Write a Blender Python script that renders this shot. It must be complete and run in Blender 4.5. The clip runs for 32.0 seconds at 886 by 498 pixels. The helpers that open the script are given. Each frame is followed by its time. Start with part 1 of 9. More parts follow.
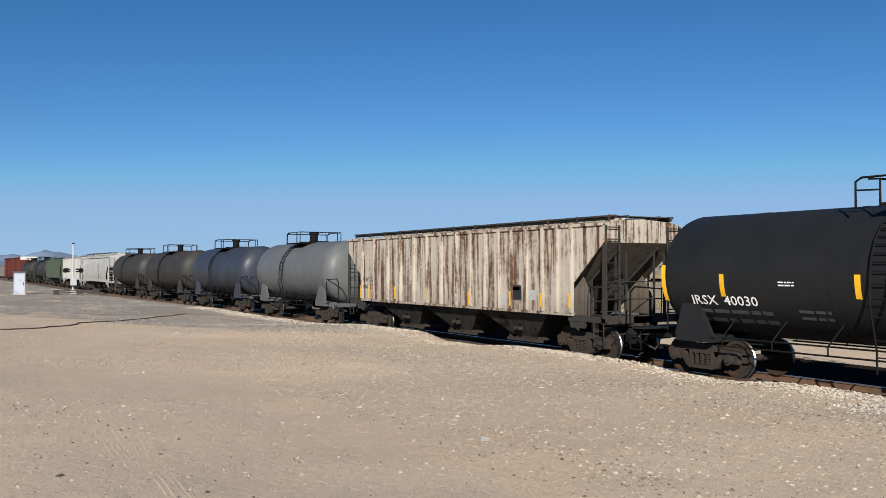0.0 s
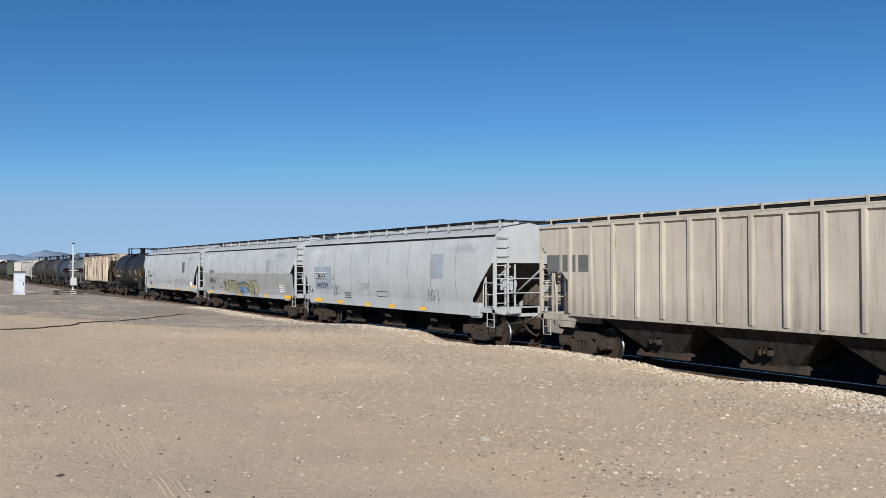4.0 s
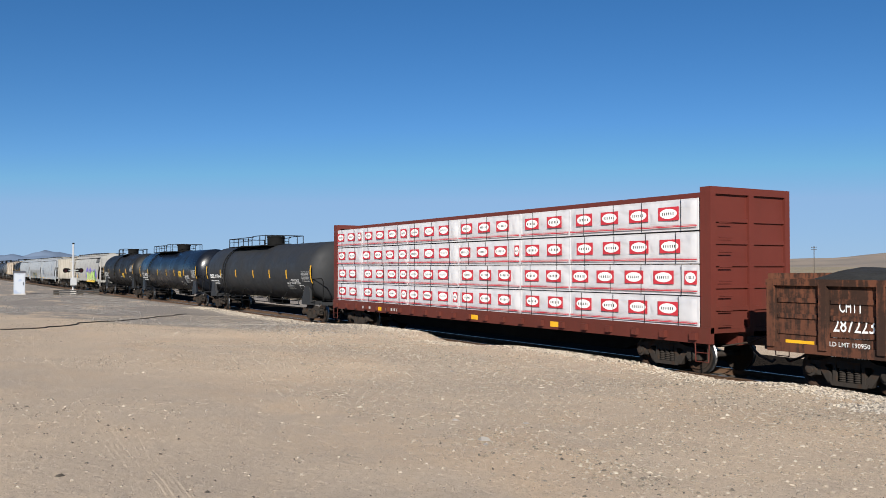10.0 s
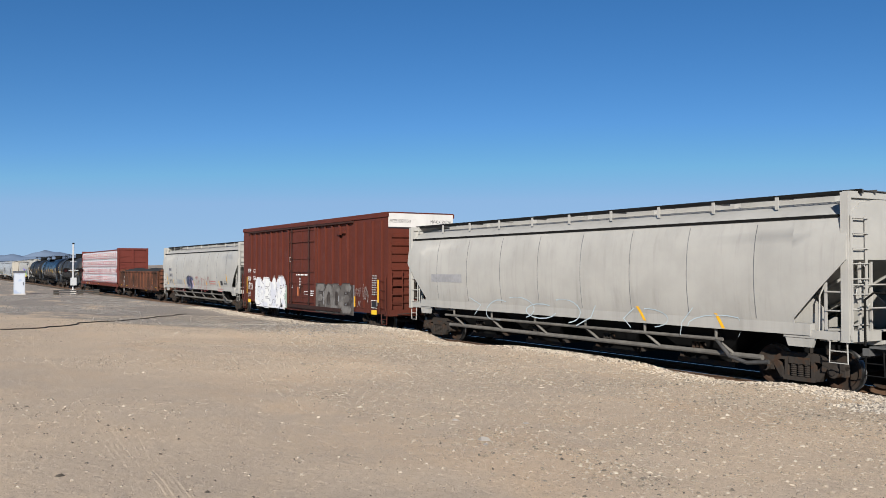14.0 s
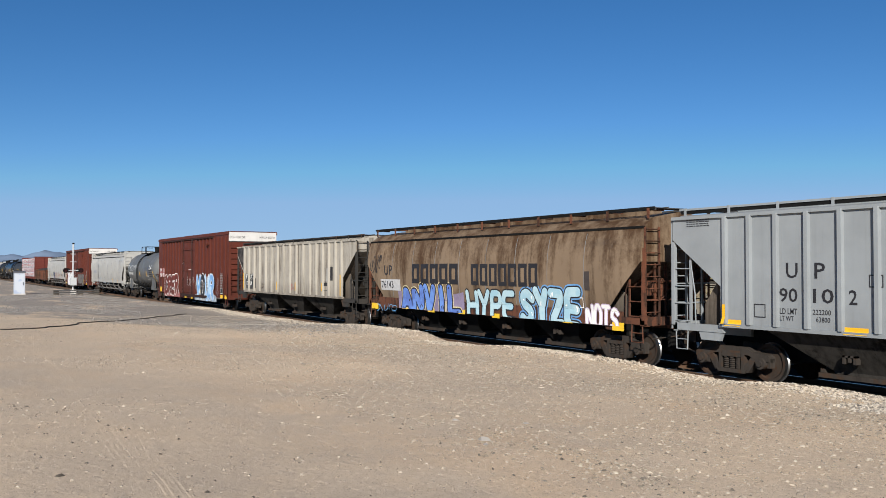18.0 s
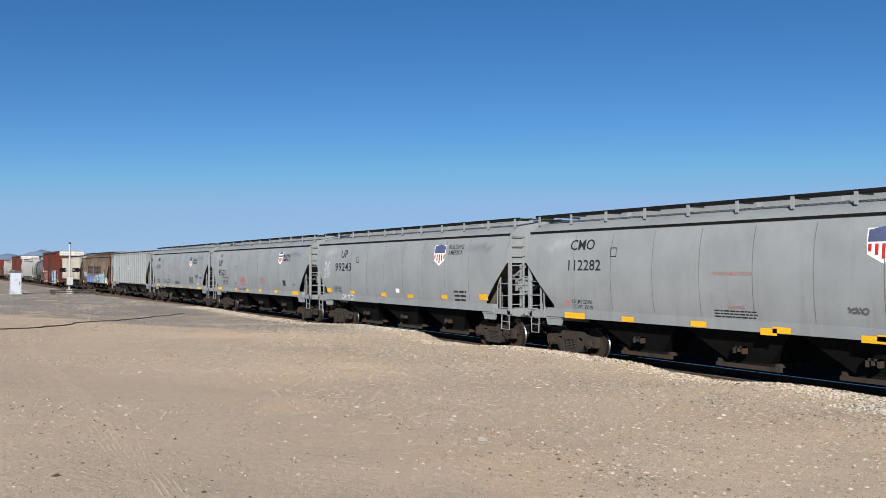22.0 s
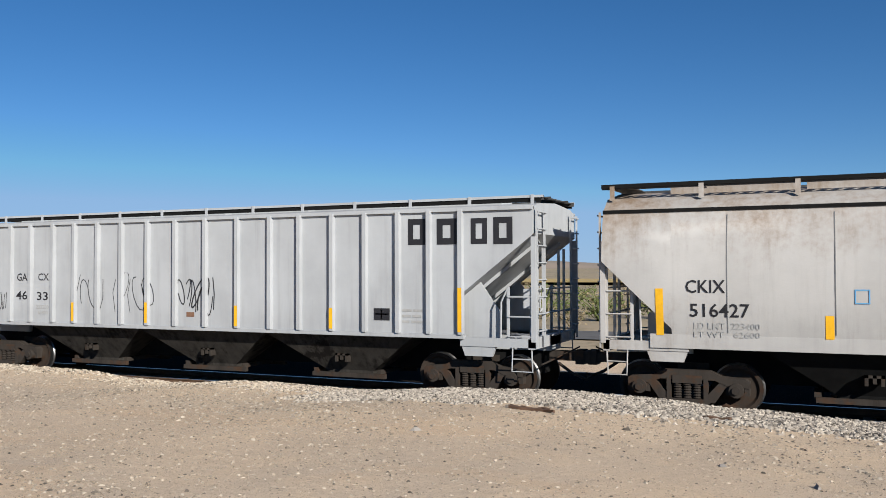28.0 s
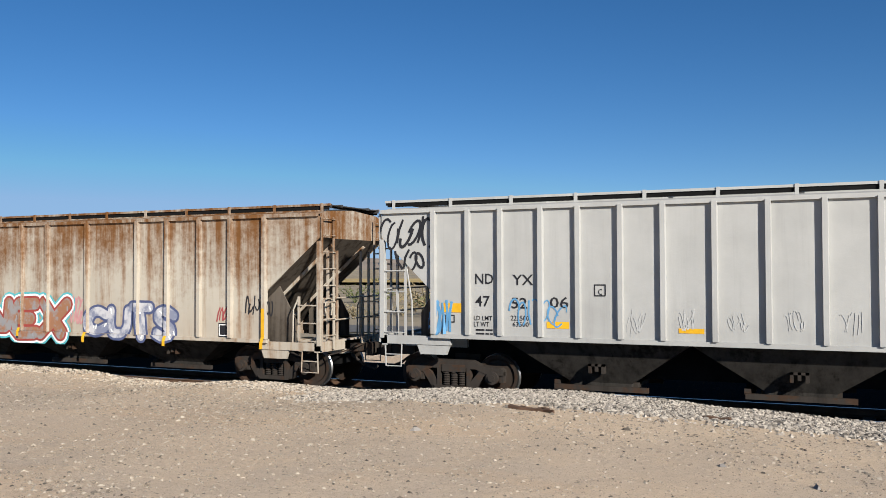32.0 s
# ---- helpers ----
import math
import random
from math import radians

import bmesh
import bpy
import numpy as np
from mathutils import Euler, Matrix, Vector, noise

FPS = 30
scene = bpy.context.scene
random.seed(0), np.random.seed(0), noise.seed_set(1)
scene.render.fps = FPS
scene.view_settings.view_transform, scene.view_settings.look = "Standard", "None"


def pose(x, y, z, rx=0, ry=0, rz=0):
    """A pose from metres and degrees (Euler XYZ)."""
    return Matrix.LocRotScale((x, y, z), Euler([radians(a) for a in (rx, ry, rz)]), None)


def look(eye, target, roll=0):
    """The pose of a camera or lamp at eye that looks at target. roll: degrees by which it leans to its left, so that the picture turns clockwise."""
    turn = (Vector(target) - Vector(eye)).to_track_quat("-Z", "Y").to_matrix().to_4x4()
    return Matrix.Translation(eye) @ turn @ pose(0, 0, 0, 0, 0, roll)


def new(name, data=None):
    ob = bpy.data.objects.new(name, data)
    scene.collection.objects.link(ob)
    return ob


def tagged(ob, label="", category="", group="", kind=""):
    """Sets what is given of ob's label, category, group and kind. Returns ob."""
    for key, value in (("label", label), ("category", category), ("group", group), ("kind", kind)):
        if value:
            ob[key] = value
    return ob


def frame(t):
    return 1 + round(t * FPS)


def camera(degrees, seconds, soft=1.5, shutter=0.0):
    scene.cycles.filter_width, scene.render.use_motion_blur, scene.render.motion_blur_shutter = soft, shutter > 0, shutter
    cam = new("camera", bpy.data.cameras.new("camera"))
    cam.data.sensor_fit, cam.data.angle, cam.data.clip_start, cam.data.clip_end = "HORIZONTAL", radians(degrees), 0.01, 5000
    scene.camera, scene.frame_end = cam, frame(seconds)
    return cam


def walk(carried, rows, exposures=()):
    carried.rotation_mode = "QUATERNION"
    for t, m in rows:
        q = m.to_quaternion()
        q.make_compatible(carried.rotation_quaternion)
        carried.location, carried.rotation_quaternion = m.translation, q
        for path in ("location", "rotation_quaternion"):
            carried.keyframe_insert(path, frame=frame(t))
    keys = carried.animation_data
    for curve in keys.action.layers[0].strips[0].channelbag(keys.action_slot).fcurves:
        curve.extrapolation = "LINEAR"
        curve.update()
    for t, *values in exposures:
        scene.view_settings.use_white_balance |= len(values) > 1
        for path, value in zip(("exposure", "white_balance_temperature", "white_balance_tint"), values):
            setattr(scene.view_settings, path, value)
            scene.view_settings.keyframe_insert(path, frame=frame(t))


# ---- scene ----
# The plan: x runs along the track, y across it, z = 0 on top of the rails. The train rolls towards -x.
TRACK_Y = 18.0
SPEED = 19.03
EYE_Z = 2.7


def eye(turn, pitch, roll):
    """The camera on its tripod, turned right by so many degrees from its first heading."""
    return pose(0, 0, EYE_Z, 0, 0, 59.18 - turn) @ pose(0, 0, 0, 90 + pitch, 0, 0) @ pose(0, 0, 0, 0, 0, roll)


cam = camera(54.03, 32.0, soft=0.75, shutter=0.0)
walk(cam, [
    (0.0, eye(0, 1.27, 0)), (10.0, eye(0, 1.27, 0)), (20.0, eye(0, 1.27, 0)), (21.6, eye(0, 1.27, 0)),
    (22.0, eye(0.2, 1.27, 0.06)), (22.5, eye(1.83, 1.28, 0.07)), (23.0, eye(4.8, 1.30, 0.06)),
    (23.5, eye(8.44, 1.33, 0.1)), (24.0, eye(12.72, 1.36, 0.13)), (24.5, eye(17.02, 1.37, 0.12)),
    (25.0, eye(20.56, 1.38, 0.15)), (25.5, eye(24.15, 1.38, 0.15)), (26.2, eye(28.6, 1.39, 0.1)),
    (26.9, eye(32.1, 1.40, 0.0)), (27.5, eye(33.99, 1.41, -0.1)), (28.0, eye(34.7, 1.41, -0.2)),
    (28.3, eye(34.72, 1.41, -0.2)), (30.0, eye(34.72, 1.41, -0.2)), (32.0, eye(34.72, 1.41, -0.2))],
    exposures=[(0.0, 0.55), (32.0, 0.55)])

# ---- light ----
SUN_AZ, SUN_EL = 38.0, 25.0     # degrees: from +x towards -y, and above the horizon
sun_way = Vector((math.cos(radians(SUN_AZ)) * math.cos(radians(SUN_EL)),
                  -math.sin(radians(SUN_AZ)) * math.cos(radians(SUN_EL)), math.sin(radians(SUN_EL))))
world = bpy.data.worlds.new("world")
scene.world = world
world.use_nodes = True
sky = world.node_tree.nodes.new("ShaderNodeTexSky")
sky.sky_type, sky.sun_disc = "NISHITA", False
sky.sun_elevation, sky.sun_rotation = radians(SUN_EL), math.atan2(sun_way.x, sun_way.y)
sky.altitude, sky.air_density, sky.dust_density, sky.ozone_density = 2600, 1.0, 0.0, 3.5
world.node_tree.nodes["Background"].inputs[1].default_value = 0.062
vivid = world.node_tree.nodes.new("ShaderNodeHueSaturation")
vivid.inputs["Saturation"].default_value = 1.22
tint = world.node_tree.nodes.new("ShaderNodeMix")
tint.data_type, tint.blend_type = "RGBA", "MULTIPLY"
tint.inputs[0].default_value = 1.0
tint.inputs[7].default_value = (0.9, 0.935, 0.985, 1)
world.node_tree.links.new(sky.outputs[0], vivid.inputs["Color"])
world.node_tree.links.new(vivid.outputs[0], tint.inputs[6])
# the dry haze: it keeps the horizon from glowing brighter than this
haze = world.node_tree.nodes.new("ShaderNodeMix")
haze.data_type, haze.blend_type = "RGBA", "DARKEN"
haze.inputs[0].default_value = 0.85
haze.inputs[7].default_value = (3.05, 5.0, 8.0, 1)
world.node_tree.links.new(tint.outputs[2], haze.inputs[6])
world.node_tree.links.new(haze.outputs[2], world.node_tree.nodes["Background"].inputs[0])
sun_lamp = bpy.data.lights.new("sun", "SUN")
sun_lamp.energy, sun_lamp.angle, sun_lamp.color = 5.0, radians(0.53), (1.0, 0.95, 0.87)
new("sun", sun_lamp).matrix_world = look(sun_way * 50, (0, 0, 0))


# ---- materials ----
class Nodes:
    """A small writer of node trees."""

    def __init__(self, name):
        self.mat = bpy.data.materials.new(name)
        self.mat.use_nodes = True
        self.tree = self.mat.node_tree
        self.bsdf = self.tree.nodes["Principled BSDF"]
        self.coords = self.tree.nodes.new("ShaderNodeTexCoord").outputs["Object"]

    def put(self, kind, **sets):
        n = self.tree.nodes.new("ShaderNode" + kind)
        for key, value in sets.items():
            setattr(n, key, value)
        return n

    def wire(self, value, socket):
        if isinstance(value, bpy.types.NodeSocket):
            self.tree.links.new(value, socket)
        elif isinstance(value, tuple) and len(value) == 3 and len(socket.default_value) == 4:
            socket.default_value = (*value, 1)
        else:
            socket.default_value = value

    def noise(self, scale, detail=4, stretch=(1, 1, 1), rough=0.6, shift=(0, 0, 0)):
        m = self.put("Mapping")
        m.inputs["Scale"].default_value = stretch
        m.inputs["Location"].default_value = shift
        self.wire(self.coords, m.inputs["Vector"])
        n = self.put("TexNoise")
        self.wire(m.outputs[0], n.inputs["Vector"])
        n.inputs["Scale"].default_value, n.inputs["Detail"].default_value = scale, detail
        n.inputs["Roughness"].default_value = rough
        return n.outputs["Fac"]

    def cells(self, scale, stretch=(1, 1, 1)):
        m = self.put("Mapping")
        m.inputs["Scale"].default_value = stretch
        self.wire(self.coords, m.inputs["Vector"])
        n = self.put("TexVoronoi")
        self.wire(m.outputs[0], n.inputs["Vector"])
        n.inputs["Scale"].default_value = scale
        return n.outputs["Distance"], n.outputs["Color"]

    def math(self, op, a, b=0.0):
        n = self.put("Math", operation=op)
        self.wire(a, n.inputs[0])
        self.wire(b, n.inputs[1])
        return n.outputs[0]

    def axis(self, which):
        n = self.put("SeparateXYZ")
        self.wire(self.coords, n.inputs[0])
        return n.outputs[which]

    def step(self, value, low, high, to0=0.0, to1=1.0):
        n = self.put("MapRange", interpolation_type="SMOOTHSTEP")
        for i, v in enumerate((value, low, high, to0, to1)):
            self.wire(v, n.inputs[i])
        return n.outputs[0]

    def mix(self, fac, a, b):
        n = self.put("Mix", data_type="RGBA")
        self.wire(fac, n.inputs[0])
        self.wire(a, n.inputs[6])
        self.wire(b, n.inputs[7])
        return n.outputs[2]

    def done(self, color, rough=0.6, metal=0.0, bump=None, height=0.01, spec=0.5):
        self.wire(color, self.bsdf.inputs["Base Color"])
        self.wire(rough, self.bsdf.inputs["Roughness"])
        self.wire(metal, self.bsdf.inputs["Metallic"])
        self.wire(spec, self.bsdf.inputs["Specular IOR Level"])
        if bump is not None:
            b = self.put("Bump")
            b.inputs["Distance"].default_value = height
            b.inputs["Strength"].default_value = 1.0
            self.wire(bump, b.inputs["Height"])
            self.wire(b.outputs[0], self.bsdf.inputs["Normal"])
        return self.mat


RUST, GRIME = (0.23, 0.085, 0.03), (0.05, 0.042, 0.034)


def paint(name, base, rust=0.1, streak=0.15, grime=0.25, rough=0.5, rust_color=RUST, patch=1.0, top=None, seed=0.0, grime_color=GRIME, drip=0.0, band=None, soft=0.05, spec=0.2, run=5.5):
    """Weathered car paint: patches of rust, streaks that run down, dust low on the sides."""
    n = Nodes(name)
    big = n.noise(0.55 * patch, 5, (1, 1, 1.3), 0.65, (seed, 0, 0))
    fine = n.noise(9, 5, (1, 1, 1), 0.7, (seed, 2, 0))
    runs = n.noise(1.0, 5, (run, run, 0.32), 0.65, (seed, 5, 1))
    color = n.mix(n.step(n.noise(0.9, 4, (1, 1, 1), 0.6, (0, seed, 3)), 0.3, 0.75), base, tuple(c * 0.86 for c in base))
    color = n.mix(n.step(runs, 0.48, 0.78, 0, streak), color, grime_color)
    worn = n.math("ADD", n.math("MULTIPLY", big, 0.62 - drip), n.math("MULTIPLY", fine, 0.2))
    worn = n.math("ADD", worn, n.math("MULTIPLY", runs, 0.18 + drip))
    if band:    # (height, weight, half width): a level where the paint has held
        away = n.math("ABSOLUTE", n.math("SUBTRACT", n.axis(2), band[0]))
        worn = n.math("SUBTRACT", worn, n.step(away, band[2], 0.0, 0.0, band[1]))
    if top:     # (height, weight, reach): rust that gathers above, or with a negative weight below, this height
        worn = n.math("ADD", worn, n.step(n.axis(2), top[0] - top[2], top[0] + top[2], -top[1], top[1]))
    limit = 0.71 - 0.42 * rust
    color = n.mix(n.step(worn, limit - 0.6 * soft, limit + soft), color, n.mix(fine, rust_color, tuple(c * 0.5 for c in rust_color)))
    low = n.math("ADD", n.step(n.axis(2), 2.6, 1.2), n.math("MULTIPLY", n.math("SUBTRACT", runs, 0.5), 1.2))
    color = n.mix(n.step(low, 0.2, 1.3, 0, grime), color, grime_color)
    return n.done(color, n.step(big, 0.3, 0.7, rough - 0.08, min(1, rough + 0.15)), 0.0, fine, 0.003, spec)


def plain(name, base, rough=0.6, metal=0.0, scale=6.0, vary=0.25, spec=0.3, height=0.004):
    n = Nodes(name)
    f = n.noise(scale, 5)
    g = n.noise(scale * 0.17, 4)
    color = n.mix(n.step(n.math("ADD", n.math("MULTIPLY", f, 0.5), n.math("MULTIPLY", g, 0.5)), 0.35, 0.65), base,
                  tuple(c * (1 - vary) for c in base))
    return n.done(color, rough, metal, f, height, spec)


IRON = paint("truck_iron", (0.06, 0.051, 0.044), 0.42, 0.5, 0.5, 0.9, (0.11, 0.065, 0.042), 3.0, grime_color=(0.014, 0.012, 0.011), spec=0.08)
BLACK_STEEL = plain("black_steel", (0.011, 0.011, 0.011), 0.85, 0.0, 5, 0.35, 0.08)
WHEEL = paint("wheel_steel", (0.06, 0.045, 0.035), 0.45, 0.3, 0.6, 0.7, (0.09, 0.045, 0.025), 3.0, grime_color=(0.02, 0.017, 0.015), spec=0.1)
TREAD = plain("wheel_tread", (0.28, 0.28, 0.28), 0.38, 1.0)
RAIL_TOP = plain("rail_head", (0.55, 0.55, 0.56), 0.28, 1.0)
RAIL_SIDE = plain("rail_web", (0.13, 0.075, 0.045), 0.85, 0.0, 4, 0.4)
TIE = plain("tie_wood", (0.10, 0.085, 0.07), 0.9, 0.0, 7, 0.5)
YELLOW = plain("reflector_yellow", (0.78, 0.42, 0.02), 0.45, 0, 8, 0.2)
WHITE = plain("white_marking", (0.8, 0.8, 0.78), 0.6, 0, 9, 0.12)
INK = plain("black_marking", (0.02, 0.02, 0.024), 0.6, 0, 9, 0.2)
BAY_GREY = paint("hopper_bay_grey", (0.085, 0.077, 0.068), 0.4, 0.7, 0.7, 0.85, (0.025, 0.02, 0.018), 1.5, grime_color=(0.012, 0.011, 0.01), spec=0.08)
SEAM = plain("seam_shade", (0.17, 0.175, 0.18), 0.6, 0, 3, 0.4)
# dirt, with the shade under the end slopes mixed into its colour
SLOPE_DIRT_SHADE = paint("slope_dirt_shade", (0.13, 0.11, 0.09), 0.4, 0.9, 0.5, 0.85, (0.06, 0.042, 0.03), 1.6, None, 51, (0.03, 0.025, 0.02), 0.25, soft=0.15, spec=0.1)
GALV = plain("galvanized_grating", (0.085, 0.082, 0.08), 0.55, 0.3, 9, 0.4)


# ---- mesh helpers ----
def mesh_of(name, bm, mats, smooth=0.0):
    bmesh.ops.recalc_face_normals(bm, faces=bm.faces)
    me = bpy.data.meshes.new(name)
    bm.to_mesh(me)
    bm.free()
    for m in mats if isinstance(mats, (list, tuple)) else (mats,):
        me.materials.append(m)
    if smooth:
        me.polygons.foreach_set("use_smooth", [True] * len(me.polygons))
        me.set_sharp_from_angle(angle=radians(smooth))
    return me


def part(name, bm, material, parent, label="", smooth=0.0):
    """One mesh object under a thing or a part; bm is a bmesh or a mesh made before."""
    me = bm if isinstance(bm, bpy.types.Mesh) else mesh_of(name, bm, material, smooth)
    ob = new(name, me)
    ob.parent = parent
    return tagged(ob, label)


def box(bm, x0, x1, y0, y1, z0, z1, mat=0):
    v = [bm.verts.new((x, y, z)) for x in (x0, x1) for y in (y0, y1) for z in (z0, z1)]
    for f in ((0, 1, 3, 2), (4, 6, 7, 5), (0, 4, 5, 1), (2, 3, 7, 6), (0, 2, 6, 4), (1, 5, 7, 3)):
        bm.faces.new([v[i] for i in f]).material_index = mat
    return bm


def boxes(*rows):
    bm = bmesh.new()
    for r in rows:
        box(bm, *r)
    return bm


def tube(bm, points, radius=0.02, sides=6):
    """A round bar along points, mitred at the bends."""
    pts = [Vector(p) for p in points]
    rings = []
    for i, p in enumerate(pts):
        a = (pts[i] - pts[i - 1]).normalized() if i else None
        b = (pts[i + 1] - pts[i]).normalized() if i + 1 < len(pts) else None
        d = (a + b).normalized() if a and b and (a + b).length > 1e-4 else (b or a)
        u = d.orthogonal().normalized() if not rings else (side - d * side.dot(d)).normalized()
        side = u
        w = d.cross(u)
        rings.append([bm.verts.new(p + (u * math.cos(k) + w * math.sin(k)) * radius)
                      for k in (2 * math.pi * j / sides for j in range(sides))])
    for r, s in zip(rings, rings[1:]):
        for j in range(sides):
            bm.faces.new((r[j], r[(j + 1) % sides], s[(j + 1) % sides], s[j]))
    for r in (rings[0], rings[-1]):
        bm.faces.new(r)
    return bm


def tubes(*paths, radius=0.02, sides=6):
    bm = bmesh.new()
    for p in paths:
        tube(bm, p, radius, sides)
    return bm


def disc(bm, axis, c, r, half, sides=20, mat=0):
    """A drum about a point: axis 0, 1 or 2, radius, half its length."""
    rings = []
    for s in (-half, half):
        ring = []
        for k in range(sides):
            a = 2 * math.pi * k / sides
            p = [r * math.cos(a), r * math.sin(a)]
            p.insert(axis, s)
            ring.append(bm.verts.new(Vector(c) + Vector(p)))
        rings.append(ring)
    for k in range(sides):
        bm.faces.new((rings[0][k], rings[0][(k + 1) % sides], rings[1][(k + 1) % sides], rings[1][k])).material_index = mat
    for r_ in rings:
        bm.faces.new(r_).material_index = mat
    return bm


def slab(bm, outline, y0, y1, mat=0):
    """A plate of an outline in x and z, from y0 to y1."""
    a = [bm.verts.new((x, y0, z)) for x, z in outline]
    b = [bm.verts.new((x, y1, z)) for x, z in outline]
    for i in range(len(a)):
        j = (i + 1) % len(a)
        bm.faces.new((a[i], a[j], b[j], b[i])).material_index = mat
    bm.faces.new(a).material_index = mat
    bm.faces.new(b[::-1]).material_index = mat
    return bm


def loft(stations, close=True):
    """Skin over rings of equal length."""
    bm = bmesh.new()
    rings = [[bm.verts.new(p) for p in s] for s in stations]
    n = len(rings[0])
    for r, s in zip(rings, rings[1:]):
        for j in range(n):
            q = (r[j], r[(j + 1) % n], s[(j + 1) % n], s[j])
            if len({tuple(v.co) for v in q}) == 4:
                bm.faces.new(q)
    if close:
        bm.faces.new(rings[0])
        bm.faces.new(rings[-1])
    return bm


# ---- trucks, built once ----
def wheel_mesh():
    prof = ((0.0, 0.05), (0.07, 0.05), (0.10, 0.03), (0.20, -0.005), (0.34, 0.015), (0.385, 0.06), (0.455, 0.065), (0.458, -0.04),
            (0.485, -0.07), (0.484, -0.085), (0.36, -0.06), (0.2, -0.045), (0.0, -0.05))
    bm = bmesh.new()
    rings = []
    for r, w in prof:
        rings.append([bm.verts.new((max(r, 0.003) * math.cos(a), -w, max(r, 0.003) * math.sin(a)))
                      for a in (2 * math.pi * k / 28 for k in range(28))])
    for i, (r, s) in enumerate(zip(rings, rings[1:])):
        for k in range(28):
            bm.faces.new((r[k], r[(k + 1) % 28], s[(k + 1) % 28], s[k])).material_index = 1 if i in (6, 7) else 0
    return mesh_of("wheel", bm, (WHEEL, TREAD), 35)


def frame_mesh():
    """A cast side frame: the arched top, the two pedestals, the window for the springs."""
    bm = bmesh.new()
    slab(bm, [(-1.12, 0.62), (-1.05, 0.66), (-0.62, 0.70), (-0.42, 0.80), (0.42, 0.80), (0.62, 0.70), (1.05, 0.66), (1.12, 0.62),
              (1.12, 0.5), (0.72, 0.53), (0.5, 0.62), (-0.5, 0.62), (-0.72, 0.53), (-1.12, 0.5)], -0.1, 0.1)
    for s in (-1, 1):
        slab(bm, [(s * 0.74, 0.55), (s * 0.6, 0.6), (s * 0.28, 0.24), (s * 0.36, 0.2), (s * 0.5, 0.2)], -0.09, 0.09)
        slab(bm, [(s * 0.3, 0.64), (s * 0.38, 0.64), (s * 0.38, 0.24), (s * 0.3, 0.24)], -0.11, 0.11)
        slab(bm, [(s * 0.7, 0.56), (s * 0.78, 0.56), (s * 0.78, 0.36), (s * 0.7, 0.36)], -0.08, 0.08)
        slab(bm, [(s * 1.03, 0.58), (s * 1.12, 0.58), (s * 1.12, 0.36), (s * 1.03, 0.36)], -0.08, 0.08)
        disc(bm, 1, (s * 0.89, -0.03, 0.457), 0.135, 0.14, 14)
        disc(bm, 1, (s * 0.89, -0.18, 0.457), 0.075, 0.03, 10)
    slab(bm, [(-0.46, 0.26), (0.46, 0.26), (0.4, 0.17), (-0.4, 0.17)], -0.12, 0.12)
    return mesh_of("side_frame", bm, IRON)


def spring_mesh():
    """One coil spring, as a closed stack of turns."""
    bm = bmesh.new()
    rings = []
    for k in range(13):
        r = 0.082 if k % 2 else 0.058
        rings.append([bm.verts.new((r * math.cos(a), r * math.sin(a), 0.255 + 0.024 * k)) for a in (2 * math.pi * j / 10 for j in range(10))])
    for r, s in zip(rings, rings[1:]):
        for j in range(10):
            bm.faces.new((r[j], r[(j + 1) % 10], s[(j + 1) % 10], s[j]))
    bm.faces.new(rings[0])
    bm.faces.new(rings[-1])
    return mesh_of("spring", bm, IRON)


def bolster_mesh():
    bm = boxes((-0.27, 0.27, -1.1, 1.1, 0.55, 0.7), (-0.3, 0.3, -0.3, 0.3, 0.72, 0.86))
    for s in (-1, 1):
        disc(bm, 1, (s * 0.889, 0, 0.457), 0.08, 0.7, 10)
        box(bm, s * 0.4 - 0.05, s * 0.4 + 0.05, -0.85, 0.85, 0.36, 0.46)
    return mesh_of("truck", bm, IRON)


WHEEL_ME, FRAME_ME, SPRING_ME, BOLSTER_ME = wheel_mesh(), frame_mesh(), spring_mesh(), bolster_mesh()


def truck(car, x):
    """A two-axle truck under a car."""
    t = part("truck", BOLSTER_ME, None, car, "rust-brown cast steel truck with roller bearings")
    t.location = (x, 0, 0)
    for s in (-1, 1):
        f = part("side_frame", FRAME_ME, None, t)
        f.location, f.rotation_euler = (0, s * 0.98, 0), (0, 0, 0 if s < 0 else math.pi)
        if s < 0:
            for dx in (-0.18, 0.0, 0.18):
                part("spring", SPRING_ME, None, t).location = (dx, -1.02, 0)
        for e in (-1, 1):
            w = part("wheel", WHEEL_ME, None, t)
            w.location = (e * 0.889, s * 0.75, 0.457)
            w.rotation_euler = (0, 0, 0 if s < 0 else math.pi)
    return t


def coupler_mesh():
    bm = boxes((-0.75, 0.0, -0.12, 0.12, 0.78, 0.98), (-0.16, 0.02, -0.2, 0.16, 0.72, 1.02), (-0.02, 0.1, 0.05, 0.18, 0.74, 1.0))
    tube(bm, [(-0.5, -0.3, 0.75), (-0.2, -0.32, 0.55), (0.1, -0.25, 0.42), (0.16, -0.2, 0.5)], 0.035)
    tube(bm, [(-0.55, -1.25, 0.8), (-0.5, -0.3, 0.86), (-0.1, -0.05, 1.08)], 0.018)
    return mesh_of("coupler", bm, IRON)


COUPLER_ME = coupler_mesh()
TRAIN = []
LOADS = []


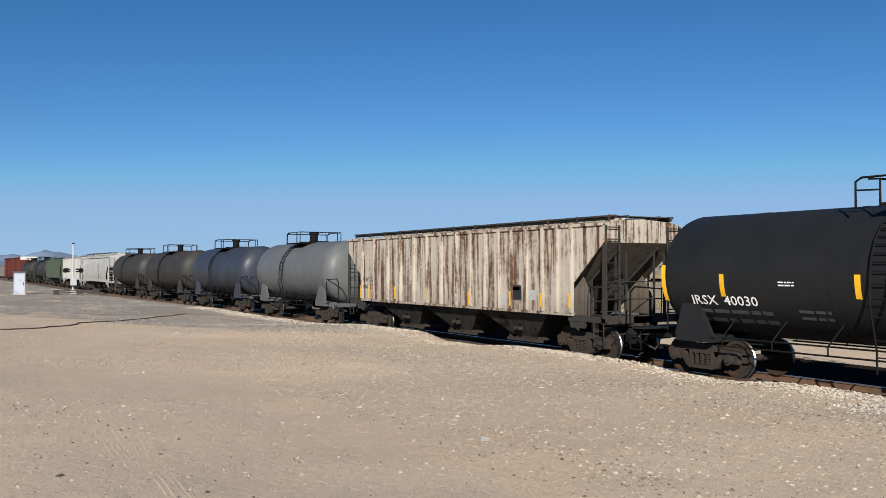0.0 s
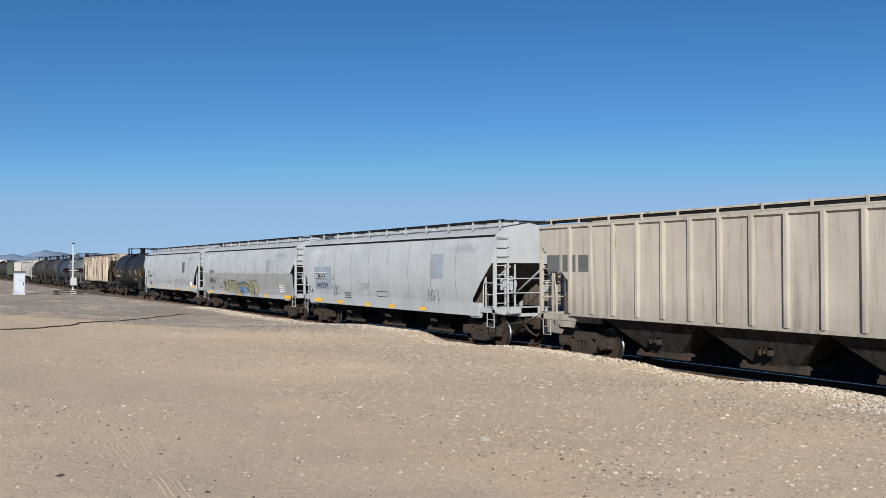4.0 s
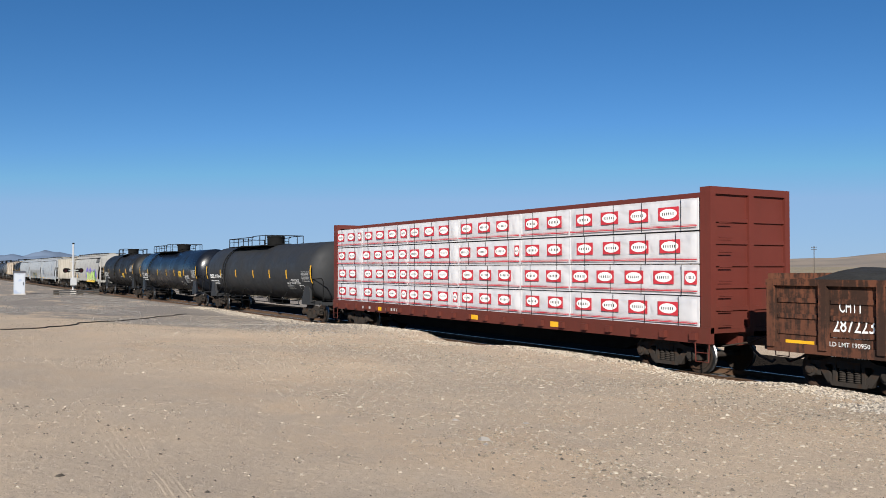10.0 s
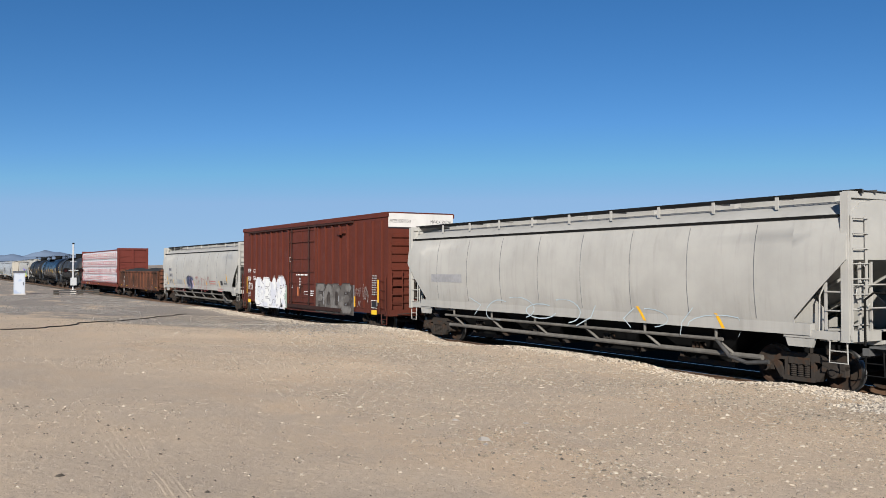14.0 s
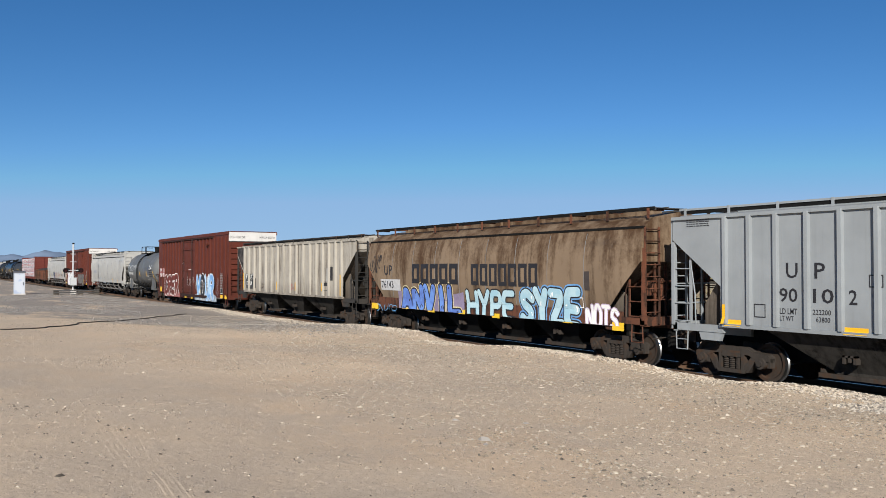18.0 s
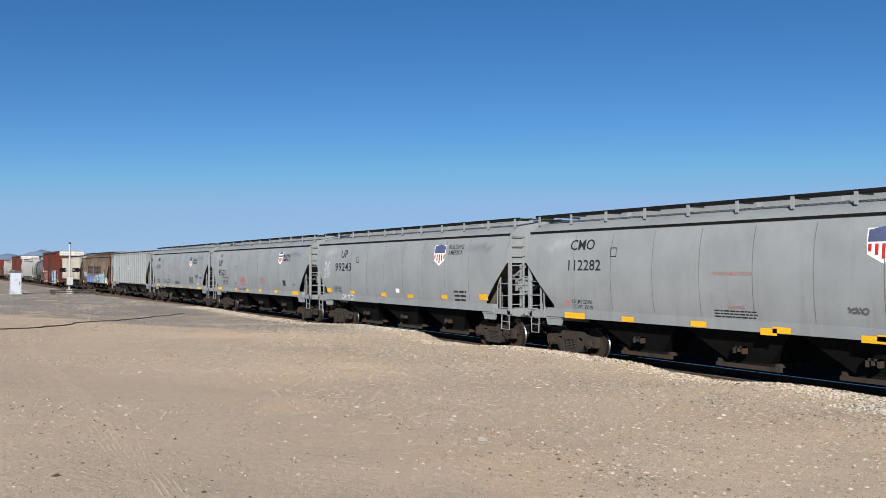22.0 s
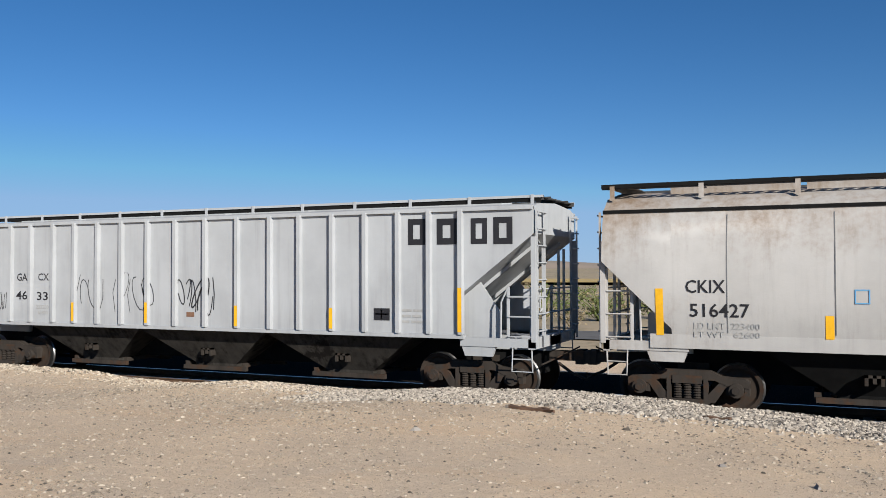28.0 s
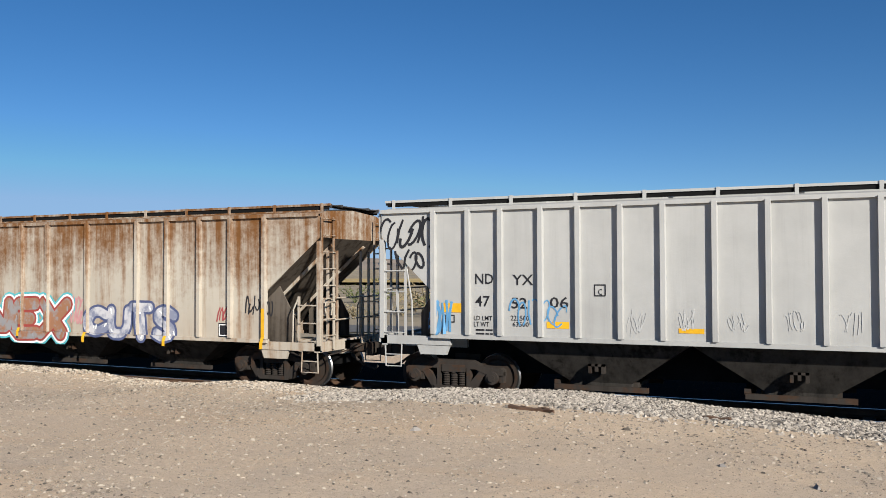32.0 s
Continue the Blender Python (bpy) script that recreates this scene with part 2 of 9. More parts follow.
def car(name, x, label, length, category="freight car", axle_in=1.5, over=0.7):
    """An empty on the rails at the front end of the car's side, with its trucks and couplers."""
    e = new(name)
    e.location = (x, TRACK_Y, 0)
    tagged(e, label, category, "cars of the freight train")
    TRAIN.append((e, x))
    truck(e, axle_in)
    truck(e, length - axle_in)
    for s, at in ((-1, -over), (1, length + over)):
        c = part("coupler", COUPLER_ME, None, e)
        c.location = (at - s * 0.06, 0, 0)
        c.rotation_euler = (0, 0, 0 if s > 0 else math.pi)
    return e


def decal(parent, name, polys, material, width, lift=0.006, label=""):
    """Flat markings on a car's side: polygons in x and z laid on the half width w(z) at the near side."""
    bm = bmesh.new()
    cut = []
    for poly in polys:      # tall rectangles in level strips
        lo, hi = min(z for _, z in poly), max(z for _, z in poly)
        k = int((hi - lo) / 0.12)
        if len(poly) == 4 and k > 1 and poly[0][1] == poly[1][1] == lo and poly[2][1] == poly[3][1] == hi and poly[0][0] == poly[3][0] and poly[1][0] == poly[2][0]:
            cut += [rect(poly[0][0], poly[1][0], lo + (hi - lo) * i / k, lo + (hi - lo) * (i + 1) / k) for i in range(k)]
        else:
            cut.append(poly)
    for poly in cut:
        bm.faces.new([bm.verts.new((x, -width(z) - lift, z)) for x, z in poly])
    ob = part(name, bm, material, parent, label)
    for p in ob.data.polygons:
        if p.normal.y > 0:
            p.flip()
    return ob


def rect(x0, x1, z0, z1):
    return [(x0, z0), (x1, z0), (x1, z1), (x0, z1)]


LETTERS = []    # text to turn into meshes at the end


def write(parent, words, x, z, height, material, width, span, lift=0.009, bold=0.008):
    LETTERS.append((parent, words, x, z, height, span, material, width, lift, bold))


def flush_letters():
    """Builds all the lettering: the built-in font, fitted to its place on the sides of the cars."""
    made = []
    for row in LETTERS:
        cu = bpy.data.curves.new("lettering", "FONT")
        cu.body, cu.size, cu.resolution_u, cu.offset = row[1], 1.0, 2, row[9] * (1.2 if row[4] > 0.2 else 0.5)
        made.append((new("lettering", cu), row))
    deps = bpy.context.evaluated_depsgraph_get()
    for ob, (parent, words, x, z, h, span, mat, width, lift, bold) in made:
        me = bpy.data.meshes.new_from_object(ob.evaluated_get(deps))
        cu = ob.data
        bpy.data.objects.remove(ob)
        bpy.data.curves.remove(cu)
        me.name = "lettering"
        xs, ys = [v.co.x for v in me.vertices], [v.co.y for v in me.vertices]
        kx, kz = span / (max(xs) - min(xs)), h / (max(ys) - min(ys))
        for v in me.vertices:
            zz = z + (v.co.y - min(ys)) * kz
            v.co = (x + (v.co.x - min(xs)) * kx, -width(zz) - lift, zz)
        me.materials.clear()
        me.materials.append(mat)
        part("lettering", me, None, parent)
    for parent, x, said in END_WORDS:       # on the rear ends of the tall box cars
        for text, y0, y1, z in ((said[0], -1.5, -0.5, 4.6), (said[1], 0.45, 1.45, 4.6)) if said else ():
            cu = bpy.data.curves.new("lettering", "FONT")
            cu.body, cu.size = text, 1.0
            ob = new("lettering", cu)
            me = bpy.data.meshes.new_from_object(ob.evaluated_get(bpy.context.evaluated_depsgraph_get()))
            bpy.data.objects.remove(ob)
            xs = [v.co.x for v in me.vertices]
            for v in me.vertices:
                v.co = (x + 0.002, y0 + (v.co.x - min(xs)) / (max(xs) - min(xs)) * (y1 - y0), z + v.co.y * 0.2)
            me.materials.clear()
            me.materials.append(INK)
            part("lettering", me, None, parent)


def lines(parent, x, z, w, rows, h, material, width, gap=1.8, seed=1):
    """Small writing too far off to read: plain bars."""
    rnd = random.Random(seed)
    polys = []
    for i in range(rows):
        a = x
        while a < x + w * 0.9:
            b = min(x + w, a + rnd.uniform(2, 6) * h)
            polys.append(rect(a, b, z - i * h * gap, z - i * h * gap + h))
            a = b + h * 0.8
    decal(parent, "small_print", polys, material, width, 0.008)


# ---- covered hoppers ----
def ladder(bm, x0, x1, y, z0, z1, n, r=0.016, rail=0.03):
    for x in (x0, x1):
        box(bm, x - rail, x + rail, y - 0.012, y + 0.012, z0, z1)
    for k in range(n):
        z = z0 + (z1 - z0) * (k + 0.5) / n
        tube(bm, [(x0, y - 0.03, z), (x1, y - 0.03, z)], r, 5)
    return bm


def stirrup(bm, x0, x1, y, z, drop=0.5):
    tube(bm, [(x0, y, z), (x0 + 0.02, y, z - drop), (x1 - 0.02, y, z - drop), (x1, y, z)], 0.018, 5)
    tube(bm, [(x0, y, z - drop * 0.5), (x1, y, z - drop * 0.5)], 0.014, 5)
    return bm


def wheel_of_brake(bm, x, y, z, r=0.28):
    ring = [(x, y + r * math.cos(a), z + r * math.sin(a)) for a in (2 * math.pi * k / 16 for k in range(17))]
    tube(bm, ring, 0.018, 5)
    for k in range(5):
        a = 2 * math.pi * k / 5
        tube(bm, [(x, y, z), (x, y + r * math.cos(a), z + r * math.sin(a))], 0.012, 5)
    return bm


def end_gear(e, L, side, top, zb, metal, frame_metal, half=1.5, brake=True):
    """The open platform at an end: corner posts, ladders, handrails, steps, and the brake wheel at one end."""
    s = 1 if side else -1
    x0 = L if side else 0.0
    inx = x0 - s * 1.45
    bm = boxes((min(x0, x0 - s * 1.6), max(x0, x0 - s * 1.6), -half + 0.02, -half + 0.12, zb - 0.22, zb - 0.04),
               (min(x0, x0 - s * 1.6), max(x0, x0 - s * 1.6), half - 0.12, half - 0.02, zb - 0.22, zb - 0.04),
               (min(x0, x0 - s * 0.12), max(x0, x0 - s * 0.12), -half + 0.02, half - 0.02, zb - 0.25, zb - 0.02),
               (min(x0, x0 - s * 1.5), max(x0, x0 - s * 1.5), -0.35, 0.35, zb - 0.36, zb - 0.06))
    part("end_platform", bm, frame_metal, e)
    for y in (-half + 0.05, half - 0.05):
        g = -math.copysign(1, y)
        ends = (y, y + g * 0.5)
        bm = bmesh.new()        # the tall ladder on the end
        for q in ends:
            box(bm, x0 + s * 0.06 - 0.014, x0 + s * 0.06 + 0.014, q - 0.032, q + 0.032, zb - 0.2, top - 0.04)
        for k in range(8):
            z = zb + 0.12 + (top - zb - 0.22) * k / 7
            tube(bm, [(x0 + s * 0.1, ends[0], z), (x0 + s * 0.1, ends[1], z)], 0.018, 5)
        part("ladder", bm, metal, e)
        bm = bmesh.new()        # the short one on the side, below the sloping cut
        ladder(bm, x0 - s * 0.06, x0 - s * 0.55, y, zb - 0.2, zb + (1.0 if side else 1.55), 3 if side else 4)
        tube(bm, [(x0 - s * 0.55, y, zb + (1.0 if side else 1.55)), (x0 - s * 0.7, y, zb + 0.7), (x0 - s * 0.72, y, zb - 0.1)], 0.018, 5)
        stirrup(bm, x0 - s * 0.06, x0 - s * 0.46, y, zb - 0.2)
        part("side_ladder", bm, metal, e)
        part("corner_post", boxes((x0 - 0.05, x0 + 0.05, y - 0.05, y + 0.05, zb - 0.1, top - 0.6)), metal, e)
    for y in (-0.95, -0.55, 0.55, 0.95):
        part("brace", tubes([(x0 - s * 0.1, y, zb - 0.1), (x0 - s * 0.1, y, top - 0.8)], radius=0.035, sides=4), metal, e)
    part("handrail", tubes([(x0 - s * 0.02, -half + 0.05, zb + 0.95), (x0 - s * 0.02, half - 0.05, zb + 0.95)],
                           [(x0 - s * 0.02, -half + 0.05, zb + 0.45), (x0 - s * 0.02, half - 0.05, zb + 0.45)], radius=0.018), metal, e)
    if brake and side:
        bm = bmesh.new()
        wheel_of_brake(bm, x0 - 0.12, -0.75, zb + 0.75)
        box(bm, x0 - 0.4, x0 - 0.14, -0.95, -0.6, zb + 0.55, zb + 0.95)
        part("brake_wheel", bm, frame_metal, e)
    elif brake:
        bm = disc(bmesh.new(), 1, (0.85, 0.2, zb + 0.28), 0.2, 0.45, 14)
        part("air_reservoir", bm, frame_metal, e)


POSTS = {}      # where the side posts of each ribbed car stand


def hopper(name, x, L, label, body_mat, smooth=False, bays=3, posts=16, roof_mat=None, low_mat=None, metal=None, top=None,
           reach=2.0, walk_h=0.1, base=None, skirt=0.0, post_mat=None, slope_mat=None):
    """A covered hopper car. smooth: bowed plain sides; otherwise flat sheets stiffened by posts.
    reach: the length of the sloping sheet at each end."""
    zt = top or (3.85 if smooth else 3.97)
    zb = base or (1.4 if smooth else 1.36)
    rise = 0.42 if smooth else 0.16
    roof_mat, low_mat, metal = roof_mat or body_mat, low_mat or BLACK_STEEL, metal or body_mat
    if smooth:
        def width(z):
            u = (z - zb) / (zt - zb)
            return 1.44 + 0.17 * math.sin(math.pi * min(1, max(0, u * 0.86 + 0.1))) - 0.06 * max(0.0, u - 0.8) * 5
    else:
        def width(z):
            return 1.5
    e = car(name, x, label, L, "hopper car")
    # the body: rings along x whose floor follows the sloping ends
    spots = () if smooth else posts if isinstance(posts, tuple) else tuple(1.5 + (L - 3.0) * k / (posts - 1) for k in range(posts))
    cut_top, cut_low = (2.86, 1.6) if smooth else (3.42, 2.26)
    cut_f, cut_r = (1.3, 1.3) if smooth else (min(1.55, spots[0] - 0.06), min(1.6, L - spots[-1] - 0.06))
    z3 = cut_top + 0.02

    def floor(d):
        if d >= reach + 0.7:
            return zb
        return z3 - (z3 - zb) * max(0.0, min(1.0, d / (reach + 0.7))) if d > 0 else z3
    rings = []
    steps = 9
    for xx in (0.0, 0.35, 0.8, 1.3, 1.9, 2.5, reach + 0.7, L - reach - 0.7, L - 2.5, L - 1.9, L - 1.3, L - 0.8, L - 0.35, L):
        f = floor(min(xx, L - xx))
        ring = []
        for k in range(steps + 1):
            z = f + (zt - f) * k / steps
            ring.append((xx, -(width(z) - 0.03), z))
        ring += [(xx, -(width(zt) - 0.35), zt + rise * 0.55), (xx, 0, zt + rise)]
        rings.append(ring + [(a, -b, c) for a, b, c in reversed(ring[:-1])])
    bm = loft(rings)
    bmesh.ops.recalc_face_normals(bm, faces=bm.faces)
    # faces that look down get the dirty colour with shade painted in
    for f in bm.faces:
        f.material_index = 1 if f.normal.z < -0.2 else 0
    part("body", bm, (body_mat, slope_mat or SLOPE_DIRT_SHADE), e, smooth=28)
    # side sheets with their cut corners
    outline = [(0.0, zt), (0.0, cut_top), (cut_f, cut_low), (cut_f, zb), (L - cut_r, zb), (L - cut_r, cut_low), (L, cut_top), (L, zt)]
    for sgn in (-1, 1):
        if not smooth:
            part("side_sheet", slab(bmesh.new(), outline, sgn * 1.5, sgn * 1.48), body_mat, e)
            continue
        bm = bmesh.new()
        cut_d = cut_f
        xs = [0.0, cut_d / 2, cut_d - 0.001, cut_d] + [cut_d + (L - 2 * cut_d) * k / 6 for k in range(1, 6)] + [L - cut_d, L - cut_d + 0.001, L - cut_d / 2, L]
        skins = []
        for inset in (0.0, 0.02):
            cols = []
            for xx in xs:
                d = min(xx, L - xx)
                f = cut_top + (cut_low - cut_top) * d / cut_d if d < cut_d - 0.0005 else zb
                cols.append([bm.verts.new((xx, sgn * (width(f + (zt - f) * k / 12) - inset), f + (zt - f) * k / 12)) for k in range(13)])
            skins.append(cols)
            for a, b in zip(cols, cols[1:]):
                for k in range(12):
                    bm.faces.new((a[k], b[k], b[k + 1], a[k + 1]))
        for edge in (0, 12):
            for i in range(len(xs) - 1):
                bm.faces.new((skins[0][i][edge], skins[0][i + 1][edge], skins[1][i + 1][edge], skins[1][i][edge]))
        for i in (0, len(xs) - 1):
            for k in range(12):
                bm.faces.new((skins[0][i][k], skins[0][i][k + 1], skins[1][i][k + 1], skins[1][i][k]))
        part("side_sheet", bm, body_mat, e, smooth=30)
    if smooth:
        for sgn in (-1, 1):
            part("eave_strip", boxes((0.0, L, sgn * (width(zt) + 0.02) - 0.025, sgn * (width(zt) + 0.02) + 0.025, zt - 0.07, zt - 0.005)), BLACK_STEEL, e)
            n = 8
            for k in range(n):
                xx = 2.3 + (L - 4.6) * k / (n - 1)
                bm = bmesh.new()
                pts = [(xx, sgn * (width(zb + 0.15 + (zt - zb - 0.3) * j / 8) + 0.001), zb + 0.15 + (zt - zb - 0.3) * j / 8) for j in range(9)]
                tube(bm, pts, 0.011, 4)
                part("weld_seam", bm, SEAM, e)
        for sgn in (-1, 1):
            y0, y1 = sorted((sgn * 1.34, sgn * 1.51))
            part("side_sill", boxes((0.9, L - 0.9, y0, y1, zb - 0.16 - skirt, zb + 0.1)), metal, e)
    else:
        POSTS[e.name] = spots
        for sgn in (-1, 1):
            for xx in spots:
                ring = [(-0.055, 1.497), (-0.045, 1.6), (0.045, 1.6), (0.055, 1.497)]
                bm = loft([[(xx + u, sgn * v, z) for u, v in ring] for z in (zb + 0.02, zt - 0.02)])
                part("side_post", bm, post_mat or body_mat, e)
            part("top_chord", boxes((0.0, L, min(sgn * 1.44, sgn * 1.56), max(sgn * 1.44, sgn * 1.56), zt - 0.05, zt + 0.03)), body_mat, e)
            part("side_sill", boxes((cut_f, L - cut_r, min(sgn * 1.42, sgn * 1.56), max(sgn * 1.42, sgn * 1.56), zb - 0.07, zb + 0.015)), body_mat, e)
    # plates under the sloping ends, and a stiffener along each slope
    for s, xx in ((1, 0.0), (-1, L)):
        for sgn in (-1, 1):
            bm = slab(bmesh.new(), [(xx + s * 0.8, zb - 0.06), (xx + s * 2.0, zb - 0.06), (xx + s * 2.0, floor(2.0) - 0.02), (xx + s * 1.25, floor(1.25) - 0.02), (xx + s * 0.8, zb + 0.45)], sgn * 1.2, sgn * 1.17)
            part("shear_plate", bm, slope_mat or SLOPE_DIRT_SHADE, e)
            part("slope_rib", tubes([(xx + s * 0.12, sgn * 0.75, floor(0.12) - 0.05), (xx + s * 2.2, sgn * 0.75, floor(2.2) - 0.05)], radius=0.05, sides=4), metal, e)
    for xx in (1.2, L - 1.2):
        for sgn in (-1, 1):
            bm = bmesh.new()
            slab(bm, [(xx - 0.42, zb - 0.1), (xx + 0.42, zb - 0.1), (xx + 0.3, zb - 0.42), (xx - 0.3, zb - 0.42)], sgn * 1.46, sgn * 1.38)
            part("bolster_plate", bm, metal, e)
    # hopper bays and their gates, on the centre sill
    part("center_sill", boxes((0.2, L - 0.2, -0.25, 0.25, 0.5, zb - 0.1)), BLACK_STEEL, e)
    room = L - 2 * 2.75
    for k in range(bays):
        a, b = 2.75 + room * k / bays + 0.06, 2.75 + room * (k + 1) / bays - 0.06
        m = (a + b) / 2
        ring = []
        for z, hx, hy in ((zb + 0.02, (b - a) / 2 + 0.05, 1.38), (zb - 0.1, (b - a) / 2 + 0.02, 1.36), (0.44, 0.62, 0.78), (0.36, 0.6, 0.76)):
            ring.append([(m - hx, -hy, z), (m + hx, -hy, z), (m + hx, hy, z), (m - hx, hy, z)])
        bay = part("hopper_bay", loft(ring), low_mat, e, "black-grey sloping hopper bay")
        part("gate", boxes((m - 0.95, m + 0.95, -0.86, -0.76, 0.28, 0.38), (m - 0.95, m + 0.95, 0.76, 0.86, 0.28, 0.38),
                           (m - 0.7, m + 0.7, -0.58, 0.58, 0.34, 0.44), (m - 0.98, m - 0.86, -0.75, 0.75, 0.28, 0.46)), IRON, bay)
        part("gate_latch", boxes((m - 0.16, m + 0.16, -1.16, -1.0, 0.8, 0.84), (m - 0.16, m - 0.1, -1.16, -1.0, 0.66, 0.84),
                                 (m + 0.1, m + 0.16, -1.16, -1.0, 0.66, 0.84), (m - 0.03, m + 0.03, -1.16, -1.0, 0.7, 0.84)), IRON, bay)
    # the roof: hatches along the middle, running boards on brackets at both sides
    for k in range(6):
        a = 1.0 + (L - 2.0) * k / 6 + 0.1
        bm = boxes((a, a + (L - 2.0) / 6 - 0.2, -0.33, 0.33, zt + rise - 0.06, zt + rise + 0.1))
        for q in range(3):
            qx = a + ((L - 2.0) / 6 - 0.2) * (q + 0.5) / 3
            box(bm, qx - 0.03, qx + 0.03, -0.36, 0.36, zt + rise + 0.1, zt + rise + 0.13)
        part("hatch_cover", bm, roof_mat, e)
    zw = zt + rise + walk_h
    for sgn in (-1, 1):
        w0, w1 = sorted((sgn * 0.62, sgn * 1.12))
        part("board_edge", boxes((-0.1, L + 0.1, sgn * 1.14 - 0.018, sgn * 1.14 + 0.018, zw - (0.075 if smooth else 0.05), zw)), BLACK_STEEL if smooth else metal, e)
        if not smooth:
            part("board_mesh", boxes((-0.05, L + 0.05, sgn * 1.125 - 0.008, sgn * 1.125 + 0.008, zt + 0.12, zw - 0.05)), BLACK_STEEL, e)
        bm = boxes((-0.1, L + 0.1, sgn * 1.1 - 0.02, sgn * 1.1 + 0.02, zw - 0.1, zw - 0.01), (-0.1, L + 0.1, sgn * 0.62 - 0.02, sgn * 0.62 + 0.02, zw - 0.06, zw))
        n = int(L / 0.22)
        for k in range(n):
            xx = -0.08 + (L + 0.1) * k / n
            box(bm, xx, xx + 0.1, w0, w1, zw - 0.035, zw - 0.01)
        part("running_board", bm, GALV, e)
        n = 11 if smooth else 13
        for k in range(n):
            xx = 0.12 + (L - 0.24) * k / (n - 1)
            part("bracket", boxes((xx - 0.035, xx + 0.035, min(sgn * 1.16, sgn * 1.18), max(sgn * 1.16, sgn * 1.18), zt - 0.02, zw + 0.01)) if not smooth else
                 boxes((xx - 0.045, xx + 0.045, min(sgn * 1.155, sgn * 1.18), max(sgn * 1.155, sgn * 1.18), zt + 0.2, zw - 0.04), (xx - 0.03, xx + 0.03, min(sgn * 0.6, sgn * 1.155), max(sgn * 0.6, sgn * 1.155), zw - 0.1, zw - 0.06)), metal, e)
    for xx in (-0.06, L - 0.44):
        bm = boxes((xx, xx + 0.5, -1.1, 1.1, zw - 0.04, zw - 0.02))
        part("roof_platform", bm, GALV, e)
    end_gear(e, L, 0, zt, zb, metal, metal)
    end_gear(e, L, 1, zt, zb, metal, metal)

    def face(z):        # where paint lies on the side: on the sill or on the sheet
        if smooth:
            return max(width(z), 1.512) if z < zb + 0.1 else width(z)
        return 1.562 if z < zb + 0.02 else 1.5
    return e, face, (zb, zt)


# ---- tank cars ----
def tank_car(name, x, L, label, mat, R=1.54, zc=2.54, dome=0.5, deck=1.75, rails=True, low=None, rail_span=None, side_pipe=True):
    """x is the front end of the tank's shell. The heads are bowed; saddles hold it over the two stub sills."""
    e = car(name, x, label, L, "tank car", 1.35, 1.15)
    low = low or mat

    def width(z):
        return math.sqrt(max(0.01, R * R - (z - zc) ** 2))
    prof = [(0.0, 0.0), (0.02, 0.45), (0.09, 0.8), (0.22, 1.1), (0.4, 1.33), (0.62, 1.46), (0.8, 1.5)]
    prof = [(a * 0.85, r * R / 1.5) for a, r in prof]
    xs = prof + [(L * k / 6, R) for k in range(1, 6)] + [(L - a, r) for a, r in reversed(prof)]
    n = 40
    rings = [[(a, max(r, 0.02) * math.cos(2 * math.pi * k / n), zc + max(r, 0.02) * math.sin(2 * math.pi * k / n)) for k in range(n)] for a, r in xs]
    part("tank_shell", loft(rings), mat, e, smooth=50)
    for k in range(1, 5):
        a = L * k / 5
        bm = tube(bmesh.new(), [(a, (R + 0.002) * math.cos(q), zc + (R + 0.002) * math.sin(q)) for q in (2 * math.pi * j / 40 for j in range(41))], 0.008, 4)
        part("weld_seam", bm, mat, e)
    for s, xx in ((-1, 0), (1, L)):
        part("stub_sill", boxes((min(xx + s * 0.95, xx - s * 2.6), max(xx + s * 0.95, xx - s * 2.6), -0.3, 0.3, 0.8, 1.12)), low, e)
        part("end_beam", boxes((min(xx + s * 0.8, xx + s * 0.95), max(xx + s * 0.8, xx + s * 0.95), -1.4, 1.4, 0.9, 1.1),
                               (min(xx + s * 0.35, xx + s * 0.95), max(xx + s * 0.35, xx + s * 0.95), -1.4, 1.4, 1.06, 1.1)), low, e)
        m = xx - s * 1.35
        for sgn in (-1, 1):
            bm = bmesh.new()
            slab(bm, [(m - 0.62, 1.0), (m + 0.62, 1.0), (m + 0.3, 1.95), (m - 0.1, 1.95)] if s > 0 else [(m - 0.62, 1.0), (m + 0.62, 1.0), (m + 0.1, 1.95), (m - 0.3, 1.95)],
                 sgn * 1.36, sgn * 1.24)
            box(bm, m - 0.55, m + 0.55, min(sgn * 0.3, sgn * 1.38), max(sgn * 0.3, sgn * 1.38), 0.86, 1.04)
            part("saddle", bm, low, e)
        for sgn in (-1, 1):
            y = sgn * 1.38
            part("end_handrail", tubes([(xx - s * 0.5, y, 1.1), (xx - s * 0.5, y, 2.15), (xx + s * 0.7, y, 2.2), (xx + s * 0.9, y, 2.05), (xx + s * 0.9, y, 1.1)], radius=0.025), BLACK_STEEL, e)
            bm = stirrup(bmesh.new(), xx + s * 0.5, xx + s * 0.88, y, 1.0)
            part("step", bm, BLACK_STEEL, e)
    if side_pipe:
        for sgn in (-1, 1):
            y = sgn * 1.38
            bm = tubes([(2.2, y, 1.02), (L - 2.2, y, 1.02)], [(2.2, y, 0.82), (L - 2.2, y, 0.82)], radius=0.022)
            for k in range(7):
                a = 2.3 + (L - 4.6) * k / 6
                tube(bm, [(a, y, 0.8), (a, y, 1.02), (a + 0.25, sgn * 1.15, 1.5)], 0.02, 5)
            part("side_rail", bm, BLACK_STEEL, e)
    m = L / 2
    part("outlet", boxes((m - 0.25, m + 0.25, -0.3, 0.3, zc - R - 0.35, zc - R + 0.1), (m - 0.9, m + 0.4, 0.35, 0.75, 0.55, 0.85)), BLACK_STEEL, e)
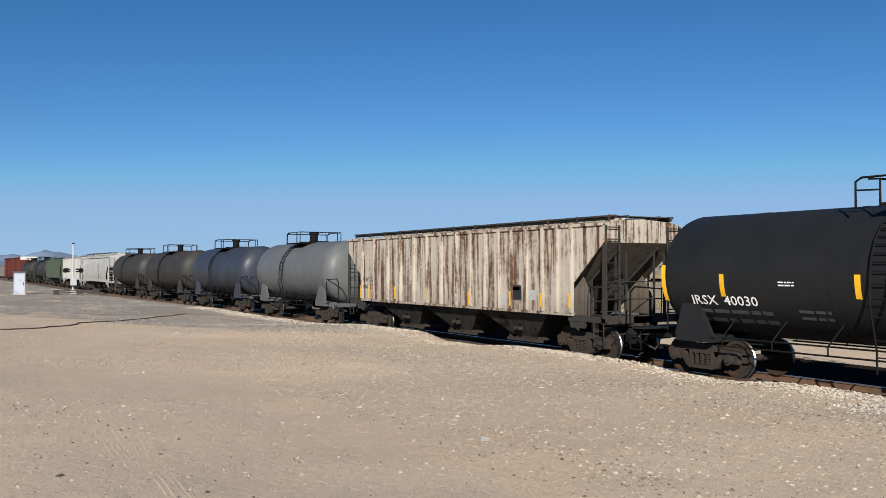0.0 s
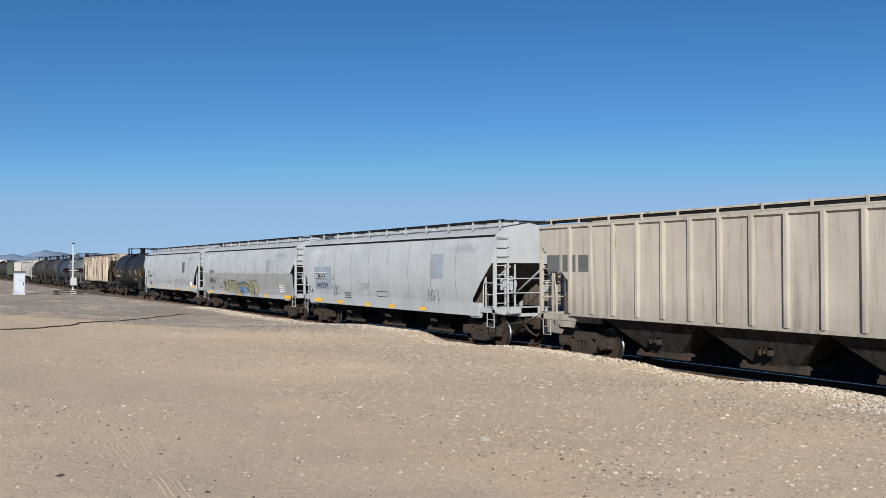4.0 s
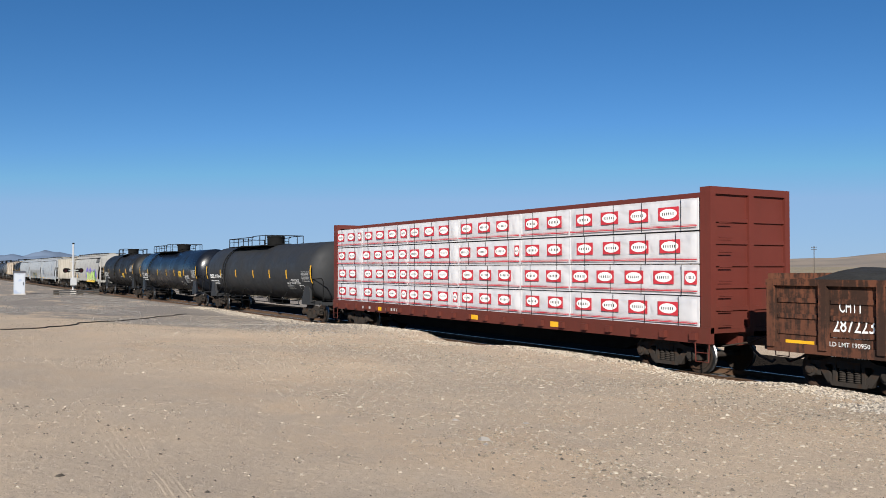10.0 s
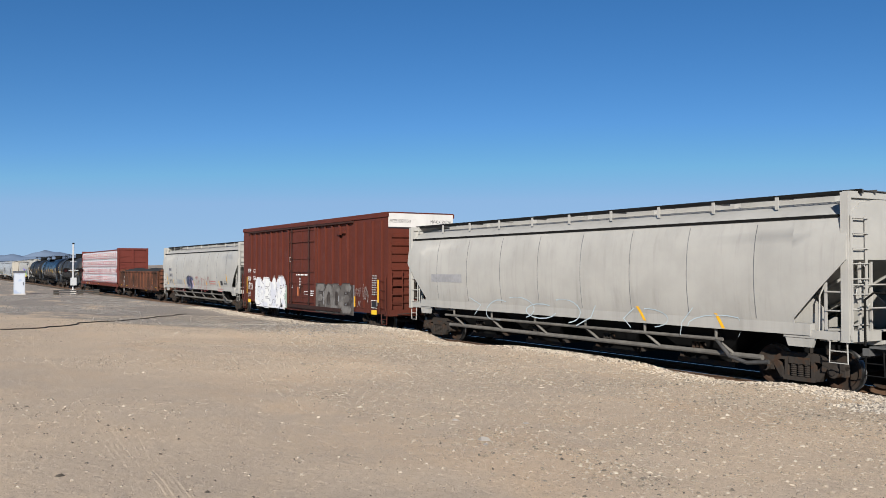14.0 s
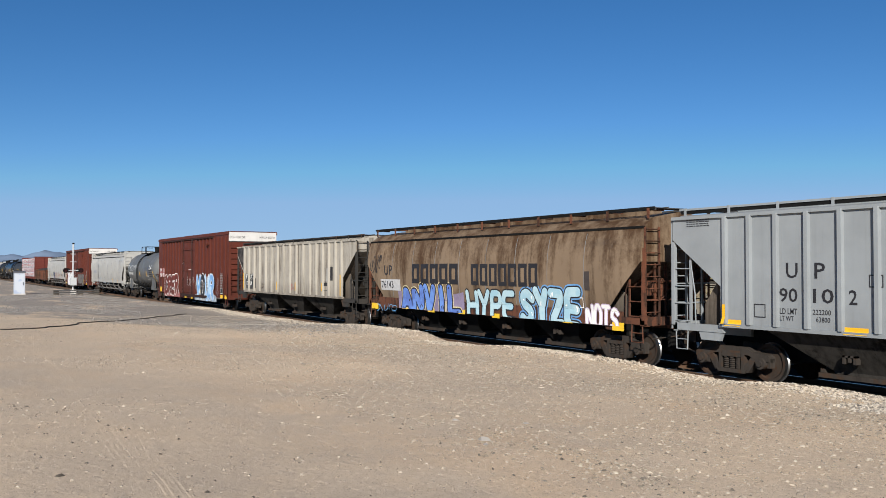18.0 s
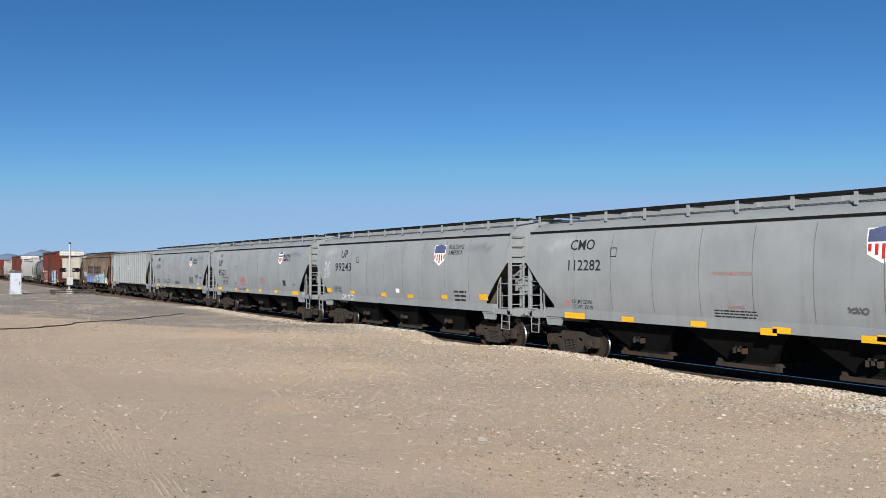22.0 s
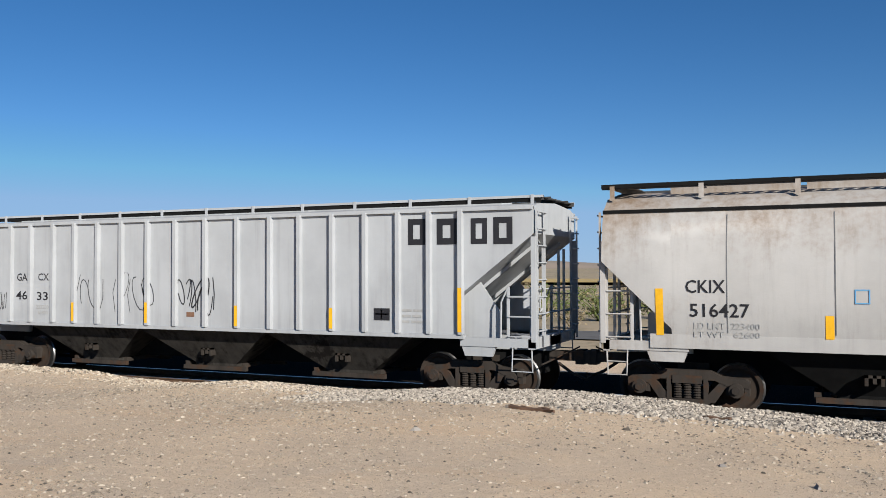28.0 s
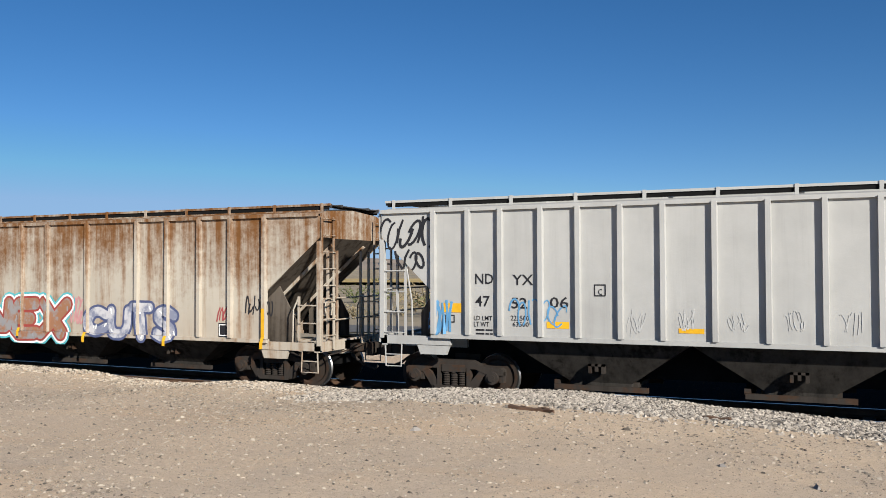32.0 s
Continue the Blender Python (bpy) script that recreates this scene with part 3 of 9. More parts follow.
    # manway, its platform, and the ladders
    part("manway", disc(disc(bmesh.new(), 2, (m, 0, zc + R + 0.2), dome, 0.26, 22), 2, (m, 0, zc + R + 0.48), dome + 0.04, 0.05, 22), BLACK_STEEL, e, smooth=40)
    a, b = rail_span or (m - deck, m + deck)
    part("platform", boxes((a, b, -1.2, -0.45, zc + R - 0.08, zc + R - 0.03), (a, b, 0.45, 1.2, zc + R - 0.08, zc + R - 0.03),
                           (a, a + 0.5, -0.45, 0.45, zc + R + 0.01, zc + R + 0.06), (b - 0.5, b, -0.45, 0.45, zc + R + 0.01, zc + R + 0.06)), GALV if not rails else BLACK_STEEL, e)
    z0 = zc + R - 0.1
    for sgn in (-1, 1):
        y = sgn * 1.16
        bm = bmesh.new()
        tube(bm, [(a, y, z0), (a, y, z0 + 0.56), (m - 0.6, y, z0 + 0.58)], 0.026, 5)
        tube(bm, [(m - 0.9, y, z0), (m - 0.9, y, z0 + 0.54), (m - 0.75, y, z0 + 0.62), (b, y, z0 + 0.62), (b, y, z0)], 0.026, 5)
        tube(bm, [(m + 0.5, y, z0), (m + 0.5, y, z0 + 0.62)], 0.026, 5)
        tube(bm, [(a, y, z0 + 0.34), (m - 0.9, y, z0 + 0.36)], 0.02, 5)
        k = a + 0.9
        while k < m - 1.0:
            tube(bm, [(k, y, z0), (k, y, z0 + 0.57)], 0.022, 5)
            k += 0.95
        part("guard_rail", bm, BLACK_STEEL, e)
        part("end_rail", tubes([((a if sgn < 0 else b), -1.16, z0 + (0.56 if sgn < 0 else 0.62)), ((a if sgn < 0 else b), 1.16, z0 + (0.56 if sgn < 0 else 0.62))], radius=0.026), BLACK_STEEL, e)
        bm = bmesh.new()
        lx = a + 0.06
        pts = [(sgn * (width(z) + 0.09), z) for z in [zc + R * math.sin(q) for q in (1.25, 1.0, 0.75, 0.5, 0.25, 0.0)]] + [(sgn * (R + 0.1), zc - 0.6), (sgn * 1.42, 1.0), (sgn * 1.42, 0.55)]
        for dx in (0, 0.42):
            tube(bm, [(lx + dx, y_, z_) for y_, z_ in pts], 0.024, 5)
        for i, (p, q) in enumerate(zip(pts, pts[1:])):
            for f in (0.25, 0.75):
                yy, zz = p[0] + (q[0] - p[0]) * f, p[1] + (q[1] - p[1]) * f
                tube(bm, [(lx, yy, zz), (lx + 0.42, yy, zz)], 0.016, 5)
        part("ladder", bm, BLACK_STEEL, e)
    return e, width, (zc - R, zc + R)


# ---- box cars ----
END_WORDS = []


def box_car(name, x, L, label, mat, roof_mat, band_mat, band_words=()):
    e = car(name, x, label, L, "box car", 2.3, 0.8)
    z0, z1, h = 0.78, 5.0, 1.56

    def width(z):       # the lettering runs over panels and posts alike
        return h + 0.079
    d0, d1 = 7.75, 11.25
    bm = boxes((0.05, L - 0.05, -h, h, z0 + 0.1, z1))
    part("body", bm, mat, e)
    part("roof", slab(bmesh.new(), [(0.02, z1), (L - 0.02, z1), (L - 0.02, z1 + 0.04), (0.02, z1 + 0.04)], -h - 0.03, h + 0.03), roof_mat, e)
    for k in range(16):
        a = 0.2 + (L - 0.4) * k / 15
        part("roof_rib", boxes((a - 0.05, a + 0.05, -h + 0.2, h - 0.2, z1 + 0.04, z1 + 0.055)), roof_mat, e)
    for sgn in (-1, 1):
        def yy(a, b):
            return sorted((sgn * a, sgn * b))
        # the lower edge of the side drops between the trucks
        bm = bmesh.new()
        slab(bm, [(0.0, z0), (3.6, z0), (4.4, 0.55), (L - 4.4, 0.55), (L - 3.6, z0), (L, z0), (L, z0 + 0.22), (0.0, z0 + 0.22)], *yy(h - 0.05, h + 0.03))
        part("side_sill", bm, mat, e)
        part("top_rail", boxes((0.0, L, *yy(h, h + 0.05), z1 - 0.16, z1)), mat, e)
        part("door_track", boxes((1.2, L - 3.4, *yy(h, h + 0.15), z1 - 0.27, z1 - 0.19)), DOOR_IRON, e, "dark steel track over the door")
        part("door_track", boxes((d0 - 0.1, L - 4.6, *yy(h, h + 0.15), 0.77, 0.86), (d0 - 0.1, L - 4.6, *yy(h + 0.13, h + 0.16), 0.70, 0.77)), DOOR_IRON, e, "dark steel track under the door")
        spots = [1.5 + 0.86 * k for k in range(7)] + [d1 + 0.35 + 0.845 * k for k in range(9)]
        for a in spots:
            part("side_post", slab(bmesh.new(), [(a - 0.075, z0 + 0.2), (a + 0.075, z0 + 0.2), (a + 0.075, z1 - 0.3), (a - 0.075, z1 - 0.3)], *yy(h, h + 0.078)), mat, e)
        door = part("door", boxes((d0 + 0.03, d1 - 0.03, *yy(h + 0.01, h + 0.04), 0.95, z1 - 0.3)), mat, e, "brown sliding door with lock rods")
        for z, deep in ((1.02, 0.05), (1.28, 0.03), (1.95, 0.04), (2.55, 0.05), (3.2, 0.03), (4.05, 0.06), (4.62, 0.04)):
            part("door_rib", boxes((d0 + 0.03, d1 - 0.03, *yy(h + 0.04, h + 0.04 + deep), z - 0.04, z + 0.04)), mat, door)
        part("door_rib", boxes((d0 + 1.72, d0 + 1.8, *yy(h + 0.04, h + 0.065), 1.04, 4.6)), mat, door)
        for a in (d0 + 0.5, d0 + 2.85):
            rod = part("lock_rod", tubes([(a, sgn * (h + 0.13), 0.85), (a, sgn * (h + 0.13), z1 - 0.2)], radius=0.026), DOOR_IRON, door)
            for z in (1.0, 1.95, 2.55, 3.2, 4.05, 4.62):
                part("rod_guide", boxes((a - 0.07, a + 0.07, *yy(h + 0.04, h + 0.16), z - 0.035, z + 0.035)), DOOR_IRON, door)
        part("lock_handle", boxes((d0 + 1.55, d0 + 1.9, *yy(h + 0.05, h + 0.12), 1.75, 1.83), (d0 + 1.62, d0 + 1.68, *yy(h + 0.05, h + 0.1), 1.45, 2.45)), DOOR_IRON, door)
        for a in (d0 - 0.15, d1 + 0.02):
            part("door_post", boxes((a, a + 0.13, *yy(h, h + 0.11), 0.8, z1 - 0.28)), mat, e)
        # black strips in place of the shaded gaps beside the door
        for a in (d0 - 0.02, d1 - 0.03):
            part("door_gap_shade", boxes((a, a + 0.05, *yy(h, h + 0.045), 0.9, z1 - 0.3)), BLACK_STEEL, e)
        part("door_stop", boxes((L - 5.1, L - 4.2, *yy(h, h + 0.13), 4.28, 4.42), (L - 4.75, L - 4.5, *yy(h + 0.1, h + 0.2), 4.22, 4.42)), mat, e)
        for a in (0.12, L - 0.62):
            bm = ladder(bmesh.new(), a, a + 0.5, sgn * (h + 0.1), z0 + 0.1, z0 + 1.6, 4)
            stirrup(bm, a, a + 0.5, sgn * (h + 0.02), z0, 0.42)
            part("side_ladder", bm, mat, e)
    for s, xx in ((-1, 0.05), (1, L - 0.05)):
        for k in range(9):
            z = 1.3 + 0.34 * k
            bm = slab(bmesh.new(), [(xx, z - 0.09), (xx + s * 0.07, z - 0.03), (xx + s * 0.07, z + 0.05), (xx, z + 0.1)], -h + 0.15, h - 0.15)
            part("end_rib", bm, mat, e)
        part("end_band", boxes((min(xx, xx + s * 0.012), max(xx, xx + s * 0.012), -h, h, 4.42, z1 + 0.03)), band_mat, e, "white band with a black rule" if band_words else "")
        part("band_rule", boxes((min(xx, xx + s * 0.016), max(xx, xx + s * 0.016), -h, h, 4.36, 4.41)), INK, e)
        bm = bmesh.new()
        for k in range(4):
            z = 1.25 + 0.36 * k
            tube(bm, [(xx + s * 0.14, -h + 0.1, z), (xx + s * 0.14, -h + 0.6, z)], 0.018, 5)
        for y in (-h + 0.1, -h + 0.6):
            tube(bm, [(xx + s * 0.14, y, 1.0), (xx + s * 0.14, y, 2.6)], 0.022, 5)
        part("end_ladder", bm, mat, e)
        part("end_sill", boxes((min(xx - s * 0.4, xx + s * 0.14), max(xx - s * 0.4, xx + s * 0.14), -h, h, 0.72, 0.98)), mat, e)
    END_WORDS.append((e, L - 0.05 + 0.014, band_words))
    bm = wheel_of_brake(bmesh.new(), L + 0.2, -0.2, 2.0, 0.32)
    box(bm, L - 0.05, L + 0.16, -0.45, 0.1, 1.5, 2.4)
    part("brake_wheel", bm, IRON, e)
    part("center_sill", boxes((0.3, L - 0.3, -0.3, 0.3, 0.7, 0.95), (3.5, L - 3.5, -1.2, 1.2, 0.8, 0.88)), BLACK_STEEL, e)
    return e, width, (z0, z1)


# ---- centre-beam lumber cars ----
def beam_car(name, x, L, label, mat, wall_z, open_beam=False):
    """A long flat car with a tall spine and end walls; the wrapped lumber stands on it as things of its own."""
    e = car(name, x, label, L, "flat car", 1.9, 0.75)
    zd, h = 1.2, 1.5

    def width(z):
        return h
    part("deck", boxes((0, L, -h, h, zd - 0.1, zd), (0.2, L - 0.2, -0.3, 0.3, 0.75, zd - 0.1)), mat, e)
    part("center_sill", slab(bmesh.new(), [(3.2, 0.76), (4.4, 0.32), (L - 4.4, 0.32), (L - 3.2, 0.76)], -0.32, 0.32), BLACK_STEEL, e)
    for sgn in (-1, 1):
        y = sorted((sgn * (h - 0.12), sgn * (h + 0.02)))
        part("side_sill", boxes((0, L, *y, 0.84, zd + 0.04)), mat, e)
        n = 22
        for k in range(n):
            a = 0.5 + (L - 1.0) * k / (n - 1)
            part("strap_winch", boxes((a - 0.1, a + 0.1, *sorted((sgn * (h + 0.02), sgn * (h + 0.12))), 0.92, 1.1)), mat, e)
        for a in (0.05, L - 0.5):
            part("step", stirrup(bmesh.new(), a, a + 0.45, sgn * h, 0.84, 0.45), mat, e)
    for xx in (0.0, L - 0.34):
        wall = part("end_wall", boxes((xx + 0.08, xx + 0.26, -h + 0.1, h - 0.1, zd, wall_z - 0.1)), mat, e)
        for y in (-h + 0.11, 0.0, h - 0.11):
            part("wall_post", boxes((xx, xx + 0.34, y - 0.09, y + 0.09, zd, wall_z - 0.18)), mat, wall)
        part("wall_cap", boxes((xx, xx + 0.34, -h + 0.02, h - 0.02, wall_z - 0.18, wall_z)), mat, wall)
        for k in range(5):
            z = zd + 0.5 + 0.55 * k
            part("wall_rib", boxes((xx + 0.03, xx + 0.31, -h + 0.2, h - 0.2, z - 0.05, z + 0.05)), mat, wall)
        bm = bmesh.new()
        for k in range(8):
            z = 1.3 + 0.36 * k
            tube(bm, [(xx + 0.4, -h + 0.25, z), (xx + 0.4, -h + 0.7, z)], 0.016, 5)
        part("end_ladder", bm, mat, e)
    part("top_beam", boxes((0.3, L - 0.3, -0.3, 0.3, wall_z - 0.14, wall_z)), mat, e)
    n = 14
    for k in range(1, n):
        a = L * k / n
        big = k % 2 == 0
        w = 0.2 if big else 0.09
        bm = boxes((a - w / 2, a + w / 2, -0.12, 0.12, zd, wall_z - 0.14))
        if big:
            for s in (-1, 1):
                slab(bm, [(a, wall_z - 0.14), (a + s * 0.42, wall_z - 0.14), (a + s * 0.12, wall_z - 0.62), (a, wall_z - 0.62)], -0.08, 0.08)
        part("spine_post", bm, mat, e)
        part("spine_brace", tubes([(a - L / n / 2, 0, zd), (a, 0, wall_z - 0.2)], radius=0.02), mat, e)
    return e, width, (zd, wall_z)


# ---- gondolas ----
def gondola(name, x, L, label, mat, top=2.72, heap=None):
    e = car(name, x, label, L, "gondola", 1.7, 0.75)
    zb, h = 0.95, 1.5

    def width(z):
        return h
    part("floor", boxes((0, L, -h + 0.05, h - 0.05, zb + 0.1, zb + 0.2), (0.2, L - 0.2, -0.3, 0.3, 0.46, zb + 0.1)), mat, e)
    for sgn in (-1, 1):
        part("side_wall", boxes((0, L, *sorted((sgn * (h - 0.05), sgn * h)), zb, top)), mat, e)
        part("top_chord", boxes((0, L, *sorted((sgn * (h - 0.08), sgn * (h + 0.1))), top - 0.14, top)), mat, e)
        part("side_sill", boxes((0, L, *sorted((sgn * (h - 0.05), sgn * (h + 0.06))), zb - 0.1, zb + 0.1)), mat, e)
        for k in range(13):
            a = 0.12 + (L - 0.24) * k / 12
            part("side_post", boxes((a - 0.09, a + 0.09, *sorted((sgn * h, sgn * (h + 0.11))), zb, top - 0.1)), mat, e)
        for k in range(12):
            a = 0.12 + (L - 0.24) * (k + 0.5) / 12
            for z in (zb + 0.35, zb + 0.7, zb + 1.05):
                part("panel_rib", slab(bmesh.new(), [(a - 0.5, z - 0.05), (a + 0.5, z - 0.05), (a + 0.5, z + 0.05), (a - 0.5, z + 0.05)], *sorted((sgn * h, sgn * (h + 0.035)))), mat, e)
    for s, xx in ((-1, 0), (1, L)):
        part("end_wall", boxes((min(xx, xx - s * 0.06), max(xx, xx - s * 0.06), -h, h, zb, top)), mat, e)
        for k in range(5):
            z = zb + 0.25 + 0.33 * k
            part("end_rib", boxes((min(xx, xx + s * 0.08), max(xx, xx + s * 0.08), -h + 0.08, h - 0.08, z - 0.07, z + 0.07)), mat, e)
        bm = bmesh.new()
        for k in range(4):
            tube(bm, [(xx + s * 0.12, -h + 0.1, zb + 0.15 + 0.4 * k), (xx + s * 0.12, -h + 0.55, zb + 0.15 + 0.4 * k)], 0.016, 5)
        part("end_ladder", bm, mat, e)
    if heap:
        part("load", heap(L, top, h), HEAP, e, "black tarpaulin-dark load heaped in soft humps")
    return e, width, (zb, top)


# ---- ground ----
BERM = ((-60, 0.22), (-53, 0.24), (-43.7, 0.19), (-36.9, 0.21), (-31.1, 0.43), (-27.4, 0.44), (-25.6, 0.22), (-23.3, 0.22), (-20.9, 0.37),
        (-19, 0.39), (-16.3, 0.36), (-15, 0.24), (-13.5, 0.2), (-11.4, 0.34), (-8.8, 0.29), (-6.2, 0.45), (-4.5, 0.5), (-3.2, 0.46),
        (-1.5, 0.36), (0.7, 0.27), (6, 0.3), (14, 0.35))


def crest(x):
    """How high the bank beside the track stands above the rails."""
    if x <= BERM[0][0]:
        return max(-0.05, BERM[0][1] + (x + 60) * 0.008)
    if x >= BERM[-1][0]:
        return BERM[-1][1]
    for (a, p), (b, q) in zip(BERM, BERM[1:]):
        if x <= b:
            u = (x - a) / (b - a)
            return p + (q - p) * u * u * (3 - 2 * u)


CREST_Y = 15.3


def ground_z(x, y):
    """Height of the ground: the sandy yard, the bank, the ballast bed, and the desert beyond."""
    c = crest(x)
    near = 1.06 * math.exp(-(x / 55.0) ** 2) + 0.0 * y
    if y <= CREST_Y:
        u = max(0.0, min(1.0, y / CREST_Y))
        z = near + (c - near) * (u * 0.6 + 0.4 * u * u) if near > c - 0.2 else near + (c - near) * u
        wob = 0.05 * noise.noise((x * 0.22, y * 0.3, 0)) + 0.02 * noise.noise((x * 0.9, y * 0.9, 3))
        return z + wob * min(1.0, abs(CREST_Y - y) / 2)
    if y <= 16.55:
        u = (y - CREST_Y) / 1.25
        return c + (-0.24 - c) * u * u * (3 - 2 * u)
    if y <= 19.7:
        return -0.24
    if y <= 21.0:
        return -0.24 - 0.08 * (y - 19.7) / 1.3
    far = -0.32 + 0.04 * noise.noise((x * 0.06, y * 0.06, 7))
    if y > 60:
        far += min(14.0, (y - 60) * 0.004) + 0.6 * noise.noise((x * 0.006, y * 0.006, 1)) * min(1, (y - 60) / 200)
    return far


def ground_mats():
    n = Nodes("desert_sand")
    a = n.noise(0.16, 5, (1, 1, 1), 0.6)
    b = n.noise(1.1, 6, (1, 1, 1), 0.65)
    c = n.noise(24, 5, (1, 1, 1), 0.7)
    color = n.mix(n.step(a, 0.36, 0.64), (0.6, 0.462, 0.325), (0.51, 0.405, 0.3))
    color = n.mix(n.step(b, 0.45, 0.7, 0, 0.5), color, (0.63, 0.476, 0.32))
    color = n.mix(n.step(n.noise(0.45, 4, (0.7, 1.4, 1), 0.6, (3, 8, 0)), 0.5, 0.68, 0, 0.45), color, (0.6, 0.425, 0.27))
    color = n.mix(n.step(c, 0.5, 0.72, 0, 0.5), color, (0.36, 0.28, 0.205))
    # trodden, darker sand nearest the yard, where wheels have turned
    trod = n.math("ADD", n.axis(1), n.math("MULTIPLY", n.math("SUBTRACT", a, 0.5), 3.0))
    color = n.mix(n.step(trod, 5.2, 1.8, 0, 0.35), color, (0.43, 0.345, 0.26))
    # grey gravel scattered through the sand, denser in drifts
    d, cc = n.cells(34)
    drift = n.step(n.noise(0.4, 5, (0.8, 1.2, 1), 0.65, (4, 2, 0)), 0.5, 0.66)
    stone = n.math("MULTIPLY", n.step(d, 0.3, 0.2), n.step(n.math("ADD", n.math("MULTIPLY", drift, 0.5), n.noise(50, 1)), 0.62, 0.75))
    color = n.mix(n.math("MULTIPLY", stone, 0.85), color, n.mix(cc, (0.5, 0.45, 0.39), (0.15, 0.13, 0.115)))
    # the grey gravel of the crossing approach
    line = n.math("ADD", n.axis(0), n.math("MULTIPLY", n.axis(1), -3.4))
    spill = n.math("MULTIPLY", n.step(n.math("ADD", line, n.math("MULTIPLY", a, 22.0)), -46.0, -51.0), n.math("MULTIPLY", n.step(n.axis(0), -26.0, -31.0), n.step(n.noise(0.1, 5, (1, 2.2, 1), 0.65, (7, 3, 0)), 0.36, 0.46)))
    color = n.mix(n.math("MULTIPLY", spill, 0.85), color, n.mix(n.noise(3.5, 4), (0.27, 0.25, 0.23), (0.15, 0.14, 0.13)))
    grit = n.noise(75, 3, (1, 1, 1), 0.75)
    color = n.mix(n.step(grit, 0.56, 0.65, 0, 0.85), color, (0.14, 0.112, 0.09))
    color = n.mix(n.step(grit, 0.42, 0.34, 0, 0.7), color, (0.62, 0.52, 0.42))
    clod = n.noise(7.5, 5, (1, 1, 1), 0.7)
    color = n.mix(n.step(clod, 0.5, 0.68, 0, 0.3), color, (0.38, 0.3, 0.225))
    relief = n.math("ADD", n.math("ADD", n.math("MULTIPLY", b, 0.5), n.math("MULTIPLY", n.math("ADD", clod, c), 0.32)), n.math("MULTIPLY", stone, 0.3))
    sand = n.done(color, 0.95, 0, relief, 0.03, 0.1)
    n = Nodes("ballast_stone")
    d, cc = n.cells(22)
    color = n.mix(cc, (0.24, 0.215, 0.19), (0.12, 0.11, 0.1))
    color = n.mix(n.step(n.noise(0.7, 4), 0.4, 0.7, 0, 0.4), color, (0.24, 0.19, 0.14))
    # the train's shadow, painted black into the bed and its far side
    bed_shade = n.step(n.math("ADD", n.math("ABSOLUTE", n.math("SUBTRACT", n.axis(1), TRACK_Y + 3.2)), n.math("MULTIPLY", n.noise(1.1, 4), 0.5)), 5.2, 4.7)
    color = n.mix(n.math("MULTIPLY", bed_shade, 0.96), color, (0.02, 0.016, 0.013))
    ballast = n.done(color, 1.0, 0, n.math("SUBTRACT", 1.0, d), 0.05, 0.0)
    n = Nodes("far_desert")
    a = n.noise(0.03, 6, (1, 0.35, 1), 0.65)
    b = n.noise(0.35, 6, (1, 0.6, 1), 0.7)
    color = n.mix(n.step(a, 0.4, 0.6), (0.36, 0.29, 0.2), (0.30, 0.25, 0.18))
    color = n.mix(n.step(b, 0.48, 0.66, 0, 0.7), color, (0.15, 0.14, 0.085))
    color = n.mix(n.step(n.noise(0.011, 3, (0.3, 1, 1)), 0.55, 0.62, 0, 0.6), color, (0.5, 0.39, 0.2))
    far = n.done(color, 0.95, 0, b, 0.15, 0.1)
    return sand, ballast, far


SAND, BALLAST, FAR_SAND = ground_mats()


def build_ground():
    def spread(points):
        out = []
        for (a, n), (b, _) in zip(points, points[1:]):
            out += [a + (b - a) * k / n for k in range(n)]
        return out + [points[-1][0]]
    xs = spread([(-2600, 4), (-900, 8), (-300, 10), (-110, 14), (-62, 40), (-32, 110), (6, 12), (20, 6), (80, 6), (700, 5), (2600, 1)])
    ys = spread([(-1500, 3), (-300, 4), (-40, 6), (-6, 4), (-1, 30), (4, 34), (13.5, 14), (17.0, 3), (19.4, 6), (21.4, 4), (25.2, 8), (40, 8), (90, 8), (300, 8), (1400, 4), (3200, 1)])
    bm = bmesh.new()
    grid = [[bm.verts.new((x, y, ground_z(x, y))) for y in ys] for x in xs]
    for i in range(len(xs) - 1):
        for j in range(len(ys) - 1):
            f = bm.faces.new((grid[i][j], grid[i + 1][j], grid[i + 1][j + 1], grid[i][j + 1]))
            m = (ys[j] + ys[j + 1]) / 2
            # ballast runs on to y = 25.2 to carry the painted train shadow
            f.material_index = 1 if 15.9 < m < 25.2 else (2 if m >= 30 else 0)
            f.smooth = True
    tagged(new("ground", mesh_of("ground", bm, (SAND, BALLAST, FAR_SAND), 60)), "pale tan desert sand strewn with grey gravel", "ground", kind="structure")


build_ground()


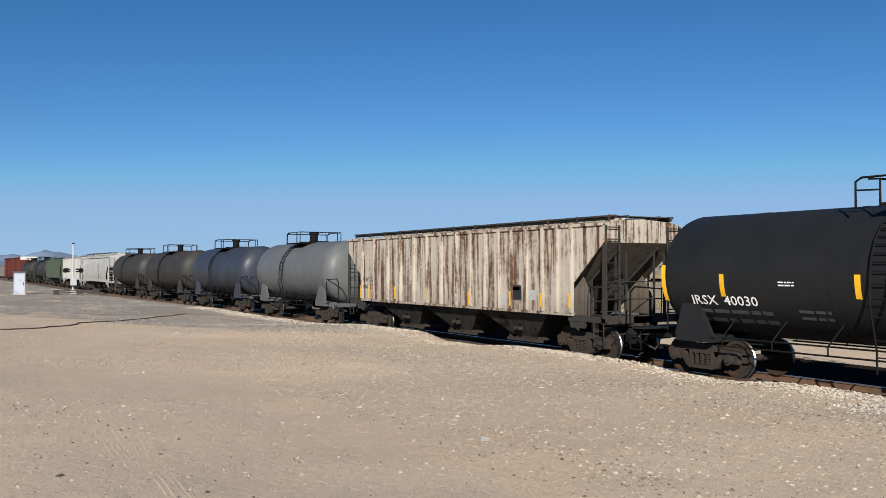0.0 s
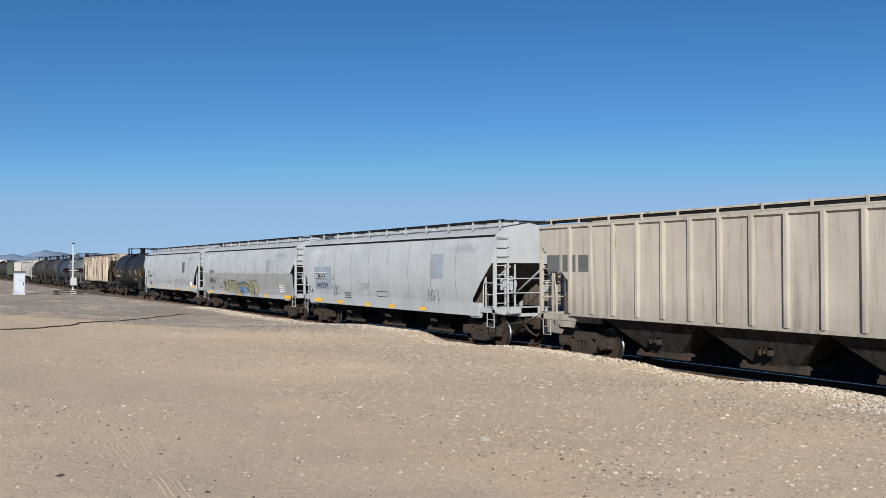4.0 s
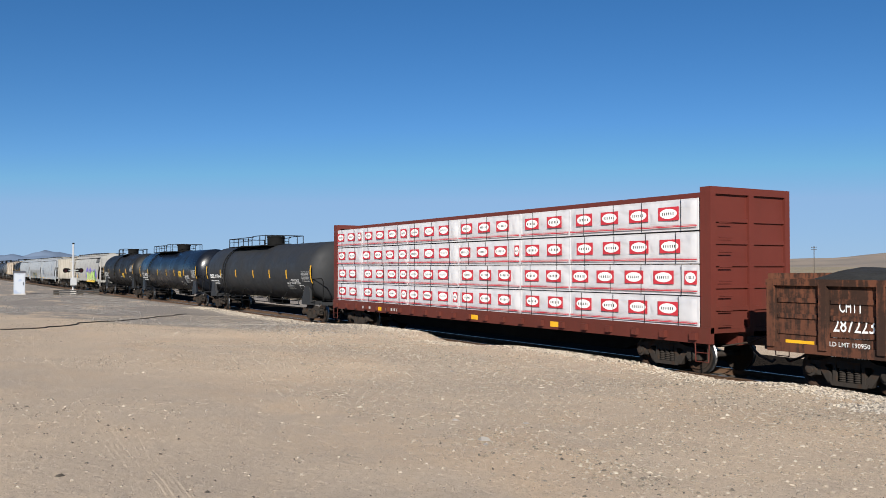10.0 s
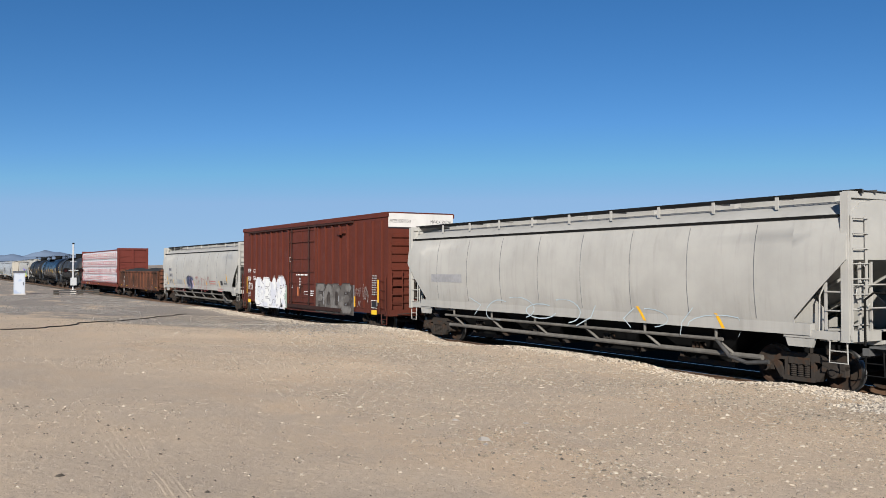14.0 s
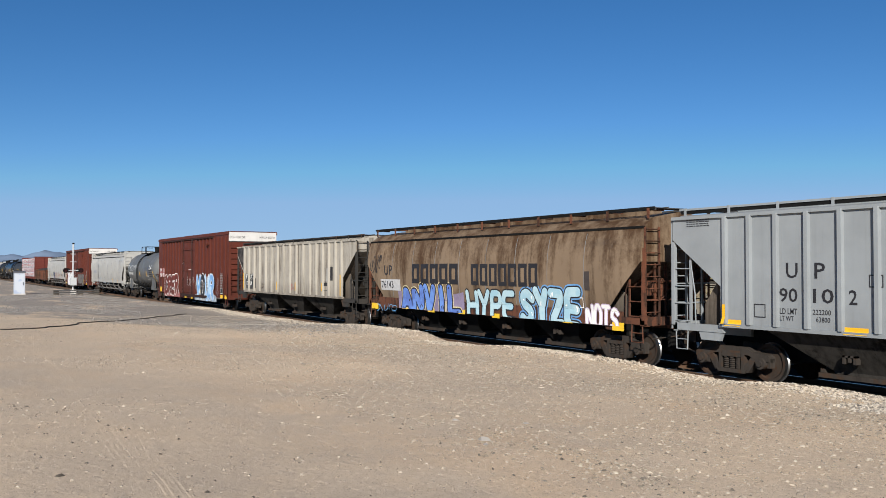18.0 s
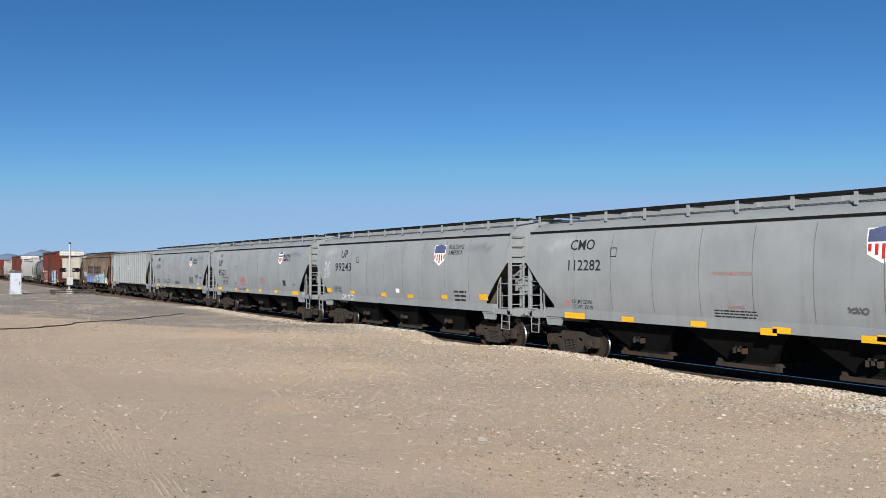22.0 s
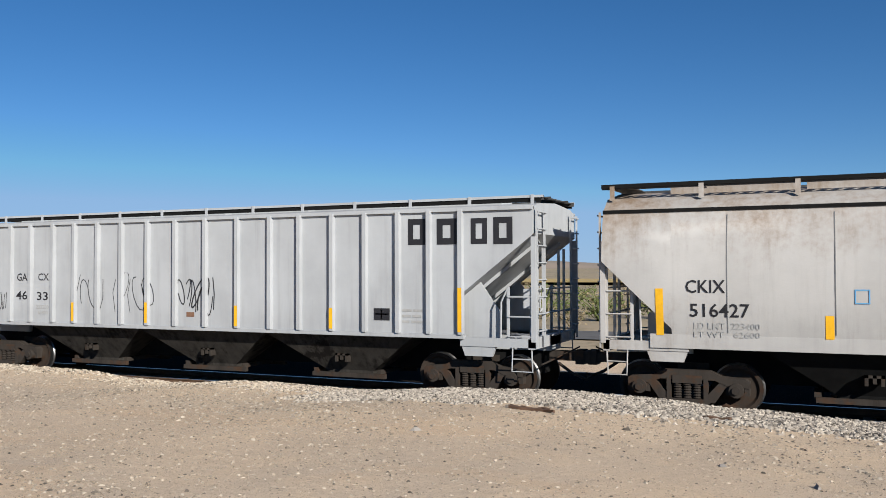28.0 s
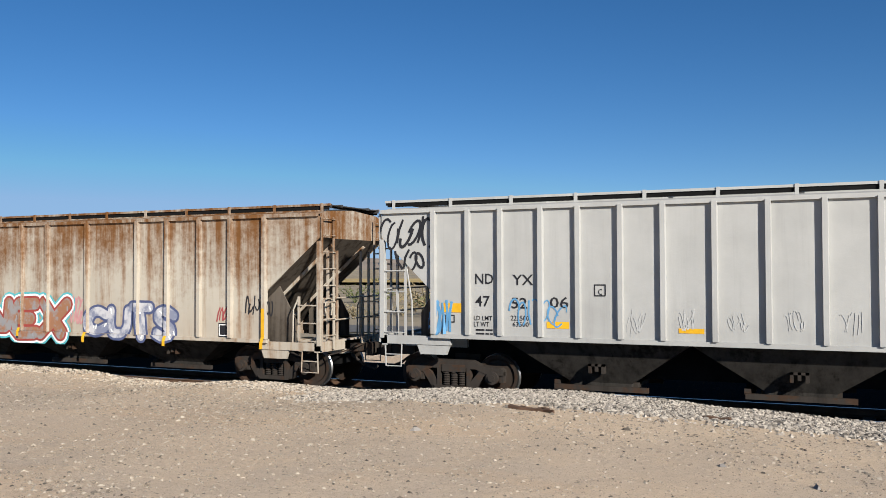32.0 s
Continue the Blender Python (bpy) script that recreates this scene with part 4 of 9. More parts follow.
def build_track():
    prof = [(-0.07, -0.17), (0.07, -0.17), (0.07, -0.155), (0.012, -0.13), (0.012, -0.045), (0.036, -0.03), (0.036, -0.003), (0.028, 0.0),
            (-0.028, 0.0), (-0.036, -0.003), (-0.036, -0.03), (-0.012, -0.045), (-0.012, -0.13), (-0.07, -0.155)]
    for side in (-1, 1):
        bm = loft([[(x, TRACK_Y + side * 0.754 + a, b) for a, b in prof] for x in (-1400, -200, 0, 200, 1300)])
        for f in bm.faces:
            f.material_index = 1 if f.calc_center_median().z > -0.012 else 0
        tagged(new("rail", mesh_of("rail", bm, (RAIL_SIDE, RAIL_TOP))), "rust-brown steel rail with a bright worn head", "rail", "rails", "structure")
    me = mesh_of("tie", boxes((-0.11, 0.11, -1.3, 1.3, -0.36, -0.17), (-0.09, 0.09, -0.92, -0.6, -0.172, -0.155), (-0.09, 0.09, 0.6, 0.92, -0.172, -0.155)), TIE)
    bed = tagged(new("track_ties"), "weathered wooden ties under the rails", "railway ties", kind="structure")
    rnd = random.Random(5)
    for k in range(230):
        t = part("tie", me, None, bed)
        t.location, t.rotation_euler = (-100 + 0.5 * k, TRACK_Y + rnd.uniform(-0.04, 0.04), rnd.uniform(-0.01, 0.01)), (0, 0, rnd.uniform(-0.01, 0.01))
    bm = bmesh.new()
    for k in range(900):
        x = -100.5 - 0.5 * k
        box(bm, x - 0.11, x + 0.11, TRACK_Y - 1.3, TRACK_Y + 1.3, -0.36, -0.17)
    for k in range(200):
        x = 15.0 + 0.5 * k
        box(bm, x - 0.11, x + 0.11, TRACK_Y - 1.3, TRACK_Y + 1.3, -0.36, -0.17)
    tagged(part("far_ties", bm, TIE, bed), kind="stuff")


build_track()


# ---- the train, from its front to its rear ----
def heap_mesh(L, top, h):
    bm = bmesh.new()
    nx, ny = 60, 10
    g = [[bm.verts.new((0.25 + (L - 0.5) * i / nx, -h + 0.08 + (2 * h - 0.16) * j / ny,
                        top - 0.12 + (0.27 + 0.11 * math.sin(i / nx * 4 * math.pi * 1.05 + 0.6) + 0.05 * noise.noise((i * 0.3, j * 0.4, 2))) * math.sin(math.pi * j / ny) ** 0.6
                        * min(1, i / 4, (nx - i) / 4))) for j in range(ny + 1)] for i in range(nx + 1)]
    for i in range(nx):
        for j in range(ny):
            bm.faces.new((g[i][j], g[i + 1][j], g[i + 1][j + 1], g[i][j + 1]))
    return mesh_of("load", bm, HEAP, 60)


HEAP = plain("heap_black", (0.03, 0.03, 0.029), 0.9, 0, 14, 0.4, 0.3, 0.02)
GREY_TANK = paint("grey_tank", (0.1054, 0.1096, 0.1122), 0.12, 0.3, 0.3, 0.45, seed=3)
BLACK_TANK = paint("black_tank", (0.013, 0.0135, 0.0145), 0.0, 0.2, 0.12, 0.5, (0.04, 0.036, 0.032), seed=1, grime_color=(0.02, 0.021, 0.023), spec=0.22)
NEW_BLACK = paint("gloss_black_tank", (0.006, 0.008, 0.013), 0.0, 0.05, 0.06, 0.3, (0.03, 0.03, 0.03), seed=2, grime_color=(0.018, 0.02, 0.023), spec=0.4)
CHARCOAL = paint("charcoal_tank", (0.026, 0.0275, 0.03), 0.0, 0.2, 0.1, 0.55, (0.04, 0.036, 0.032), seed=4, grime_color=(0.045, 0.04, 0.036), spec=0.25)
SOOTY = paint("sooty_tank", (0.0300, 0.0288, 0.0270), 0.35, 0.4, 0.3, 0.6, (0.09, 0.05, 0.03), seed=7)
BLUE_BLACK = paint("blue_black_tank", (0.03, 0.036, 0.05), 0.2, 0.4, 0.3, 0.45, (0.07, 0.05, 0.035), seed=9)
OLD_WHITE = paint("rusty_old_white", (0.41, 0.362, 0.3), 0.48, 1.0, 0.35, 0.65, (0.11, 0.052, 0.028), 1.2, None, 11, (0.06, 0.035, 0.022), 0.45, soft=0.08)
PALE_GREY = paint("pale_grey", (0.35, 0.372, 0.392), 0.03, 0.12, 0.12, 0.5, seed=13)
WARM_WHITE = paint("warm_white", (0.375, 0.366, 0.342), 0.03, 0.14, 0.12, 0.5, seed=15)
LIGHT_GREY = paint("light_grey", (0.245, 0.264, 0.276), 0.0, 0.12, 0.12, 0.5, seed=17)
DULL_GREY = paint("dull_grey", (0.225, 0.224, 0.22), 0.3, 0.95, 0.35, 0.6, (0.045, 0.04, 0.036), 1.8, (3.4, 0.04, 0.8), 19, (0.05, 0.045, 0.04), 0.25, soft=0.1)
BEIGE = paint("weathered_beige", (0.36, 0.335, 0.29), 0.2, 0.5, 0.3, 0.6, (0.20, 0.10, 0.05), 1.0, None, 21, drip=0.25)
CREAM = paint("dusty_cream", (0.43, 0.392, 0.345), 0.32, 0.6, 0.25, 0.6, (0.27, 0.185, 0.125), 1.2, None, 22, drip=0.25)
BRONZE = paint("brown_stained", (0.205, 0.148, 0.098), 0.45, 0.95, 0.4, 0.6, (0.085, 0.046, 0.023), 0.55, (2.9, 0.05, 1.0), 23, (0.04, 0.026, 0.017), 0.3, soft=0.13, run=2.2)


def rust_curtain():
    """White paint that has rusted from the top down: a solid brown sheet that ends in ragged tongues, blotches below."""
    n = Nodes("rust_over_white")
    z = n.axis(2)
    tongue = n.noise(1.0, 5, (4.5, 4.5, 0.8), 0.65, (25, 0, 0))
    blotch = n.noise(1.0, 5, (2.4, 2.4, 1.3), 0.6, (3, 7, 0))
    fine = n.noise(14, 5, (1, 1, 0.6), 0.7)
    white = n.mix(n.step(n.noise(2.0, 4), 0.4, 0.7, 0, 0.6), (0.58, 0.55, 0.51), (0.5, 0.44, 0.37))
    sheet = n.math("ADD", n.math("ADD", z, n.math("MULTIPLY", n.math("SUBTRACT", tongue, 0.5), 2.0)), n.math("MULTIPLY", n.math("SUBTRACT", fine, 0.5), 0.35))
    upper = n.step(sheet, 2.4, 2.72)
    low = n.math("MULTIPLY", n.step(n.math("ADD", blotch, n.math("MULTIPLY", n.math("SUBTRACT", fine, 0.5), 0.3)), 0.36, 0.5), n.math("MULTIPLY", n.step(z, 1.42, 1.6), n.step(n.math("ADD", z, n.math("MULTIPLY", n.math("SUBTRACT", tongue, 0.5), 0.9)), 2.3, 2.05)))
    mask = n.math("MAXIMUM", upper, low)
    brown = n.mix(n.step(n.math("ADD", fine, n.math("MULTIPLY", blotch, 0.5)), 0.6, 0.95), (0.15, 0.06, 0.03), (0.085, 0.036, 0.02))
    rim = n.mix(n.step(mask, 0.05, 0.5), white, (0.36, 0.18, 0.075))
    return n.done(n.mix(n.step(mask, 0.35, 0.85), rim, brown), 0.7, 0.0, fine, 0.003, 0.15)


RUST_DRIPS = rust_curtain()
RED_RUST = paint("red_rust_over_white", (0.42, 0.38, 0.345), 0.62, 0.4, 0.25, 0.7, (0.15, 0.058, 0.033), 1.0, (2.3, 0.08, 1.1), 27, drip=0.33, soft=0.08)
ORANGE_RUST = paint("orange_rust_over_cream", (0.46, 0.42, 0.35), 0.53, 0.55, 0.15, 0.65, (0.215, 0.094, 0.03), 0.9, (2.9, 0.06, 1.0), 29, (0.27, 0.14, 0.055), 0.22, soft=0.14)
DUSTED = paint("dust_streaked_white", (0.42, 0.412, 0.4), 0.38, 0.12, 0.12, 0.55, (0.27, 0.185, 0.115), 0.5, (3.1, 0.06, 0.6), 31, soft=0.2)
CLEAN_GREY = paint("clean_pale_grey", (0.385, 0.4, 0.415), 0.02, 0.15, 0.12, 0.5, seed=45)
CLEAN_WARM = paint("clean_off_white", (0.42, 0.418, 0.4), 0.02, 0.12, 0.1, 0.5, seed=47)
SOILED = paint("soiled_white", (0.35, 0.322, 0.275), 0.32, 0.95, 0.5, 0.65, (0.09, 0.068, 0.05), 0.9, None, 49, (0.085, 0.063, 0.046), 0.3, soft=0.2)
BOX_RED = paint("oxide_red", (0.096, 0.0235, 0.0145), 0.1, 0.45, 0.3, 0.55, (0.045, 0.017, 0.012), 1.0, None, 33, (0.038, 0.016, 0.011), 0.1, soft=0.2)
DOOR_IRON = paint("door_iron", (0.04, 0.017, 0.013), 0.2, 0.4, 0.5, 0.7, (0.06, 0.025, 0.015), 2.0, None, 34, (0.02, 0.012, 0.01))
BEAM_RED = paint("beam_red", (0.115, 0.026, 0.019), 0.1, 0.2, 0.25, 0.55, (0.06, 0.025, 0.02), 1.0, None, 35, (0.06, 0.03, 0.02))
BEAM_GOLD = paint("beam_gold", (0.36, 0.17, 0.03), 0.4, 0.6, 0.5, 0.65, (0.09, 0.04, 0.02), 1.5, None, 37, (0.05, 0.03, 0.02), 0.2)
GONDOLA_RUST = paint("gondola_rust", (0.13, 0.05, 0.028), 0.5, 0.7, 0.3, 0.75, (0.05, 0.026, 0.018), 1.5, None, 39, (0.04, 0.025, 0.02), 0.3)
GREEN_OLD = paint("old_green", (0.05, 0.07, 0.05), 0.15, 0.3, 0.3, 0.6, (0.08, 0.05, 0.03), seed=41)
BAND_WHITE = paint("band_white", (0.552, 0.534, 0.506), 0.16, 0.15, 0.0, 0.6, (0.36, 0.23, 0.13), 2.0, None, 43)

CARS = {}


def add(key, made):
    CARS[key] = made


# the cars far ahead
add("box0", box_car("box_car", -232.0, 18.6, "dull brown box car far up the train", BOX_RED, BOX_RED, BOX_RED))
add("box1", box_car("box_car", -211.5, 18.8, "oxide-red box car with a white end band", BOX_RED, BAND_WHITE, BAND_WHITE))
add("t01", tank_car("tank_car", -190.9, 16.0, "dark grey tank car with a low platform", SOOTY))
add("t02", tank_car("tank_car", -170.9, 17.6, "sooty black tank car", SOOTY))
add("h01", hopper("covered_hopper", -149.9, 17.3, "dull green ribbed covered hopper car", GREEN_OLD, posts=14))
add("h02", hopper("covered_hopper", -130.9, 16.7, "off-white ribbed covered hopper car", WARM_WHITE, posts=14))
add("h03", hopper("covered_hopper", -112.9, 16.9, "dusty light grey smooth-sided covered hopper car", WARM_WHITE, True))
add("t1", tank_car("tank_car", -93.9, 12.7, "grimy grey tank car with a small railed platform", SOOTY, deck=0.95, dome=0.22))
add("t2", tank_car("tank_car", -78.6, 12.9, "soot-black tank car with rust round the dome", SOOTY, deck=0.95, dome=0.22))
add("t3", tank_car("tank_car", -63.2, 11.7, "blue-black weathered tank car", BLUE_BLACK, deck=0.95, dome=0.22))
add("A", tank_car("tank_car", -49.2, 10.9, "grey tank car with yellow placards and a railed platform", GREY_TANK, deck=0.95, dome=0.22))
add("B", hopper("covered_hopper", -36.0, 17.2, "rust-streaked off-white ribbed covered hopper car", OLD_WHITE, posts=(1.50, 2.69, 3.95, 5.05, 6.18, 7.21, 8.27, 9.31, 10.29, 11.22, 12.04, 12.76, 13.57, 14.42, 15.15, 15.82), metal=SOOTY, low_mat=BAY_GREY))
add("C", tank_car("tank_car", -16.95, 13.2, "matt black tank car with yellow reflector bars", BLACK_TANK, rail_span=(6.25, 7.42), dome=0.22))
add("D", hopper("covered_hopper", -2.1, 17.1, "pale grey smooth-sided covered hopper car with graffiti scrawls", PALE_GREY, True, skirt=0.2))
add("E", hopper("covered_hopper", 16.26, 17.2, "pale grey smooth covered hopper with a tangled graffiti piece", PALE_GREY, True, skirt=0.2))
add("F", hopper("covered_hopper", 34.7, 17.1, "pale grey smooth covered hopper with a blue-grey patch", PALE_GREY, True, skirt=0.2))
add("G", hopper("covered_hopper", 54.4, 16.2, "weathered beige ribbed covered hopper car", BEIGE, posts=15, low_mat=BAY_GREY))
add("H", hopper("covered_hopper", 72.0, 17.35, "off-white smooth covered hopper with a bright graffiti piece", WARM_WHITE, True))
add("I", tank_car("tank_car", 91.35, 16.2, "clean matt black tank car with yellow reflector bars", BLACK_TANK, rail_span=(6.85, 9.2)))
add("J", tank_car("tank_car", 109.6, 19.3, "long glossy black pressure tank car", NEW_BLACK, rail_span=(4.3, 10.75)))
add("K", tank_car("tank_car", 131.1, 19.1, "long charcoal grey pressure tank car", CHARCOAL, rail_span=(4.2, 11.0)))
add("L", beam_car("lumber_car", 152.6, 22.8, "oxide-red centre-beam flat car carrying wrapped lumber", BEAM_RED, 4.72))
add("M", gondola("gondola", 177.1, 16.1, "rusty brown ribbed gondola heaped with a black load", GONDOLA_RUST, top=2.46, heap=heap_mesh))
add("N", hopper("covered_hopper", 195.1, 19.3, "cream-white plastics hopper car with pipes below the sill", WARM_WHITE, True, bays=4, slope_mat=WARM_WHITE))
add("O", box_car("box_car", 215.5, 19.0, "tall oxide-red box car with graffiti and a white end band", BOX_RED, BOX_RED, BAND_WHITE, ("EXCESS HEIGHT CAR", "MWCX 500756")))
add("P", hopper("covered_hopper", 236.2, 19.0, "white plastics hopper car with pipes below the sill", WARM_WHITE, True, bays=4, slope_mat=WARM_WHITE))
add("Q", tank_car("tank_car", 256.4, 11.6, "scuffed grey tank car with graffiti tags", GREY_TANK, deck=0.95, dome=0.22))
add("R", box_car("box_car", 269.7, 19.0, "tall oxide-red box car with red and blue graffiti", BOX_RED, BOX_RED, BAND_WHITE, ("EXCESS HEIGHT CAR", "MWCX 500732")))
add("S", hopper("covered_hopper", 290.3, 17.0, "rust-stained beige ribbed covered hopper car", SOILED, posts=(1.47, 2.31, 3.25, 4.20, 5.23, 6.16, 7.13, 8.04, 9.02, 9.90, 10.84, 11.72, 12.55, 13.35, 14.10, 14.86, 15.54), post_mat=BEIGE, metal=SOOTY, low_mat=BAY_GREY))
add("T", hopper("covered_hopper", 308.7, 16.6, "brown-stained smooth covered hopper with blue graffiti", BRONZE, True, bays=4, skirt=0.15, metal=GONDOLA_RUST))
add("U", hopper("covered_hopper", 326.4, 17.2, "light grey ribbed covered hopper car", LIGHT_GREY, posts=(1.73, 2.44, 3.18, 3.98, 4.79, 5.61, 6.45, 7.35, 8.25, 9.15, 10.05, 10.85, 11.65, 12.45, 13.25, 14.00, 14.75, 15.50), low_mat=BAY_GREY))
add("V", hopper("covered_hopper", 344.7, 16.1, "light grey smooth covered hopper with a shield emblem", LIGHT_GREY, True))
add("W", hopper("covered_hopper", 361.8, 16.6, "light grey smooth covered hopper with a shield emblem", LIGHT_GREY, True))
add("X", hopper("covered_hopper", 379.5, 15.9, "light grey smooth covered hopper with a shield emblem", LIGHT_GREY, True))
add("Y", hopper("covered_hopper", 396.5, 15.8, "light grey smooth covered hopper with a shield emblem", LIGHT_GREY, True))
add("Z", hopper("covered_hopper", 413.7, 16.9, "scuffed dull grey ribbed covered hopper car", DULL_GREY, posts=(2.05, 3.06, 3.93, 4.71, 5.52, 6.33, 7.25, 8.20, 9.12, 10.02, 10.95, 11.78, 12.58, 13.36, 14.15, 14.93), post_mat=LIGHT_GREY, low_mat=BAY_GREY))
add("AA", hopper("covered_hopper", 432.0, 17.2, "white ribbed covered hopper, its upper half brown with rust", RUST_DRIPS, metal=WARM_WHITE, slope_mat=WARM_WHITE, posts=(1.21, 2.05, 2.85, 3.68, 4.50, 5.34, 6.20, 7.10, 7.99, 8.94, 9.88, 10.85, 11.64, 12.52, 13.38, 14.18, 14.90, 15.63), low_mat=BAY_GREY))
add("BB", hopper("covered_hopper", 450.6, 16.6, "grey smooth hopper with huge block graffiti along the side", WARM_WHITE, True, bays=4, skirt=0.12, slope_mat=WARM_WHITE))
add("CC", beam_car("lumber_car", 468.6, 22.9, "gold-brown open centre-beam flat car with yellow-wrapped lumber", BEAM_GOLD, 4.5, True))
add("DD", hopper("covered_hopper", 492.9, 16.2, "white ribbed covered hopper reddened by rust", RED_RUST, posts=17, low_mat=BAY_GREY))
add("EE", hopper("covered_hopper", 510.4, 16.9, "clean light grey ribbed covered hopper car", CLEAN_GREY, slope_mat=CLEAN_GREY, posts=(1.44, 2.18, 2.92, 3.74, 4.50, 5.30, 6.10, 6.95, 7.82, 8.73, 9.67, 10.59, 11.39, 12.25, 13.08, 13.89, 14.62, 15.34), low_mat=BAY_GREY))
add("FF", hopper("covered_hopper", 528.7, 17.1, "off-white smooth covered hopper with brown dust stains", DUSTED, True, slope_mat=WARM_WHITE))
add("GG", hopper("covered_hopper", 547.2, 15.8, "dusty cream ribbed covered hopper with small tags", CREAM, posts=(1.14, 2.12, 3.01, 3.98, 4.70, 5.50, 6.30, 7.10, 7.95, 8.82, 9.74, 10.54, 11.49, 12.42, 13.39, 14.34), low_mat=BAY_GREY))
add("HH", hopper("covered_hopper", 564.5, 16.5, "off-white ribbed covered hopper with orange graffiti", WARM_WHITE, metal=SOOTY, posts=(1.32, 2.03, 2.72, 3.57, 4.35, 5.20, 6.10, 7.00, 7.85, 8.60, 9.35, 10.15, 11.00, 11.80, 12.64, 13.46, 14.20, 14.90), low_mat=BAY_GREY))
add("II", hopper("covered_hopper", 582.5, 15.9, "orange-rusted cream ribbed hopper with red graffiti", ORANGE_RUST, base=1.12, posts=(1.14, 2.08, 3.02, 4.00, 4.95, 6.62, 7.57, 8.97, 10.64, 11.60, 12.58, 13.50, 14.46), low_mat=BAY_GREY))
add("JJ", hopper("covered_hopper", 600.0, 16.6, "clean off-white ribbed covered hopper car", CLEAN_WARM, posts=(1.25, 2.03, 2.74, 3.59, 4.35, 5.18, 5.98, 6.91, 7.83, 8.76, 9.63, 10.50, 11.35, 12.15, 12.95, 13.75, 14.50, 15.30), low_mat=BAY_GREY))


# ---- wrapped lumber on the centre-beam cars ----
def wrap_mat(name, base, shade, depth=0.045):
    n = Nodes(name)
    f = n.noise(1.5, 3, (1, 1, 1.2), 0.5)
    g = n.noise(1.1, 2, (1.0, 1, 1.3), 0.4)
    fold = n.math("ABSOLUTE", n.math("SUBTRACT", g, 0.5))
    color = n.mix(n.step(f, 0.35, 0.7), base, shade)
    return n.done(color, 0.45, 0, n.math("ADD", n.math("MULTIPLY", f, 0.6), n.math("MULTIPLY", n.step(fold, 0.0, 0.1), 0.3)), depth, 0.3)


WRAP_WHITE = wrap_mat("white_wrap", (0.53, 0.527, 0.54), (0.46, 0.458, 0.48), 0.03)
WRAP_YELLOW = wrap_mat("yellow_wrap", (0.45, 0.41, 0.15), (0.37, 0.335, 0.12))
WRAP_RED = plain("wrap_red_print", (0.5, 0.035, 0.05), 0.45, 0, 6, 0.15)
STRAP = plain("strap_black", (0.02, 0.02, 0.02), 0.5)


def bundle(x0, x1, y0, y1, z0, z1, mat, seed, sag=0.03, straps=2):
    """A wrapped pack of boards: a soft-edged, slightly wrinkled box; its own origin at the front lower corner."""
    rnd = random.Random(seed)
    b, d, h = x1 - x0, y1 - y0, z1 - z0
    nx, nz = max(6, int(b / 0.16)), max(6, int(h / 0.14))
    bm = bmesh.new()

    def face(fn):
        g = [[bm.verts.new(fn(i / nx, j / nz)) for j in range(nz + 1)] for i in range(nx + 1)]
        for i in range(nx):
            for j in range(nz):
                bm.faces.new((g[i][j], g[i + 1][j], g[i + 1][j + 1], g[i][j + 1]))

    def soft(u, v):
        edge = min(u, 1 - u) * b, min(v, 1 - v) * h
        r = 0.05
        k = sum((r - a) ** 2 for a in edge if a < r)
        n = noise.noise((u * b * 1.4 + seed * 3.7, v * h * 2.2, seed)) * sag + noise.noise((u * b * 5 + v * 4, v * h * 3, seed * 1.7)) * sag * 0.35
        return min(r, k / r) - n * min(1, edge[0] * 8) * min(1, edge[1] * 8)
    face(lambda u, v: (u * b, soft(u, v), v * h))
    face(lambda u, v: (u * b, d - soft(u, v), v * h))
    box(bm, 0.012, b - 0.012, 0.03, d - 0.03, 0.0, h)
    ob = new("lumber_pack", mesh_of("lumber_pack", bm, mat, 50))
    for k in range(straps):
        a = b * (k + 0.5 + rnd.uniform(-0.08, 0.08)) / straps
        part("strap", boxes((a - 0.007, a + 0.007, -0.045, -0.035, 0.0, h)), STRAP, ob)
    return ob


